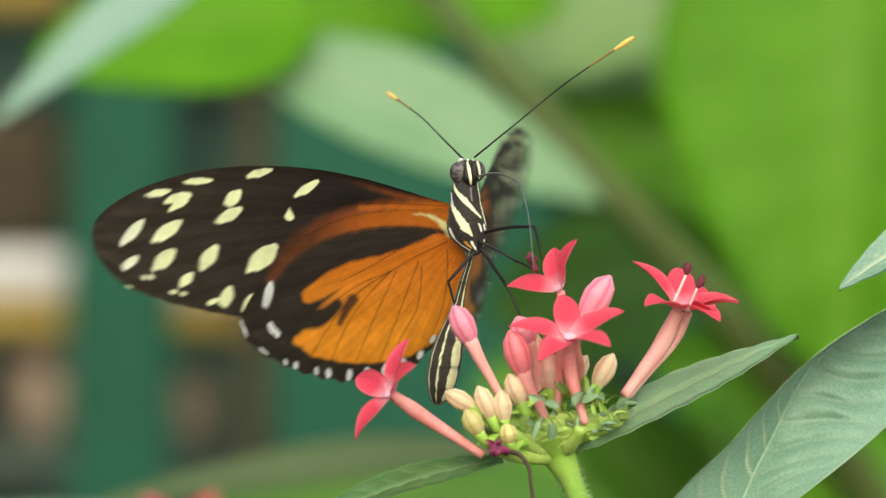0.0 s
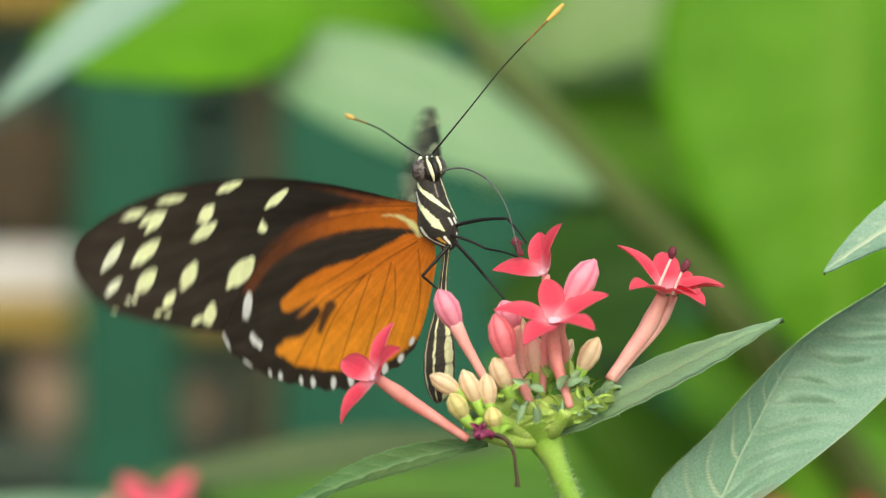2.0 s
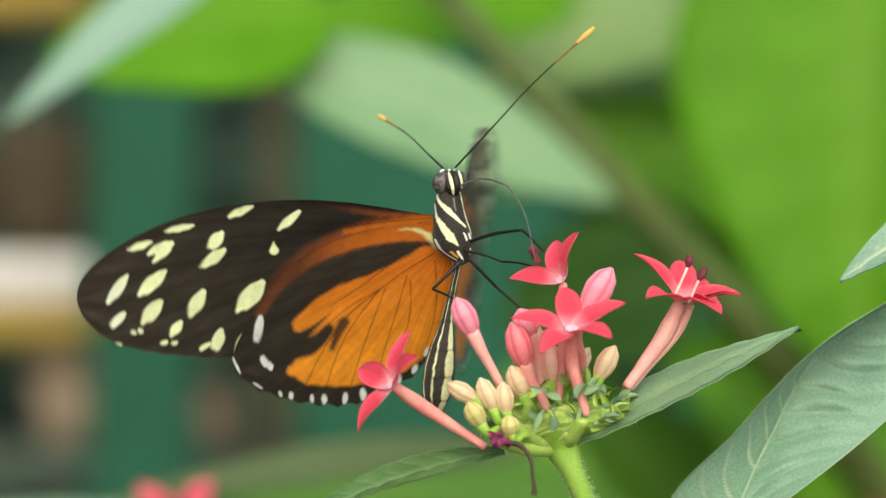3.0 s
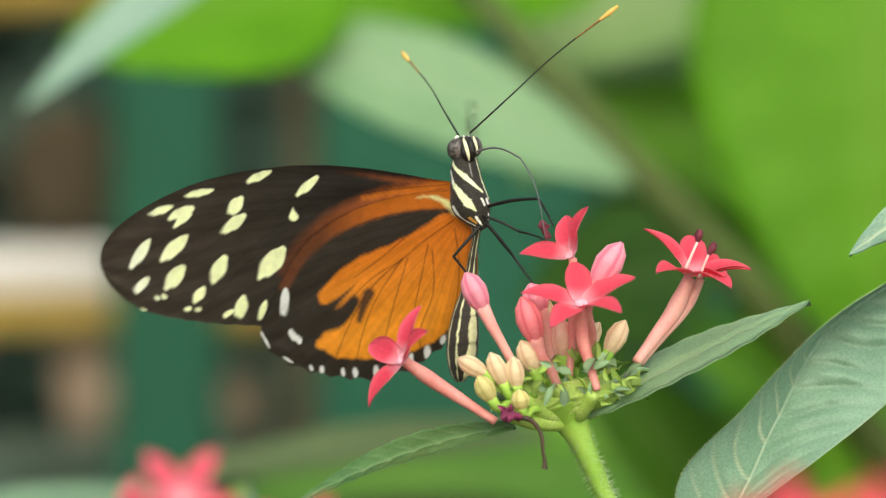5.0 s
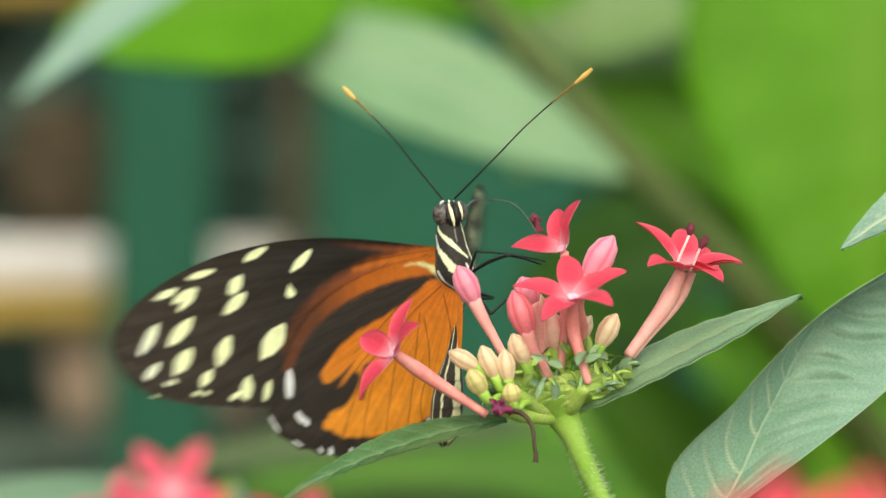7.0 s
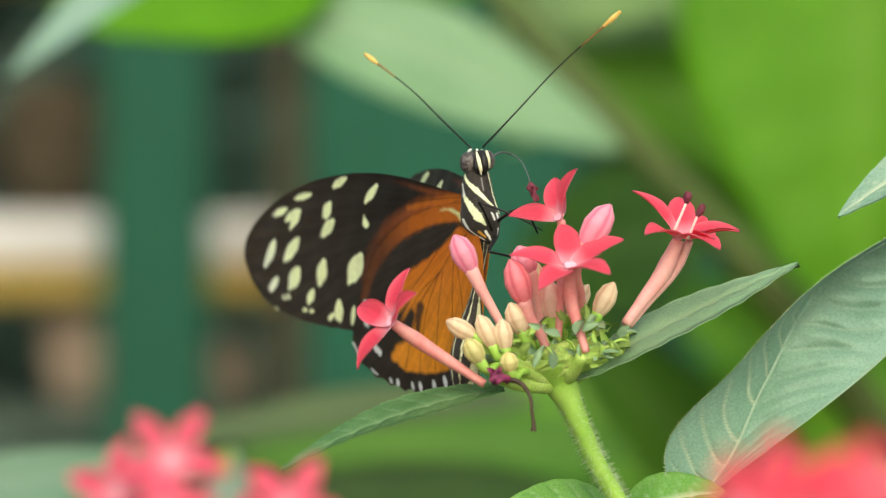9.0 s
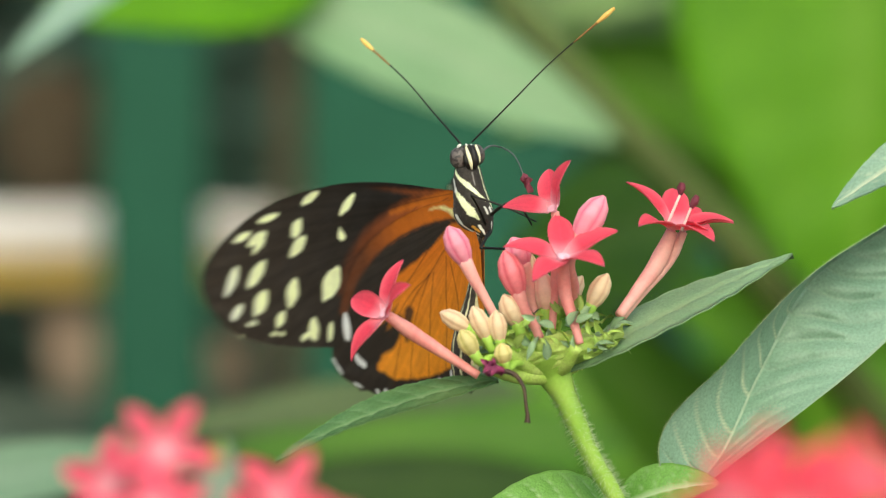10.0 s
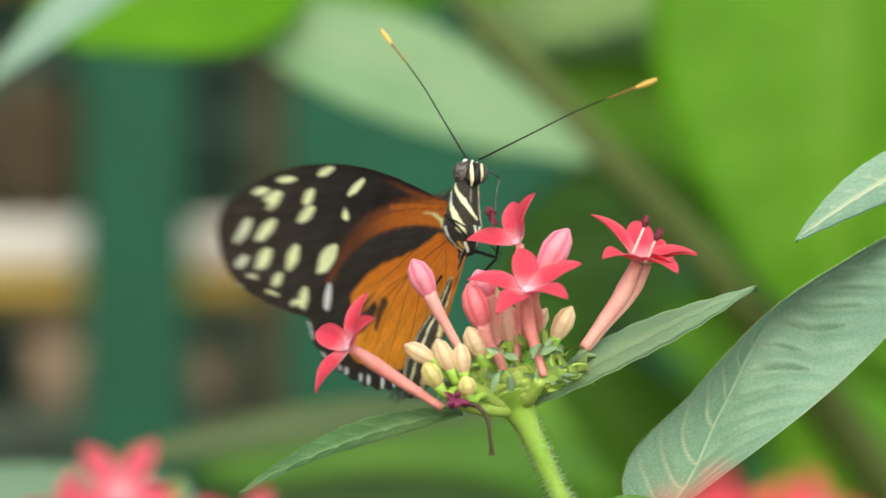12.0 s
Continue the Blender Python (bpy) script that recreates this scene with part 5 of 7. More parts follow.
    for key, (name, tip, l1, l2, r, m) in LEG_KINDS.items():
        bow = 0.12 if key == "P" else 0.03
        made[key + "1"] = part(name, limb(name, l1, r, r * 0.8, m, bow), fly)
        made[key + "2"] = part(tip, limb(tip, l2, r * 0.78, r * 0.45, m, bow), fly)
        if name == "upper_leg":
            put(new("pale_edge", tube("pale_edge", [(r * 0.75, 0, l1 * 0.12), (r * 0.72, 0, l1 * 0.55), (r * 0.6, 0, l1 * 0.97)], [0.00004, 0.00008, 0.00005], M_WHITE_SCALE, 10, 6)), made[key + "1"])
    return fly, made


FLY, PARTS = build_butterfly()


def motions():
    fly_rows = [
    (0, pose(0.00291, 0.00800, 1.00471, 0.0, -0.0, 30.0)),
    (0.5, pose(0.00267, 0.00800, 1.00453, -0.3, -0.6, 30.0)),
    (1, pose(0.00150, 0.00800, 1.00344, -0.8, -1.4, 30.0)),
    (1.5, pose(0.00151, 0.00800, 1.00377, -3.4, -5.9, 30.2)),
    (2, pose(0.00069, 0.00800, 1.00322, -4.9, -8.5, 30.4)),
    (2.5, pose(0.00039, 0.00800, 1.00309, -5.0, -8.6, 30.4)),
    (3, pose(0.00061, 0.00800, 1.00254, -1.7, -3.0, 30.0)),
    (3.5, pose(0.00129, 0.00800, 1.00347, 0.1, 0.3, 30.0)),
    (3.7, pose(0.00098, 0.00800, 1.00331, -1.5, -2.6, 30.0)),
    (5.3, pose(0.00149, 0.00800, 1.00381, -3.0, -5.1, 30.1)),
    (5.5, pose(0.00127, 0.00800, 1.00346, -0.8, -1.4, 30.0)),
    (6, pose(0.00119, 0.00800, 1.00316, -0.1, -0.2, 30.0)),
    (6.5, pose(0.00092, 0.00800, 1.00218, -1.7, -3.0, 30.0)),
    (6.7, pose(0.00285, 0.00800, 1.00077, -0.7, -1.2, 30.0)),
    (6.8, pose(0.00128, 0.00800, 0.99577, -0.2, -0.3, 30.0)),
    (6.9, pose(0.00054, 0.00800, 0.99393, -2.8, -4.9, 30.1)),
    (7, pose(0.00058, 0.00800, 0.99467, -2.9, -5.0, 30.1)),
    (7.2, pose(0.00196, 0.00800, 0.99539, -1.8, -3.2, 30.1)),
    (8.8, pose(0.00315, 0.00800, 0.99735, -0.5, -0.8, 30.0)),
    (9, pose(0.00427, 0.00800, 0.99728, -1.6, -2.8, 30.0)),
    (9.5, pose(0.00417, 0.00800, 0.99724, -3.8, -6.6, 30.2)),
    (10, pose(0.00403, 0.00800, 0.99685, -3.1, -5.4, 30.1)),
    (10.5, pose(0.00455, 0.00800, 0.99754, -4.4, -7.6, 30.3)),
    (11, pose(0.00660, 0.00800, 0.99867, -1.2, -2.1, 30.0)),
    (11.3, pose(0.00707, 0.00800, 0.99939, -1.6, -2.8, 30.0)),
    (11.5, pose(0.00805, 0.00800, 1.00184, 2.3, 4.0, 30.1)),
    (11.7, pose(0.00523, 0.00800, 1.00351, 0.5, 0.8, 30.0)),
    (11.85, pose(0.00788, 0.00800, 0.99917, 2.0, 3.5, 30.1)),
    (12, pose(0.00761, 0.00800, 0.99891, 4.0, 6.9, 30.2)),
]
    walk(FLY, fly_rows)
    left_wing = [
    (0, pose(-0.00160, 0.00080, 0.00080, -0.0, -19.3, 53.2)),
    (0.1, pose(-0.00160, 0.00080, 0.00080, -3.4, -19.5, 80.9)),
    (0.2, pose(-0.00160, 0.00080, 0.00080, -10.9, -20.3, 95.2)),
    (0.3, pose(-0.00160, 0.00080, 0.00080, -18.7, -20.6, 108.2)),
    (0.4, pose(-0.00160, 0.00080, 0.00080, -18.2, -21.7, 111.5)),
    (0.5, pose(-0.00160, 0.00080, 0.00080, -10.3, -24.3, 96.4)),
    (0.6, pose(-0.00160, 0.00080, 0.00080, -8.2, -23.0, 72.4)),
    (0.7, pose(-0.00160, 0.00080, 0.00080, 7.8, -22.6, 47.9)),
    (0.8, pose(-0.00160, 0.00080, 0.00080, 10.9, -21.7, 24.4)),
    (0.9, pose(-0.00160, 0.00080, 0.00080, 12.5, -21.3, 23.5)),
    (1, pose(-0.00160, 0.00080, 0.00080, -1.5, -23.8, 49.0)),
    (1.1, pose(-0.00160, 0.00080, 0.00080, -6.6, -23.6, 79.3)),
    (1.2, pose(-0.00160, 0.00080, 0.00080, -10.9, -25.0, 92.3)),
    (1.3, pose(-0.00160, 0.00080, 0.00080, -15.3, -26.5, 102.8)),
    (1.4, pose(-0.00160, 0.00080, 0.00080, -17.0, -28.0, 108.6)),
    (1.5, pose(-0.00160, 0.00080, 0.00080, -13.0, -29.9, 95.0)),
    (1.6, pose(-0.00160, 0.00080, 0.00080, -2.2, -24.5, 66.0)),
    (1.7, pose(-0.00160, 0.00080, 0.00080, 4.2, -20.4, 46.5)),
    (1.8, pose(-0.00160, 0.00080, 0.00080, 13.7, -16.0, 29.3)),
    (1.9, pose(-0.00160, 0.00080, 0.00080, 15.9, -13.3, 25.9)),
    (2, pose(-0.00160, 0.00080, 0.00080, 5.4, -14.2, 45.8)),
    (2.1, pose(-0.00160, 0.00080, 0.00080, -2.1, -18.0, 65.8)),
    (2.2, pose(-0.00160, 0.00080, 0.00080, -7.1, -22.1, 89.9)),
    (2.3, pose(-0.00160, 0.00080, 0.00080, -9.1, -23.0, 93.2)),
    (2.4, pose(-0.00160, 0.00080, 0.00080, -4.4, -22.1, 81.4)),
    (2.5, pose(-0.00160, 0.00080, 0.00080, 2.9, -20.4, 59.2)),
    (2.6, pose(-0.00160, 0.00080, 0.00080, 8.8, -15.2, 31.6)),
    (2.7, pose(-0.00160, 0.00080, 0.00080, 9.6, -15.2, 28.4)),
    (2.8, pose(-0.00160, 0.00080, 0.00080, 10.5, -15.4, 25.4)),
    (2.9, pose(-0.00160, 0.00080, 0.00080, 4.2, -17.0, 37.1)),
    (3, pose(-0.00160, 0.00080, 0.00080, -5.0, -19.5, 64.5)),
    (3.1, pose(-0.00160, 0.00080, 0.00080, -8.4, -19.0, 81.1)),
    (3.2, pose(-0.00160, 0.00080, 0.00080, -14.5, -18.4, 94.1)),
    (3.3, pose(-0.00160, 0.00080, 0.00080, -16.9, -17.7, 104.0)),
    (3.4, pose(-0.00160, 0.00080, 0.00080, 10.0, -17.1, 42.1)),
    (3.5, pose(-0.00160, 0.00080, 0.00080, 8.7, -17.0, 40.4)),
    (3.6, pose(-0.00160, 0.00080, 0.00080, 11.6, -16.2, 32.2)),
    (3.7, pose(-0.00160, 0.00080, 0.00080, 11.2, -15.4, 26.2)),
    (4.2, pose(-0.00160, 0.00080, 0.00080, -16.9, -17.7, 104.0)),
    (4.7, pose(-0.00160, 0.00080, 0.00080, 11.2, -15.4, 26.2)),
    (5, pose(-0.00160, 0.00080, 0.00080, -1.7, -14.6, 55.0)),
    (5.3, pose(-0.00160, 0.00080, 0.00080, -4.6, -22.9, 106.1)),
    (5.4, pose(-0.00160, 0.00080, 0.00080, -10.0, -20.8, 102.7)),
    (5.5, pose(-0.00160, 0.00080, 0.00080, -4.5, -19.8, 83.1)),
    (5.6, pose(-0.00160, 0.00080, 0.00080, 4.2, -17.4, 42.8)),
    (5.7, pose(-0.00160, 0.00080, 0.00080, 6.1, -16.2, 31.9)),
    (5.8, pose(-0.00160, 0.00080, 0.00080, 7.9, -15.1, 24.5)),
    (5.9, pose(-0.00160, 0.00080, 0.00080, 7.8, -14.3, 22.4)),
    (6, pose(-0.00160, 0.00080, 0.00080, 1.9, -12.2, 42.4)),
    (6.1, pose(-0.00160, 0.00080, 0.00080, -1.7, -14.6, 55.0)),
    (6.2, pose(-0.00160, 0.00080, 0.00080, -2.8, -16.4, 87.1)),
    (6.3, pose(-0.00160, 0.00080, 0.00080, -5.6, -17.9, 93.9)),
    (6.4, pose(-0.00160, 0.00080, 0.00080, -8.7, -19.6, 104.1)),
    (6.5, pose(-0.00160, 0.00080, 0.00080, -6.4, -21.5, 103.2)),
    (6.53, pose(-0.00160, 0.00080, 0.00080, -6.4, -21.5, 103.2)),
    (6.567, pose(-0.00160, 0.00080, 0.00080, -4.0, -18.0, 57.0)),
    (6.6, pose(-0.00160, 0.00080, 0.00080, -1.5, -14.3, 11.6)),
    (6.7, pose(-0.00160, 0.00080, 0.00080, -1.3, -13.4, 82.2)),
    (6.8, pose(-0.00160, 0.00080, 0.00080, -16.5, -5.7, 35.0)),
    (6.9, pose(-0.00160, 0.00080, 0.00080, -9.0, -11.7, 91.9)),
    (7, pose(-0.00160, 0.00080, 0.00080, -6.1, -3.0, 42.6)),
    (7.1, pose(-0.00160, 0.00080, 0.00080, -1.6, -6.3, 31.3)),
    (7.2, pose(-0.00160, 0.00080, 0.00080, -2.5, -6.8, 29.7)),
    (7.5, pose(-0.00160, 0.00080, 0.00080, -2.4, -13.5, 86.0)),
    (7.9, pose(-0.00160, 0.00080, 0.00080, -3.1, -7.0, 11.3)),
    (8.4, pose(-0.00160, 0.00080, 0.00080, -10.2, -15.3, 82.1)),
    (8.65, pose(-0.00160, 0.00080, 0.00080, -8.3, -7.6, 33.7)),
    (8.8, pose(-0.00160, 0.00080, 0.00080, -6.7, -9.6, 23.4)),
    (8.9, pose(-0.00160, 0.00080, 0.00080, -2.6, -8.9, 16.8)),
    (9, pose(-0.00160, 0.00080, 0.00080, -3.1, -7.0, 11.3)),
    (9.1, pose(-0.00160, 0.00080, 0.00080, -4.9, -8.3, 24.4)),
    (9.2, pose(-0.00160, 0.00080, 0.00080, -6.3, -9.8, 48.1)),
    (9.3, pose(-0.00160, 0.00080, 0.00080, -6.0, -13.0, 80.1)),
    (9.4, pose(-0.00160, 0.00080, 0.00080, -7.2, -13.6, 80.5)),
    (9.5, pose(-0.00160, 0.00080, 0.00080, -2.4, -13.5, 86.0)),
    (9.6, pose(-0.00160, 0.00080, 0.00080, -4.0, -9.9, 48.3)),
    (9.7, pose(-0.00160, 0.00080, 0.00080, -1.5, -7.5, 29.7)),
    (9.8, pose(-0.00160, 0.00080, 0.00080, -2.9, -6.1, 15.7)),
    (9.9, pose(-0.00160, 0.00080, 0.00080, -1.7, -5.5, 9.3)),
    (10, pose(-0.00160, 0.00080, 0.00080, -6.5, -4.9, 21.0)),
    (10.1, pose(-0.00160, 0.00080, 0.00080, -8.3, -7.6, 33.7)),
    (10.2, pose(-0.00160, 0.00080, 0.00080, -7.1, -10.0, 50.3)),
    (10.3, pose(-0.00160, 0.00080, 0.00080, -7.4, -14.4, 80.6)),
    (10.4, pose(-0.00160, 0.00080, 0.00080, -10.2, -15.3, 82.1)),
    (10.5, pose(-0.00160, 0.00080, 0.00080, -2.8, -16.5, 89.1)),
    (10.6, pose(-0.00160, 0.00080, 0.00080, -3.3, -16.0, 89.4)),
    (10.7, pose(-0.00160, 0.00080, 0.00080, -0.8, -13.8, 81.9)),
    (10.8, pose(-0.00160, 0.00080, 0.00080, 4.5, -8.6, 32.3)),
    (10.9, pose(-0.00160, 0.00080, 0.00080, 4.6, -7.7, 22.3)),
    (11, pose(-0.00160, 0.00080, 0.00080, 3.0, -6.0, 7.9)),
    (11.1, pose(-0.00160, 0.00080, 0.00080, 0.3, -10.6, 15.0)),
    (11.2, pose(-0.00160, 0.00080, 0.00080, -1.3, -15.1, 47.9)),
    (11.3, pose(-0.00160, 0.00080, 0.00080, -2.0, -19.5, 67.5)),
    (11.4, pose(-0.00160, 0.00080, 0.00080, -4.7, -22.3, 78.1)),
    (11.467, pose(-0.00160, 0.00080, 0.00080, -3.2, -28.2, 22.1)),
    (11.5, pose(-0.00160, 0.00080, 0.00080, 3.8, -18.4, 9.2)),
    (11.533, pose(-0.00160, 0.00080, 0.00080, 10.8, -9.8, -1.6)),
    (11.6, pose(-0.00160, 0.00080, 0.00080, 8.1, -8.9, 15.7)),
    (11.7, pose(-0.00160, 0.00080, 0.00080, -2.3, -6.7, 36.3)),
    (11.8, pose(-0.00160, 0.00080, 0.00080, -8.2, -4.2, 82.8)),
    (11.9, pose(-0.00160, 0.00080, 0.00080, -4.1, -6.7, 39.3)),
    (12, pose(-0.00160, 0.00080, 0.00080, -4.9, -7.7, 13.2)),
]
    right_wing = [
    (0, pose(0.00160, 0.00080, 0.00080, 11.8, 12.7, -37.5)),
    (0.1, pose(0.00160, 0.00080, 0.00080, 7.1, 18.7, -55.0)),
    (0.2, pose(0.00160, 0.00080, 0.00080, 4.3, 19.0, -74.8)),
    (0.3, pose(0.00160, 0.00080, 0.00080, 3.9, 19.0, -86.2)),
    (0.4, pose(0.00160, 0.00080, 0.00080, 9.4, 18.9, -86.7)),
    (0.5, pose(0.00160, 0.00080, 0.00080, 10.0, 20.1, -72.5)),
    (0.6, pose(0.00160, 0.00080, 0.00080, 17.0, 18.8, -50.6)),
    (0.7, pose(0.00160, 0.00080, 0.00080, 19.5, 18.8, -29.8)),
    (0.8, pose(0.00160, 0.00080, 0.00080, 22.0, 18.6, -4.8)),
    (0.9, pose(0.00160, 0.00080, 0.00080, 19.4, 18.8, -5.5)),
    (1, pose(0.00160, 0.00080, 0.00080, 13.4, 19.4, -27.9)),
    (1.1, pose(0.00160, 0.00080, 0.00080, 19.3, 20.0, -44.2)),
    (1.2, pose(0.00160, 0.00080, 0.00080, 16.8, 20.8, -57.2)),
    (1.3, pose(0.00160, 0.00080, 0.00080, 10.9, 21.4, -71.1)),
    (1.4, pose(0.00160, 0.00080, 0.00080, 9.2, 21.4, -81.2)),
    (1.5, pose(0.00160, 0.00080, 0.00080, 14.3, 23.5, -68.9)),
    (1.6, pose(0.00160, 0.00080, 0.00080, 21.2, 23.5, -33.6)),
    (1.7, pose(0.00160, 0.00080, 0.00080, 24.5, 22.9, -18.4)),
    (1.8, pose(0.00160, 0.00080, 0.00080, 24.0, 22.2, -5.3)),
    (1.9, pose(0.00160, 0.00080, 0.00080, 23.7, 21.6, -3.4)),
    (2, pose(0.00160, 0.00080, 0.00080, 17.1, 22.3, -22.3)),
    (2.1, pose(0.00160, 0.00080, 0.00080, 15.4, 21.5, -35.7)),
    (2.2, pose(0.00160, 0.00080, 0.00080, 12.2, 20.0, -54.4)),
    (2.3, pose(0.00160, 0.00080, 0.00080, 9.0, 18.5, -62.5)),
    (2.4, pose(0.00160, 0.00080, 0.00080, 10.8, 18.3, -52.3)),
    (2.5, pose(0.00160, 0.00080, 0.00080, 16.2, 17.9, -33.8)),
    (2.6, pose(0.00160, 0.00080, 0.00080, 17.6, 15.3, -6.4)),
    (2.7, pose(0.00160, 0.00080, 0.00080, 17.0, 13.1, -3.0)),
    (2.8, pose(0.00160, 0.00080, 0.00080, 18.8, 10.8, -0.9)),
    (2.9, pose(0.00160, 0.00080, 0.00080, 11.8, 9.1, -8.9)),
    (3, pose(0.00160, 0.00080, 0.00080, 13.6, 7.0, -35.2)),
    (3.1, pose(0.00160, 0.00080, 0.00080, 13.2, 5.3, -46.7)),
    (3.2, pose(0.00160, 0.00080, 0.00080, 10.6, 3.5, -57.8)),
    (3.3, pose(0.00160, 0.00080, 0.00080, 10.0, 1.8, -69.3)),
    (3.4, pose(0.00160, 0.00080, 0.00080, 23.9, 0.4, -21.6)),
    (3.5, pose(0.00160, 0.00080, 0.00080, 21.4, -6.5, -12.4)),
    (3.6, pose(0.00160, 0.00080, 0.00080, 17.0, 1.0, -4.6)),
    (3.7, pose(0.00160, 0.00080, 0.00080, 17.0, 3.2, -2.6)),
    (4.2, pose(0.00160, 0.00080, 0.00080, 10.0, 1.8, -69.3)),
    (4.7, pose(0.00160, 0.00080, 0.00080, 17.0, 3.2, -2.6)),
    (5, pose(0.00160, 0.00080, 0.00080, 12.8, 5.7, -29.1)),
    (5.3, pose(0.00160, 0.00080, 0.00080, -0.5, 17.0, -74.2)),
    (5.4, pose(0.00160, 0.00080, 0.00080, 0.1, 14.2, -67.8)),
    (5.5, pose(0.00160, 0.00080, 0.00080, 8.0, 5.0, -51.4)),
    (5.6, pose(0.00160, 0.00080, 0.00080, 15.2, 9.5, -22.3)),
    (5.7, pose(0.00160, 0.00080, 0.00080, 15.5, 7.8, -9.2)),
    (5.8, pose(0.00160, 0.00080, 0.00080, 15.5, 6.2, -0.5)),
    (5.9, pose(0.00160, 0.00080, 0.00080, 9.5, 4.7, 3.2)),
    (6, pose(0.00160, 0.00080, 0.00080, 8.6, -5.5, -15.8)),
    (6.1, pose(0.00160, 0.00080, 0.00080, 12.8, 5.7, -29.1)),
    (6.2, pose(0.00160, 0.00080, 0.00080, 7.2, 8.2, -51.2)),
    (6.3, pose(0.00160, 0.00080, 0.00080, 3.2, 10.6, -58.8)),
    (6.4, pose(0.00160, 0.00080, 0.00080, 0.7, 12.8, -70.5)),
    (6.5, pose(0.00160, 0.00080, 0.00080, 2.7, 15.3, -70.1)),
    (6.53, pose(0.00160, 0.00080, 0.00080, 2.7, 15.3, -70.1)),
    (6.6, pose(0.00160, 0.00080, 0.00080, 11.8, 14.3, -23.6)),
    (6.7, pose(0.00160, 0.00080, 0.00080, 6.5, 12.8, -59.4)),
    (6.8, pose(0.00160, 0.00080, 0.00080, 7.3, 11.5, -25.1)),
    (6.9, pose(0.00160, 0.00080, 0.00080, 0.9, 15.9, -56.0)),
    (7, pose(0.00160, 0.00080, 0.00080, 6.6, 16.1, -32.6)),
    (7.1, pose(0.00160, 0.00080, 0.00080, 6.1, 14.6, -29.3)),
    (7.2, pose(0.00160, 0.00080, 0.00080, 5.5, 13.1, -27.0)),
    (7.5, pose(0.00160, 0.00080, 0.00080, -5.2, 1.6, -82.7)),
    (7.9, pose(0.00160, 0.00080, 0.00080, -3.1, 7.0, -11.3)),
    (8.4, pose(0.00160, 0.00080, 0.00080, -5.3, 8.1, -84.3)),
    (8.65, pose(0.00160, 0.00080, 0.00080, -2.0, 7.0, -32.0)),
    (8.8, pose(0.00160, 0.00080, 0.00080, 1.5, 6.5, -23.2)),
    (8.9, pose(0.00160, 0.00080, 0.00080, -1.0, 7.0, -16.0)),
    (9, pose(0.00160, 0.00080, 0.00080, -3.1, 7.0, -11.3)),
    (9.1, pose(0.00160, 0.00080, 0.00080, -1.0, 6.5, -27.0)),
    (9.2, pose(0.00160, 0.00080, 0.00080, -1.1, 5.4, -51.6)),
    (9.3, pose(0.00160, 0.00080, 0.00080, -7.1, 4.6, -72.9)),
    (9.4, pose(0.00160, 0.00080, 0.00080, -8.3, 4.3, -78.2)),
    (9.5, pose(0.00160, 0.00080, 0.00080, -5.2, 1.6, -82.7)),
    (9.6, pose(0.00160, 0.00080, 0.00080, -2.0, 6.3, -58.5)),
    (9.7, pose(0.00160, 0.00080, 0.00080, -1.0, 6.5, -31.0)),
    (9.8, pose(0.00160, 0.00080, 0.00080, -2.9, 6.1, -14.5)),
    (9.9, pose(0.00160, 0.00080, 0.00080, -3.5, 6.0, -14.0)),
    (10, pose(0.00160, 0.00080, 0.00080, -9.0, 5.0, -22.0)),
    (10.1, pose(0.00160, 0.00080, 0.00080, -4.0, 7.0, -33.0)),
    (10.2, pose(0.00160, 0.00080, 0.00080, -3.2, 8.9, -56.6)),
    (10.3, pose(0.00160, 0.00080, 0.00080, -5.3, 8.7, -70.6)),
    (10.4, pose(0.00160, 0.00080, 0.00080, -5.3, 8.1, -84.3)),
    (10.5, pose(0.00160, 0.00080, 0.00080, -6.7, 5.6, -90.9)),
    (10.6, pose(0.00160, 0.00080, 0.00080, -4.6, 10.6, -92.1)),
    (10.7, pose(0.00160, 0.00080, 0.00080, -1.1, 14.4, -80.2)),
    (10.8, pose(0.00160, 0.00080, 0.00080, 6.0, 14.0, -45.0)),
    (10.9, pose(0.00160, 0.00080, 0.00080, 3.0, 10.0, -22.0)),
    (11, pose(0.00160, 0.00080, 0.00080, 2.6, 6.0, -11.5)),
    (11.1, pose(0.00160, 0.00080, 0.00080, -3.0, 10.0, -23.0)),
    (11.2, pose(0.00160, 0.00080, 0.00080, -1.7, 23.1, -53.9)),
    (11.3, pose(0.00160, 0.00080, 0.00080, -0.7, 23.1, -66.6)),
    (11.4, pose(0.00160, 0.00080, 0.00080, -5.4, 20.1, -84.8)),
    (11.467, pose(0.00160, 0.00080, 0.00080, 11.8, 17.1, -7.1)),
    (11.5, pose(0.00160, 0.00080, 0.00080, 13.8, 15.4, -11.2)),
    (11.533, pose(0.00160, 0.00080, 0.00080, 15.3, 15.9, -16.1)),
    (11.6, pose(0.00160, 0.00080, 0.00080, 12.9, 17.4, -10.6)),
    (11.7, pose(0.00160, 0.00080, 0.00080, 11.3, 19.2, -23.9)),
    (11.8, pose(0.00160, 0.00080, 0.00080, 6.0, 17.9, -62.4)),
    (11.9, pose(0.00160, 0.00080, 0.00080, 9.1, 15.3, -51.3)),
    (12, pose(0.00160, 0.00080, 0.00080, -10.0, 8.0, -18.0)),
]
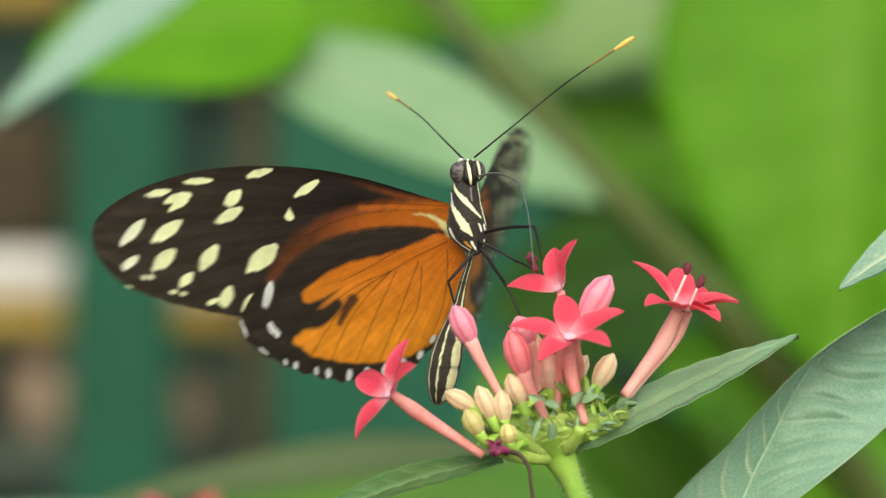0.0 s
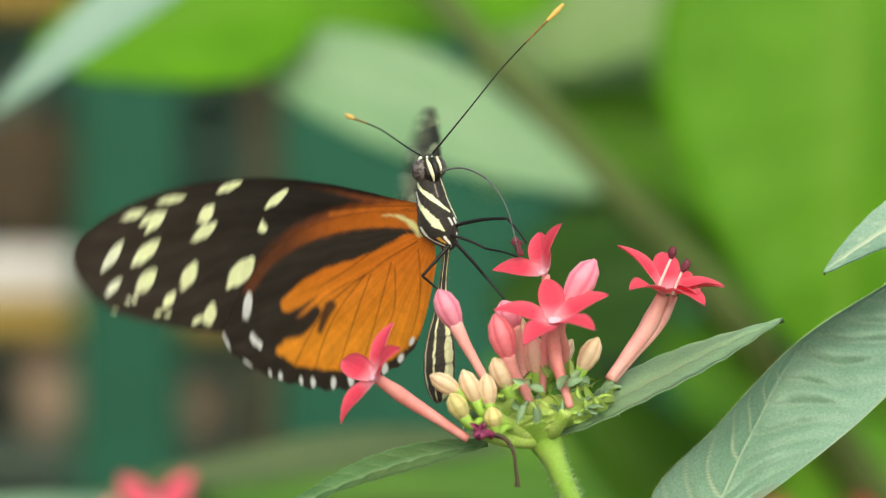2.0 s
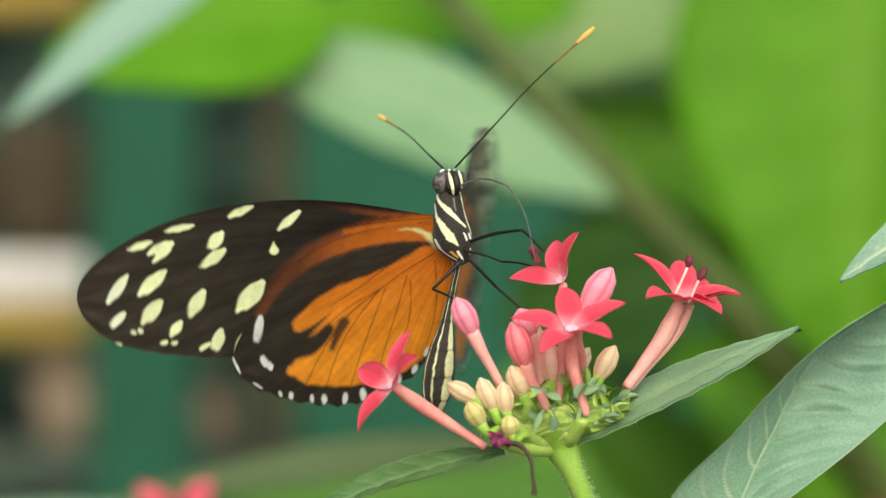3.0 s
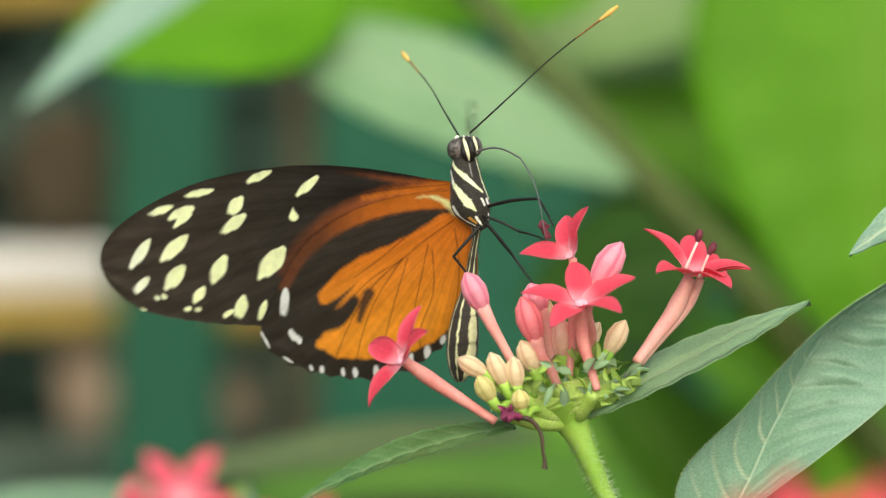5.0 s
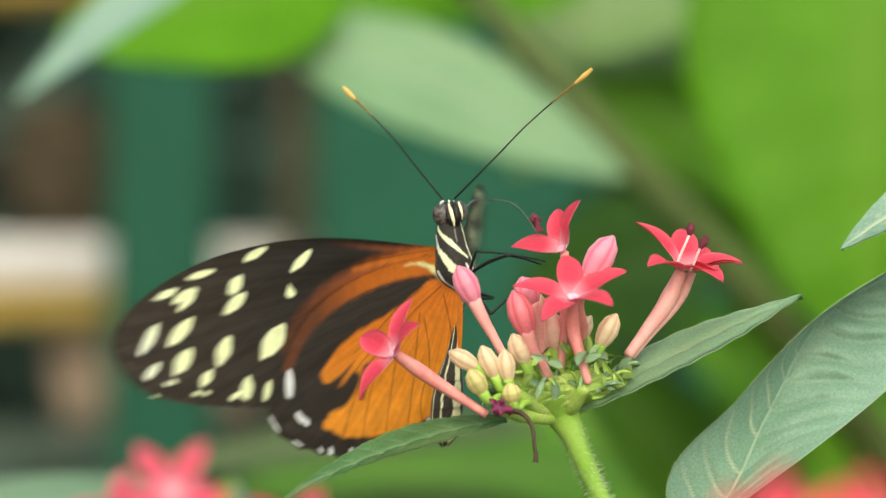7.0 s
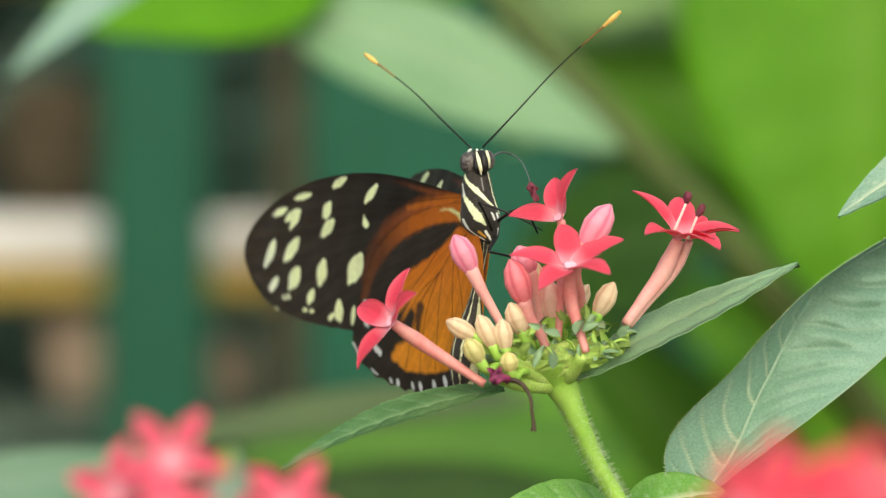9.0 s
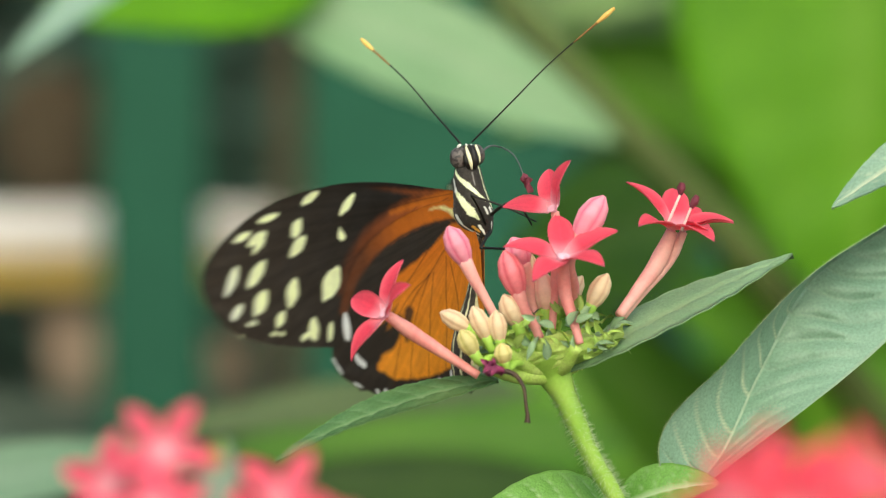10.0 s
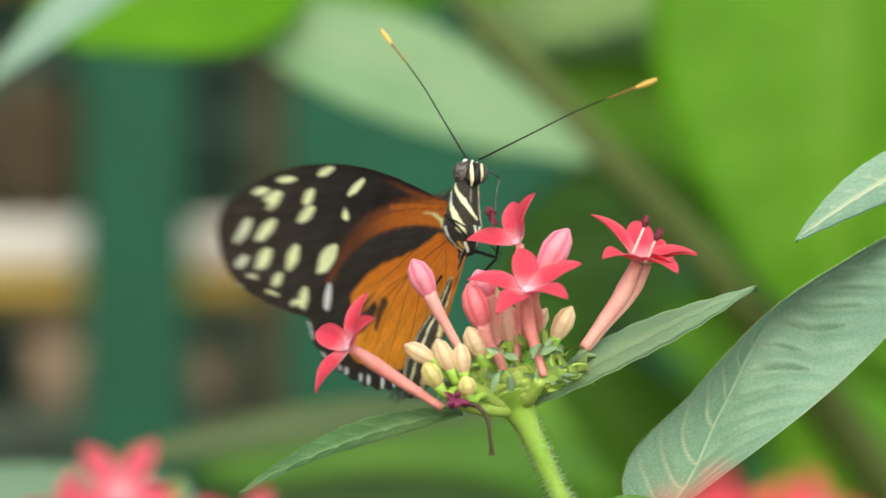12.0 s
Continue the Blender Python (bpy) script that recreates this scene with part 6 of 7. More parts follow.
    left_hind = [
    (0, pose(-0.00160, 0.00080, 0.00080, 1.0, -19.3, 53.2)),
    (0.1, pose(-0.00160, 0.00080, 0.00080, -4.0, -19.5, 80.9)),
    (0.2, pose(-0.00160, 0.00080, 0.00080, -11.7, -20.3, 95.2)),
    (0.3, pose(-0.00160, 0.00080, 0.00080, -19.6, -20.6, 108.2)),
    (0.4, pose(-0.00160, 0.00080, 0.00080, -19.2, -21.7, 111.5)),
    (0.5, pose(-0.00160, 0.00080, 0.00080, -11.3, -24.3, 96.4)),
    (0.6, pose(-0.00160, 0.00080, 0.00080, -8.6, -23.0, 72.4)),
    (0.7, pose(-0.00160, 0.00080, 0.00080, 7.7, -22.6, 47.9)),
    (0.8, pose(-0.00160, 0.00080, 0.00080, 11.2, -21.7, 24.4)),
    (0.9, pose(-0.00160, 0.00080, 0.00080, 12.8, -21.3, 23.5)),
    (1, pose(-0.00160, 0.00080, 0.00080, -0.5, -23.8, 49.0)),
    (1.1, pose(-0.00160, 0.00080, 0.00080, -7.1, -23.6, 79.3)),
    (1.2, pose(-0.00160, 0.00080, 0.00080, -11.6, -25.0, 92.3)),
    (1.3, pose(-0.00160, 0.00080, 0.00080, -16.2, -26.5, 102.8)),
    (1.4, pose(-0.00160, 0.00080, 0.00080, -17.9, -28.0, 108.6)),
    (1.5, pose(-0.00160, 0.00080, 0.00080, -13.5, -29.9, 95.0)),
    (1.6, pose(-0.00160, 0.00080, 0.00080, -2.5, -24.5, 66.0)),
    (1.7, pose(-0.00160, 0.00080, 0.00080, 4.1, -20.4, 46.5)),
    (1.8, pose(-0.00160, 0.00080, 0.00080, 13.8, -16.0, 29.3)),
    (1.9, pose(-0.00160, 0.00080, 0.00080, 16.1, -13.3, 25.9)),
    (2, pose(-0.00160, 0.00080, 0.00080, 7.4, -14.2, 45.8)),
    (2.1, pose(-0.00160, 0.00080, 0.00080, -2.4, -18.0, 65.8)),
    (2.2, pose(-0.00160, 0.00080, 0.00080, -7.8, -22.1, 89.9)),
    (2.3, pose(-0.00160, 0.00080, 0.00080, -9.9, -23.0, 93.2)),
    (2.4, pose(-0.00160, 0.00080, 0.00080, -5.0, -22.1, 81.4)),
    (2.5, pose(-0.00160, 0.00080, 0.00080, 4.9, -20.4, 59.2)),
    (2.6, pose(-0.00160, 0.00080, 0.00080, 9.0, -15.2, 31.6)),
    (2.7, pose(-0.00160, 0.00080, 0.00080, 9.8, -15.2, 28.4)),
    (2.8, pose(-0.00160, 0.00080, 0.00080, 10.7, -15.4, 25.4)),
    (2.9, pose(-0.00160, 0.00080, 0.00080, 4.3, -17.0, 37.1)),
    (3, pose(-0.00160, 0.00080, 0.00080, -3.0, -19.5, 64.5)),
    (3.1, pose(-0.00160, 0.00080, 0.00080, -9.0, -19.0, 81.1)),
    (3.2, pose(-0.00160, 0.00080, 0.00080, -15.2, -18.4, 94.1)),
    (3.3, pose(-0.00160, 0.00080, 0.00080, -17.8, -17.7, 104.0)),
    (3.4, pose(-0.00160, 0.00080, 0.00080, 10.0, -17.1, 42.1)),
    (3.5, pose(-0.00160, 0.00080, 0.00080, 10.2, -17.0, 40.4)),
    (3.6, pose(-0.00160, 0.00080, 0.00080, 11.7, -16.2, 32.2)),
    (3.7, pose(-0.00160, 0.00080, 0.00080, 11.5, -15.4, 26.2)),
    (4.2, pose(-0.00160, 0.00080, 0.00080, -17.8, -17.7, 104.0)),
    (4.7, pose(-0.00160, 0.00080, 0.00080, 11.5, -15.4, 26.2)),
    (5, pose(-0.00160, 0.00080, 0.00080, -1.8, -14.6, 55.0)),
    (5.3, pose(-0.00160, 0.00080, 0.00080, -6.6, -22.9, 106.1)),
    (5.4, pose(-0.00160, 0.00080, 0.00080, -11.0, -20.8, 102.7)),
    (5.5, pose(-0.00160, 0.00080, 0.00080, -3.5, -19.8, 83.1)),
    (5.6, pose(-0.00160, 0.00080, 0.00080, 4.2, -17.4, 42.8)),
    (5.7, pose(-0.00160, 0.00080, 0.00080, 6.2, -16.2, 31.9)),
    (5.8, pose(-0.00160, 0.00080, 0.00080, 8.2, -15.1, 24.5)),
    (5.9, pose(-0.00160, 0.00080, 0.00080, 8.1, -14.3, 22.4)),
    (6, pose(-0.00160, 0.00080, 0.00080, 2.4, -12.2, 42.4)),
    (6.1, pose(-0.00160, 0.00080, 0.00080, -1.8, -14.6, 55.0)),
    (6.2, pose(-0.00160, 0.00080, 0.00080, -3.5, -16.4, 87.1)),
    (6.3, pose(-0.00160, 0.00080, 0.00080, -6.5, -17.9, 93.9)),
    (6.4, pose(-0.00160, 0.00080, 0.00080, -9.6, -19.6, 104.1)),
    (6.5, pose(-0.00160, 0.00080, 0.00080, -9.4, -21.5, 103.2)),
    (6.53, pose(-0.00160, 0.00080, 0.00080, -9.4, -21.5, 103.2)),
    (6.567, pose(-0.00160, 0.00080, 0.00080, -4.5, -18.0, 57.0)),
    (6.6, pose(-0.00160, 0.00080, 0.00080, -1.0, -14.3, 11.6)),
    (6.7, pose(-0.00160, 0.00080, 0.00080, -1.9, -13.4, 82.2)),
    (6.8, pose(-0.00160, 0.00080, 0.00080, -16.3, -5.7, 35.0)),
    (6.9, pose(-0.00160, 0.00080, 0.00080, -9.8, -11.7, 91.9)),
    (7, pose(-0.00160, 0.00080, 0.00080, -7.6, -3.0, 42.6)),
    (7.1, pose(-0.00160, 0.00080, 0.00080, -1.4, -6.3, 31.3)),
    (7.2, pose(-0.00160, 0.00080, 0.00080, -2.2, -6.8, 29.7)),
    (7.5, pose(-0.00160, 0.00080, 0.00080, -3.9, -13.5, 86.0)),
    (7.9, pose(-0.00160, 0.00080, 0.00080, -5.1, -7.0, 11.3)),
    (8.4, pose(-0.00160, 0.00080, 0.00080, -10.8, -15.3, 82.1)),
    (8.65, pose(-0.00160, 0.00080, 0.00080, -8.1, -7.6, 33.7)),
    (8.8, pose(-0.00160, 0.00080, 0.00080, -6.3, -9.6, 23.4)),
    (8.9, pose(-0.00160, 0.00080, 0.00080, -2.1, -8.9, 16.8)),
    (9, pose(-0.00160, 0.00080, 0.00080, -5.1, -7.0, 11.3)),
    (9.1, pose(-0.00160, 0.00080, 0.00080, -4.6, -8.3, 24.4)),
    (9.2, pose(-0.00160, 0.00080, 0.00080, -6.3, -9.8, 48.1)),
    (9.3, pose(-0.00160, 0.00080, 0.00080, -6.6, -13.0, 80.1)),
    (9.4, pose(-0.00160, 0.00080, 0.00080, -7.8, -13.6, 80.5)),
    (9.5, pose(-0.00160, 0.00080, 0.00080, -3.9, -13.5, 86.0)),
    (9.6, pose(-0.00160, 0.00080, 0.00080, -4.0, -9.9, 48.3)),
    (9.7, pose(-0.00160, 0.00080, 0.00080, -1.2, -7.5, 29.7)),
    (9.8, pose(-0.00160, 0.00080, 0.00080, -2.4, -6.1, 15.7)),
    (9.9, pose(-0.00160, 0.00080, 0.00080, -1.1, -5.5, 9.3)),
    (10, pose(-0.00160, 0.00080, 0.00080, -8.5, -4.9, 21.0)),
    (10.1, pose(-0.00160, 0.00080, 0.00080, -8.1, -7.6, 33.7)),
    (10.2, pose(-0.00160, 0.00080, 0.00080, -7.2, -10.0, 50.3)),
    (10.3, pose(-0.00160, 0.00080, 0.00080, -8.0, -14.4, 80.6)),
    (10.4, pose(-0.00160, 0.00080, 0.00080, -10.8, -15.3, 82.1)),
    (10.5, pose(-0.00160, 0.00080, 0.00080, -5.8, -16.5, 89.1)),
    (10.6, pose(-0.00160, 0.00080, 0.00080, -4.0, -16.0, 89.4)),
    (10.7, pose(-0.00160, 0.00080, 0.00080, -1.4, -13.8, 81.9)),
    (10.8, pose(-0.00160, 0.00080, 0.00080, 4.7, -8.6, 32.3)),
    (10.9, pose(-0.00160, 0.00080, 0.00080, 5.0, -7.7, 22.3)),
    (11, pose(-0.00160, 0.00080, 0.00080, 3.6, -6.0, 7.9)),
    (11.1, pose(-0.00160, 0.00080, 0.00080, 0.8, -10.6, 15.0)),
    (11.2, pose(-0.00160, 0.00080, 0.00080, -1.3, -15.1, 47.9)),
    (11.3, pose(-0.00160, 0.00080, 0.00080, -2.4, -19.5, 67.5)),
    (11.4, pose(-0.00160, 0.00080, 0.00080, -5.2, -22.3, 78.1)),
    (11.467, pose(-0.00160, 0.00080, 0.00080, -2.8, -28.2, 22.1)),
    (11.5, pose(-0.00160, 0.00080, 0.00080, 4.4, -18.4, 9.2)),
    (11.533, pose(-0.00160, 0.00080, 0.00080, 11.5, -9.8, -1.6)),
    (11.6, pose(-0.00160, 0.00080, 0.00080, 8.6, -8.9, 15.7)),
    (11.7, pose(-0.00160, 0.00080, 0.00080, -2.1, -6.7, 36.3)),
    (11.8, pose(-0.00160, 0.00080, 0.00080, -8.9, -4.2, 82.8)),
    (11.9, pose(-0.00160, 0.00080, 0.00080, -4.0, -6.7, 39.3)),
    (12, pose(-0.00160, 0.00080, 0.00080, -4.4, -7.7, 13.2)),
]
    right_hind = [
    (0, pose(0.00160, 0.00080, 0.00080, 11.6, 12.7, -37.5)),
    (0.1, pose(0.00160, 0.00080, 0.00080, 6.5, 18.7, -55.0)),
    (0.2, pose(0.00160, 0.00080, 0.00080, 3.5, 19.0, -74.8)),
    (0.3, pose(0.00160, 0.00080, 0.00080, 2.9, 19.0, -86.2)),
    (0.4, pose(0.00160, 0.00080, 0.00080, 8.4, 18.9, -86.7)),
    (0.5, pose(0.00160, 0.00080, 0.00080, 9.2, 20.1, -72.5)),
    (0.6, pose(0.00160, 0.00080, 0.00080, 16.6, 18.8, -50.6)),
    (0.7, pose(0.00160, 0.00080, 0.00080, 19.4, 18.8, -29.8)),
    (0.8, pose(0.00160, 0.00080, 0.00080, 22.3, 18.6, -4.8)),
    (0.9, pose(0.00160, 0.00080, 0.00080, 19.7, 18.8, -5.5)),
    (1, pose(0.00160, 0.00080, 0.00080, 13.3, 19.4, -27.9)),
    (1.1, pose(0.00160, 0.00080, 0.00080, 18.8, 20.0, -44.2)),
    (1.2, pose(0.00160, 0.00080, 0.00080, 16.0, 20.8, -57.2)),
    (1.3, pose(0.00160, 0.00080, 0.00080, 10.1, 21.4, -71.1)),
    (1.4, pose(0.00160, 0.00080, 0.00080, 8.3, 21.4, -81.2)),
    (1.5, pose(0.00160, 0.00080, 0.00080, 13.6, 23.5, -68.9)),
    (1.6, pose(0.00160, 0.00080, 0.00080, 20.8, 23.5, -33.6)),
    (1.7, pose(0.00160, 0.00080, 0.00080, 24.4, 22.9, -18.4)),
    (1.8, pose(0.00160, 0.00080, 0.00080, 24.2, 22.2, -5.3)),
    (1.9, pose(0.00160, 0.00080, 0.00080, 24.0, 21.6, -3.4)),
    (2, pose(0.00160, 0.00080, 0.00080, 17.1, 22.3, -22.3)),
    (2.1, pose(0.00160, 0.00080, 0.00080, 15.1, 21.5, -35.7)),
    (2.2, pose(0.00160, 0.00080, 0.00080, 11.4, 20.0, -54.4)),
    (2.3, pose(0.00160, 0.00080, 0.00080, 8.2, 18.5, -62.5)),
    (2.4, pose(0.00160, 0.00080, 0.00080, 10.2, 18.3, -52.3)),
    (2.5, pose(0.00160, 0.00080, 0.00080, 15.9, 17.9, -33.8)),
    (2.6, pose(0.00160, 0.00080, 0.00080, 17.8, 15.3, -6.4)),
    (2.7, pose(0.00160, 0.00080, 0.00080, 17.2, 13.1, -3.0)),
    (2.8, pose(0.00160, 0.00080, 0.00080, 19.0, 10.8, -0.9)),
    (2.9, pose(0.00160, 0.00080, 0.00080, 11.9, 9.1, -8.9)),
    (3, pose(0.00160, 0.00080, 0.00080, 13.3, 7.0, -35.2)),
    (3.1, pose(0.00160, 0.00080, 0.00080, 12.6, 5.3, -46.7)),
    (3.2, pose(0.00160, 0.00080, 0.00080, 9.8, 3.5, -57.8)),
    (3.3, pose(0.00160, 0.00080, 0.00080, 9.1, 1.8, -69.3)),
    (3.4, pose(0.00160, 0.00080, 0.00080, 23.9, 0.4, -21.6)),
    (3.5, pose(0.00160, 0.00080, 0.00080, 21.4, -6.5, -12.4)),
    (3.6, pose(0.00160, 0.00080, 0.00080, 17.1, 1.0, -4.6)),
    (3.7, pose(0.00160, 0.00080, 0.00080, 17.2, 3.2, -2.6)),
    (4.2, pose(0.00160, 0.00080, 0.00080, 9.1, 1.8, -69.3)),
    (4.7, pose(0.00160, 0.00080, 0.00080, 17.2, 3.2, -2.6)),
    (5, pose(0.00160, 0.00080, 0.00080, 12.6, 5.7, -29.1)),
    (5.3, pose(0.00160, 0.00080, 0.00080, -1.5, 17.0, -74.2)),
    (5.4, pose(0.00160, 0.00080, 0.00080, -0.8, 14.2, -67.8)),
    (5.5, pose(0.00160, 0.00080, 0.00080, 7.3, 5.0, -51.4)),
    (5.6, pose(0.00160, 0.00080, 0.00080, 15.2, 9.5, -22.3)),
    (5.7, pose(0.00160, 0.00080, 0.00080, 15.6, 7.8, -9.2)),
    (5.8, pose(0.00160, 0.00080, 0.00080, 15.8, 6.2, -0.5)),
    (5.9, pose(0.00160, 0.00080, 0.00080, 9.9, 4.7, 3.2)),
    (6, pose(0.00160, 0.00080, 0.00080, 9.0, -5.5, -15.8)),
    (6.1, pose(0.00160, 0.00080, 0.00080, 12.6, 5.7, -29.1)),
    (6.2, pose(0.00160, 0.00080, 0.00080, 6.5, 8.2, -51.2)),
    (6.3, pose(0.00160, 0.00080, 0.00080, 2.4, 10.6, -58.8)),
    (6.4, pose(0.00160, 0.00080, 0.00080, -0.3, 12.8, -70.5)),
    (6.5, pose(0.00160, 0.00080, 0.00080, 1.8, 15.3, -70.1)),
    (6.53, pose(0.00160, 0.00080, 0.00080, 1.8, 15.3, -70.1)),
    (6.6, pose(0.00160, 0.00080, 0.00080, 12.3, 14.3, -23.6)),
    (6.7, pose(0.00160, 0.00080, 0.00080, 5.9, 12.8, -59.4)),
    (6.8, pose(0.00160, 0.00080, 0.00080, 7.5, 11.5, -25.1)),
    (6.9, pose(0.00160, 0.00080, 0.00080, 0.1, 15.9, -56.0)),
    (7, pose(0.00160, 0.00080, 0.00080, 6.7, 16.1, -32.6)),
    (7.1, pose(0.00160, 0.00080, 0.00080, 6.3, 14.6, -29.3)),
    (7.2, pose(0.00160, 0.00080, 0.00080, 5.7, 13.1, -27.0)),
    (7.5, pose(0.00160, 0.00080, 0.00080, -5.9, 1.6, -82.7)),
    (7.9, pose(0.00160, 0.00080, 0.00080, -2.7, 7.0, -11.3)),
    (8.4, pose(0.00160, 0.00080, 0.00080, -5.9, 8.1, -84.3)),
    (8.65, pose(0.00160, 0.00080, 0.00080, -1.6, 7.0, -32.0)),
    (8.8, pose(0.00160, 0.00080, 0.00080, 1.9, 6.5, -23.2)),
    (8.9, pose(0.00160, 0.00080, 0.00080, -0.6, 7.0, -16.0)),
    (9, pose(0.00160, 0.00080, 0.00080, -2.7, 7.0, -11.3)),
    (9.1, pose(0.00160, 0.00080, 0.00080, -0.6, 6.5, -27.0)),
    (9.2, pose(0.00160, 0.00080, 0.00080, -1.1, 5.4, -51.6)),
    (9.3, pose(0.00160, 0.00080, 0.00080, -7.7, 4.6, -72.9)),
    (9.4, pose(0.00160, 0.00080, 0.00080, -8.9, 4.3, -78.2)),
    (9.5, pose(0.00160, 0.00080, 0.00080, -5.9, 1.6, -82.7)),
    (9.6, pose(0.00160, 0.00080, 0.00080, -2.1, 6.3, -58.5)),
    (9.7, pose(0.00160, 0.00080, 0.00080, -0.6, 6.5, -31.0)),
    (9.8, pose(0.00160, 0.00080, 0.00080, -2.5, 6.1, -14.5)),
    (9.9, pose(0.00160, 0.00080, 0.00080, -3.1, 6.0, -14.0)),
    (10, pose(0.00160, 0.00080, 0.00080, -8.6, 5.0, -22.0)),
    (10.1, pose(0.00160, 0.00080, 0.00080, -3.6, 7.0, -33.0)),
    (10.2, pose(0.00160, 0.00080, 0.00080, -3.3, 8.9, -56.6)),
    (10.3, pose(0.00160, 0.00080, 0.00080, -5.9, 8.7, -70.6)),
    (10.4, pose(0.00160, 0.00080, 0.00080, -5.9, 8.1, -84.3)),
    (10.5, pose(0.00160, 0.00080, 0.00080, -7.4, 5.6, -90.9)),
    (10.6, pose(0.00160, 0.00080, 0.00080, -5.4, 10.6, -92.1)),
    (10.7, pose(0.00160, 0.00080, 0.00080, -1.8, 14.4, -80.2)),
    (10.8, pose(0.00160, 0.00080, 0.00080, 6.4, 14.0, -45.0)),
    (10.9, pose(0.00160, 0.00080, 0.00080, 3.4, 10.0, -22.0)),
    (11, pose(0.00160, 0.00080, 0.00080, 3.0, 6.0, -11.5)),
    (11.1, pose(0.00160, 0.00080, 0.00080, -2.6, 10.0, -23.0)),
    (11.2, pose(0.00160, 0.00080, 0.00080, -1.8, 23.1, -53.9)),
    (11.3, pose(0.00160, 0.00080, 0.00080, -1.1, 23.1, -66.6)),
    (11.4, pose(0.00160, 0.00080, 0.00080, -5.9, 20.1, -84.8)),
    (11.467, pose(0.00160, 0.00080, 0.00080, 12.2, 17.1, -7.1)),
    (11.5, pose(0.00160, 0.00080, 0.00080, 14.4, 15.4, -11.2)),
    (11.533, pose(0.00160, 0.00080, 0.00080, 16.0, 15.9, -16.1)),
    (11.6, pose(0.00160, 0.00080, 0.00080, 13.4, 17.4, -10.6)),
    (11.7, pose(0.00160, 0.00080, 0.00080, 11.4, 19.2, -23.9)),
    (11.8, pose(0.00160, 0.00080, 0.00080, 5.3, 17.9, -62.4)),
    (11.9, pose(0.00160, 0.00080, 0.00080, 9.2, 15.3, -51.3)),
    (12, pose(0.00160, 0.00080, 0.00080, -9.6, 8.0, -18.0)),
]
    walk(PARTS["foreL"], left_wing)
    walk(PARTS["hindL"], left_hind)
    walk(PARTS["foreR"], right_wing)
    walk(PARTS["hindR"], right_hind)
    walk(PARTS["AL"], [
    (0, pose(-0.00089, -0.00064, 0.00668, 58.4, 47.4, 150.0)),
    (0.5, pose(-0.00089, -0.00064, 0.00668, 61.4, 49.5, 150.0)),
    (1, pose(-0.00089, -0.00064, 0.00668, 62.3, 55.7, 150.0)),
    (1.5, pose(-0.00089, -0.00064, 0.00668, 64.7, 56.9, 150.0)),
    (2, pose(-0.00089, -0.00064, 0.00668, 62.4, 50.2, 150.0)),
    (2.5, pose(-0.00089, -0.00064, 0.00668, 64.4, 51.0, 150.0)),
    (3, pose(-0.00089, -0.00064, 0.00668, 62.8, 46.3, 150.0)),
    (3.5, pose(-0.00089, -0.00064, 0.00668, 63.5, 55.9, 150.0)),
    (5.3, pose(-0.00089, -0.00064, 0.00668, 56.5, 25.7, 150.0)),
    (5.5, pose(-0.00089, -0.00064, 0.00668, 56.9, 29.8, 150.0)),
    (6, pose(-0.00089, -0.00064, 0.00668, 58.7, 29.6, 150.0)),
    (6.5, pose(-0.00089, -0.00064, 0.00668, 53.6, 24.9, 150.0)),
    (6.8, pose(-0.00089, -0.00064, 0.00668, 41.7, 39.7, 150.0)),
    (7, pose(-0.00089, -0.00064, 0.00668, 37.9, 36.0, 150.0)),
    (9, pose(-0.00089, -0.00064, 0.00668, 41.9, 44.5, 150.0)),
    (9.5, pose(-0.00089, -0.00064, 0.00668, 41.0, 36.8, 150.0)),
    (10, pose(-0.00089, -0.00064, 0.00668, 41.0, 36.9, 150.0)),
    (10.5, pose(-0.00089, -0.00064, 0.00668, 41.0, 36.0, 150.0)),
    (11, pose(-0.00089, -0.00064, 0.00668, 42.8, 37.9, 150.0)),
    (11.5, pose(-0.00089, -0.00064, 0.00668, 50.3, 55.9, 150.0)),
    (12, pose(-0.00089, -0.00064, 0.00668, 36.1, 41.3, 150.0)),
])
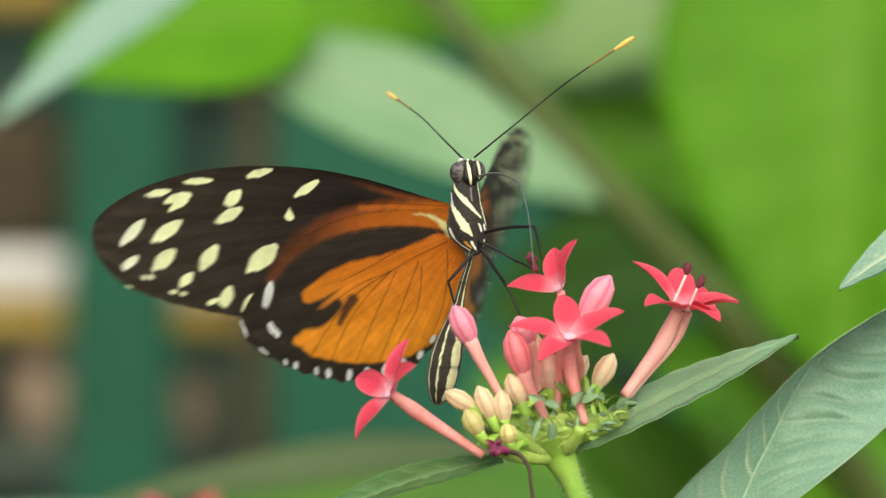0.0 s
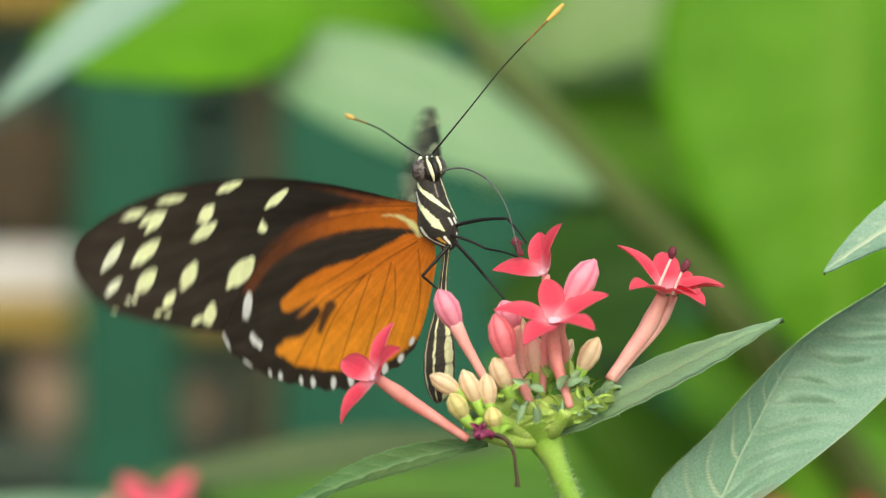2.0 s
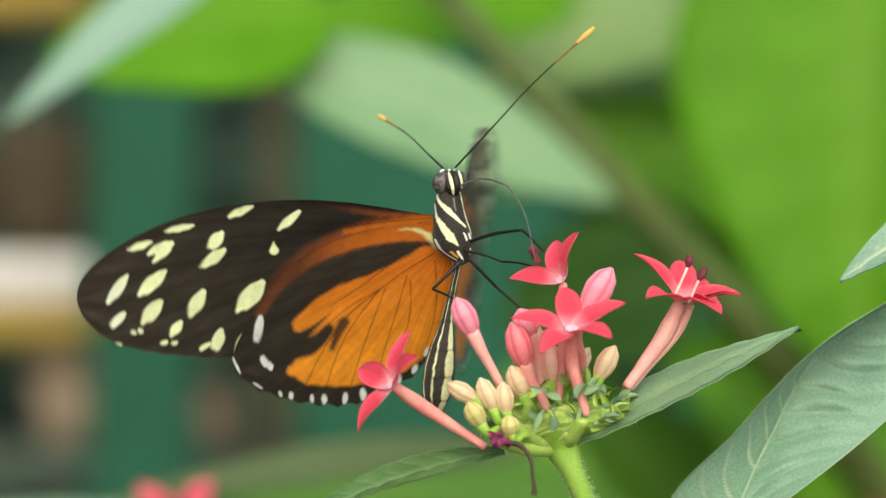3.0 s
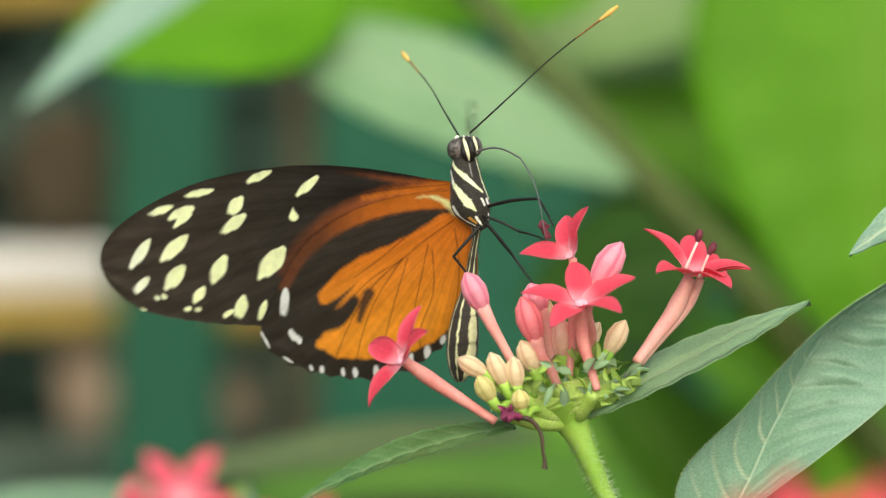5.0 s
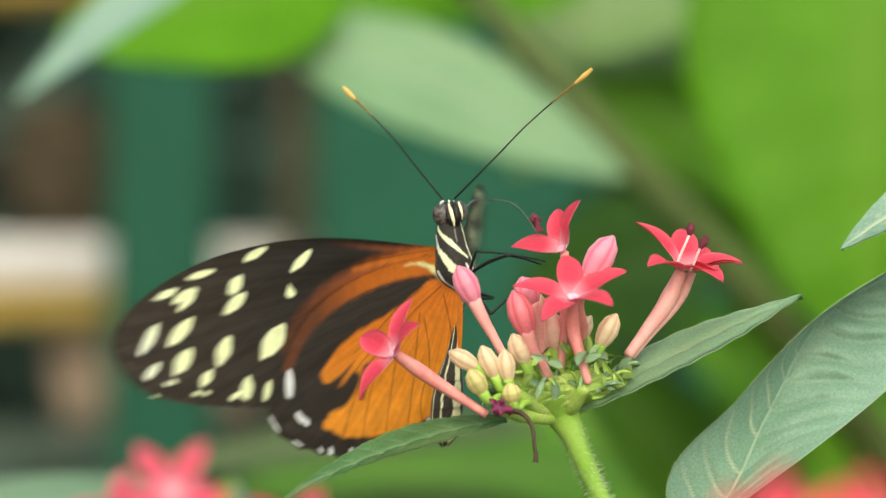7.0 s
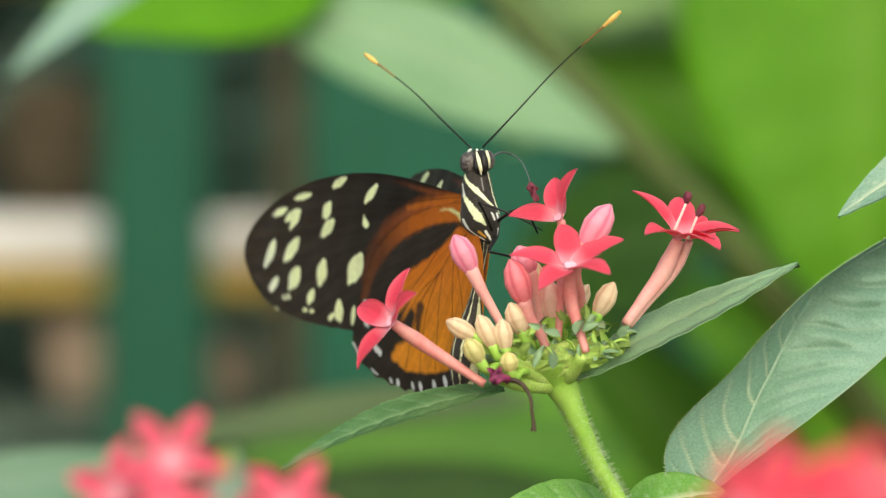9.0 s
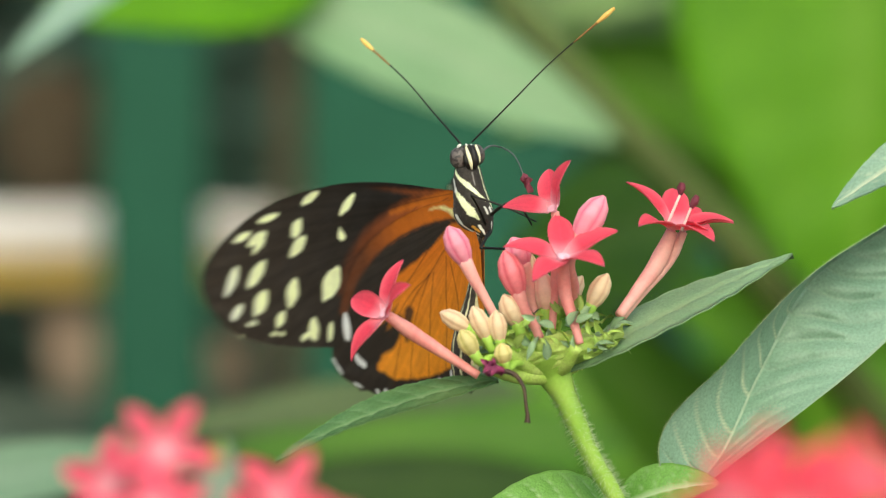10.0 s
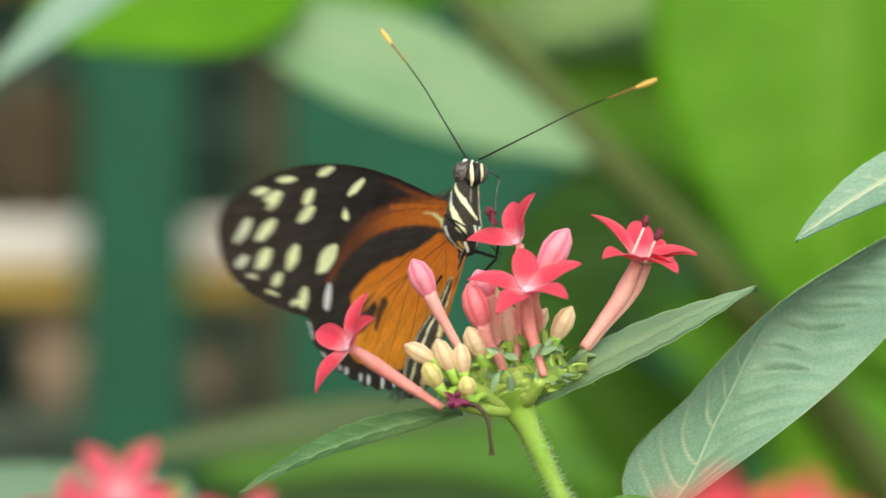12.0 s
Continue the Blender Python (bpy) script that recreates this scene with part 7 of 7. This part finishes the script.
    walk(PARTS["AR"], [
    (0, pose(0.00034, -0.00135, 0.00682, -6.4, -52.8, 150.0)),
    (0.5, pose(0.00034, -0.00135, 0.00682, -5.3, -52.6, 150.0)),
    (1, pose(0.00034, -0.00135, 0.00682, -7.9, -50.4, 150.0)),
    (1.5, pose(0.00034, -0.00135, 0.00682, -4.7, -51.8, 150.0)),
    (2, pose(0.00034, -0.00135, 0.00682, -9.6, -51.0, 150.0)),
    (2.5, pose(0.00034, -0.00135, 0.00682, -6.7, -52.0, 150.0)),
    (3, pose(0.00034, -0.00135, 0.00682, -11.8, -48.3, 150.0)),
    (3.5, pose(0.00034, -0.00135, 0.00682, -10.4, -48.1, 150.0)),
    (5.3, pose(0.00034, -0.00135, 0.00682, -16.4, -56.4, 150.0)),
    (5.5, pose(0.00034, -0.00135, 0.00682, -18.1, -52.6, 150.0)),
    (6, pose(0.00034, -0.00135, 0.00682, -13.3, -53.9, 150.0)),
    (6.5, pose(0.00034, -0.00135, 0.00682, -15.1, -57.4, 150.0)),
    (6.8, pose(0.00034, -0.00135, 0.00682, -18.9, -46.0, 150.0)),
    (7, pose(0.00034, -0.00135, 0.00682, -21.2, -52.7, 150.0)),
    (9, pose(0.00034, -0.00135, 0.00682, -17.6, -49.0, 150.0)),
    (9.5, pose(0.00034, -0.00135, 0.00682, -16.3, -54.2, 150.0)),
    (10, pose(0.00034, -0.00135, 0.00682, -14.7, -53.4, 150.0)),
    (10.5, pose(0.00034, -0.00135, 0.00682, -13.1, -55.8, 150.0)),
    (11, pose(0.00034, -0.00135, 0.00682, -10.3, -57.6, 150.0)),
    (11.5, pose(0.00034, -0.00135, 0.00682, -24.8, -48.9, 150.0)),
    (12, pose(0.00034, -0.00135, 0.00682, -13.3, -58.1, 150.0)),
])
    # each limb holds its own spot on the flowers, before and after the hop at 6.6 s: hip, foot and bend of the knee
    holds = {
        "A": ((0.00154, -0.00193, -0.0026), ((0.0122, -0.003, 0.9988), (0.68, -0.68, 0.26)), ((0.0117, 0.002, 0.9932), (0.25, -0.93, 0.26))),
        "B": ((0.00045, -0.00222, -0.0037), ((0.0123, -0.003, 0.9965), (0.72, 0.6, -0.34)), ((0.0123, 0.002, 0.9936), (-0.59, -0.49, 0.64))),
        "C": ((0.00115, -0.00182, -0.0047), ((0.0100, 0.006, 0.9912), (0.59, 0.49, -0.64)), ((0.0090, 0.006, 0.9901), (0.38, -0.66, -0.64))),
        "D": ((0.00044, -0.00164, -0.0049), ((0.0016, 0.002, 0.9926), (-0.13, 0.75, 0.64)), ((0.0033, 0.006, 0.9886), (0.16, 0.93, 0.34))),
        "P": ((0.00005, -0.00211, 0.0043), ((0.0111, -0.008, 0.9976), (0.09, 0.49, 0.87)), ((0.0114, 0.002, 0.9969), (0.16, 0.93, 0.34))),
    }
    before, after = (next(m for t, m in fly_rows if t == at) for at in (6.5, 6.7))
    hop = [(6.5 + 0.2 * f, before.lerp(after, f)) for f in (1 / 3, 2 / 3)]
    for key, (hip, early, late) in holds.items():
        l1, l2 = LEG_KINDS[key][2:4]
        upper, lower = [], []
        for t, m in sorted(fly_rows + hop, key=lambda row: row[0]):
            f = min(1.0, max(0.0, (t - 6.5) / 0.2))
            b, bend = (Vector(p).lerp(Vector(q), f) for p, q in zip(early, late))
            a = m @ Vector(hip)
            way = (b - a).normalized()
            reach = min((b - a).length, 0.998 * (l1 + l2))
            along = (l1 * l1 - l2 * l2 + reach * reach) / (2 * reach)
            out = (bend - way * bend.dot(way)).normalized()
            knee = a + way * along + out * math.sqrt(max(0.0, l1 * l1 - along * along))
            for rows, at, to in ((upper, a, knee), (lower, knee, b)):
                rows.append((t, m.inverted() @ Matrix.Translation(at) @ frame_of(to - at, (0, -1, 0.2) if key in "CD" else (0, 0, 1))))
        walk(PARTS[key + "1"], upper)
        walk(PARTS[key + "2"], lower)


motions()
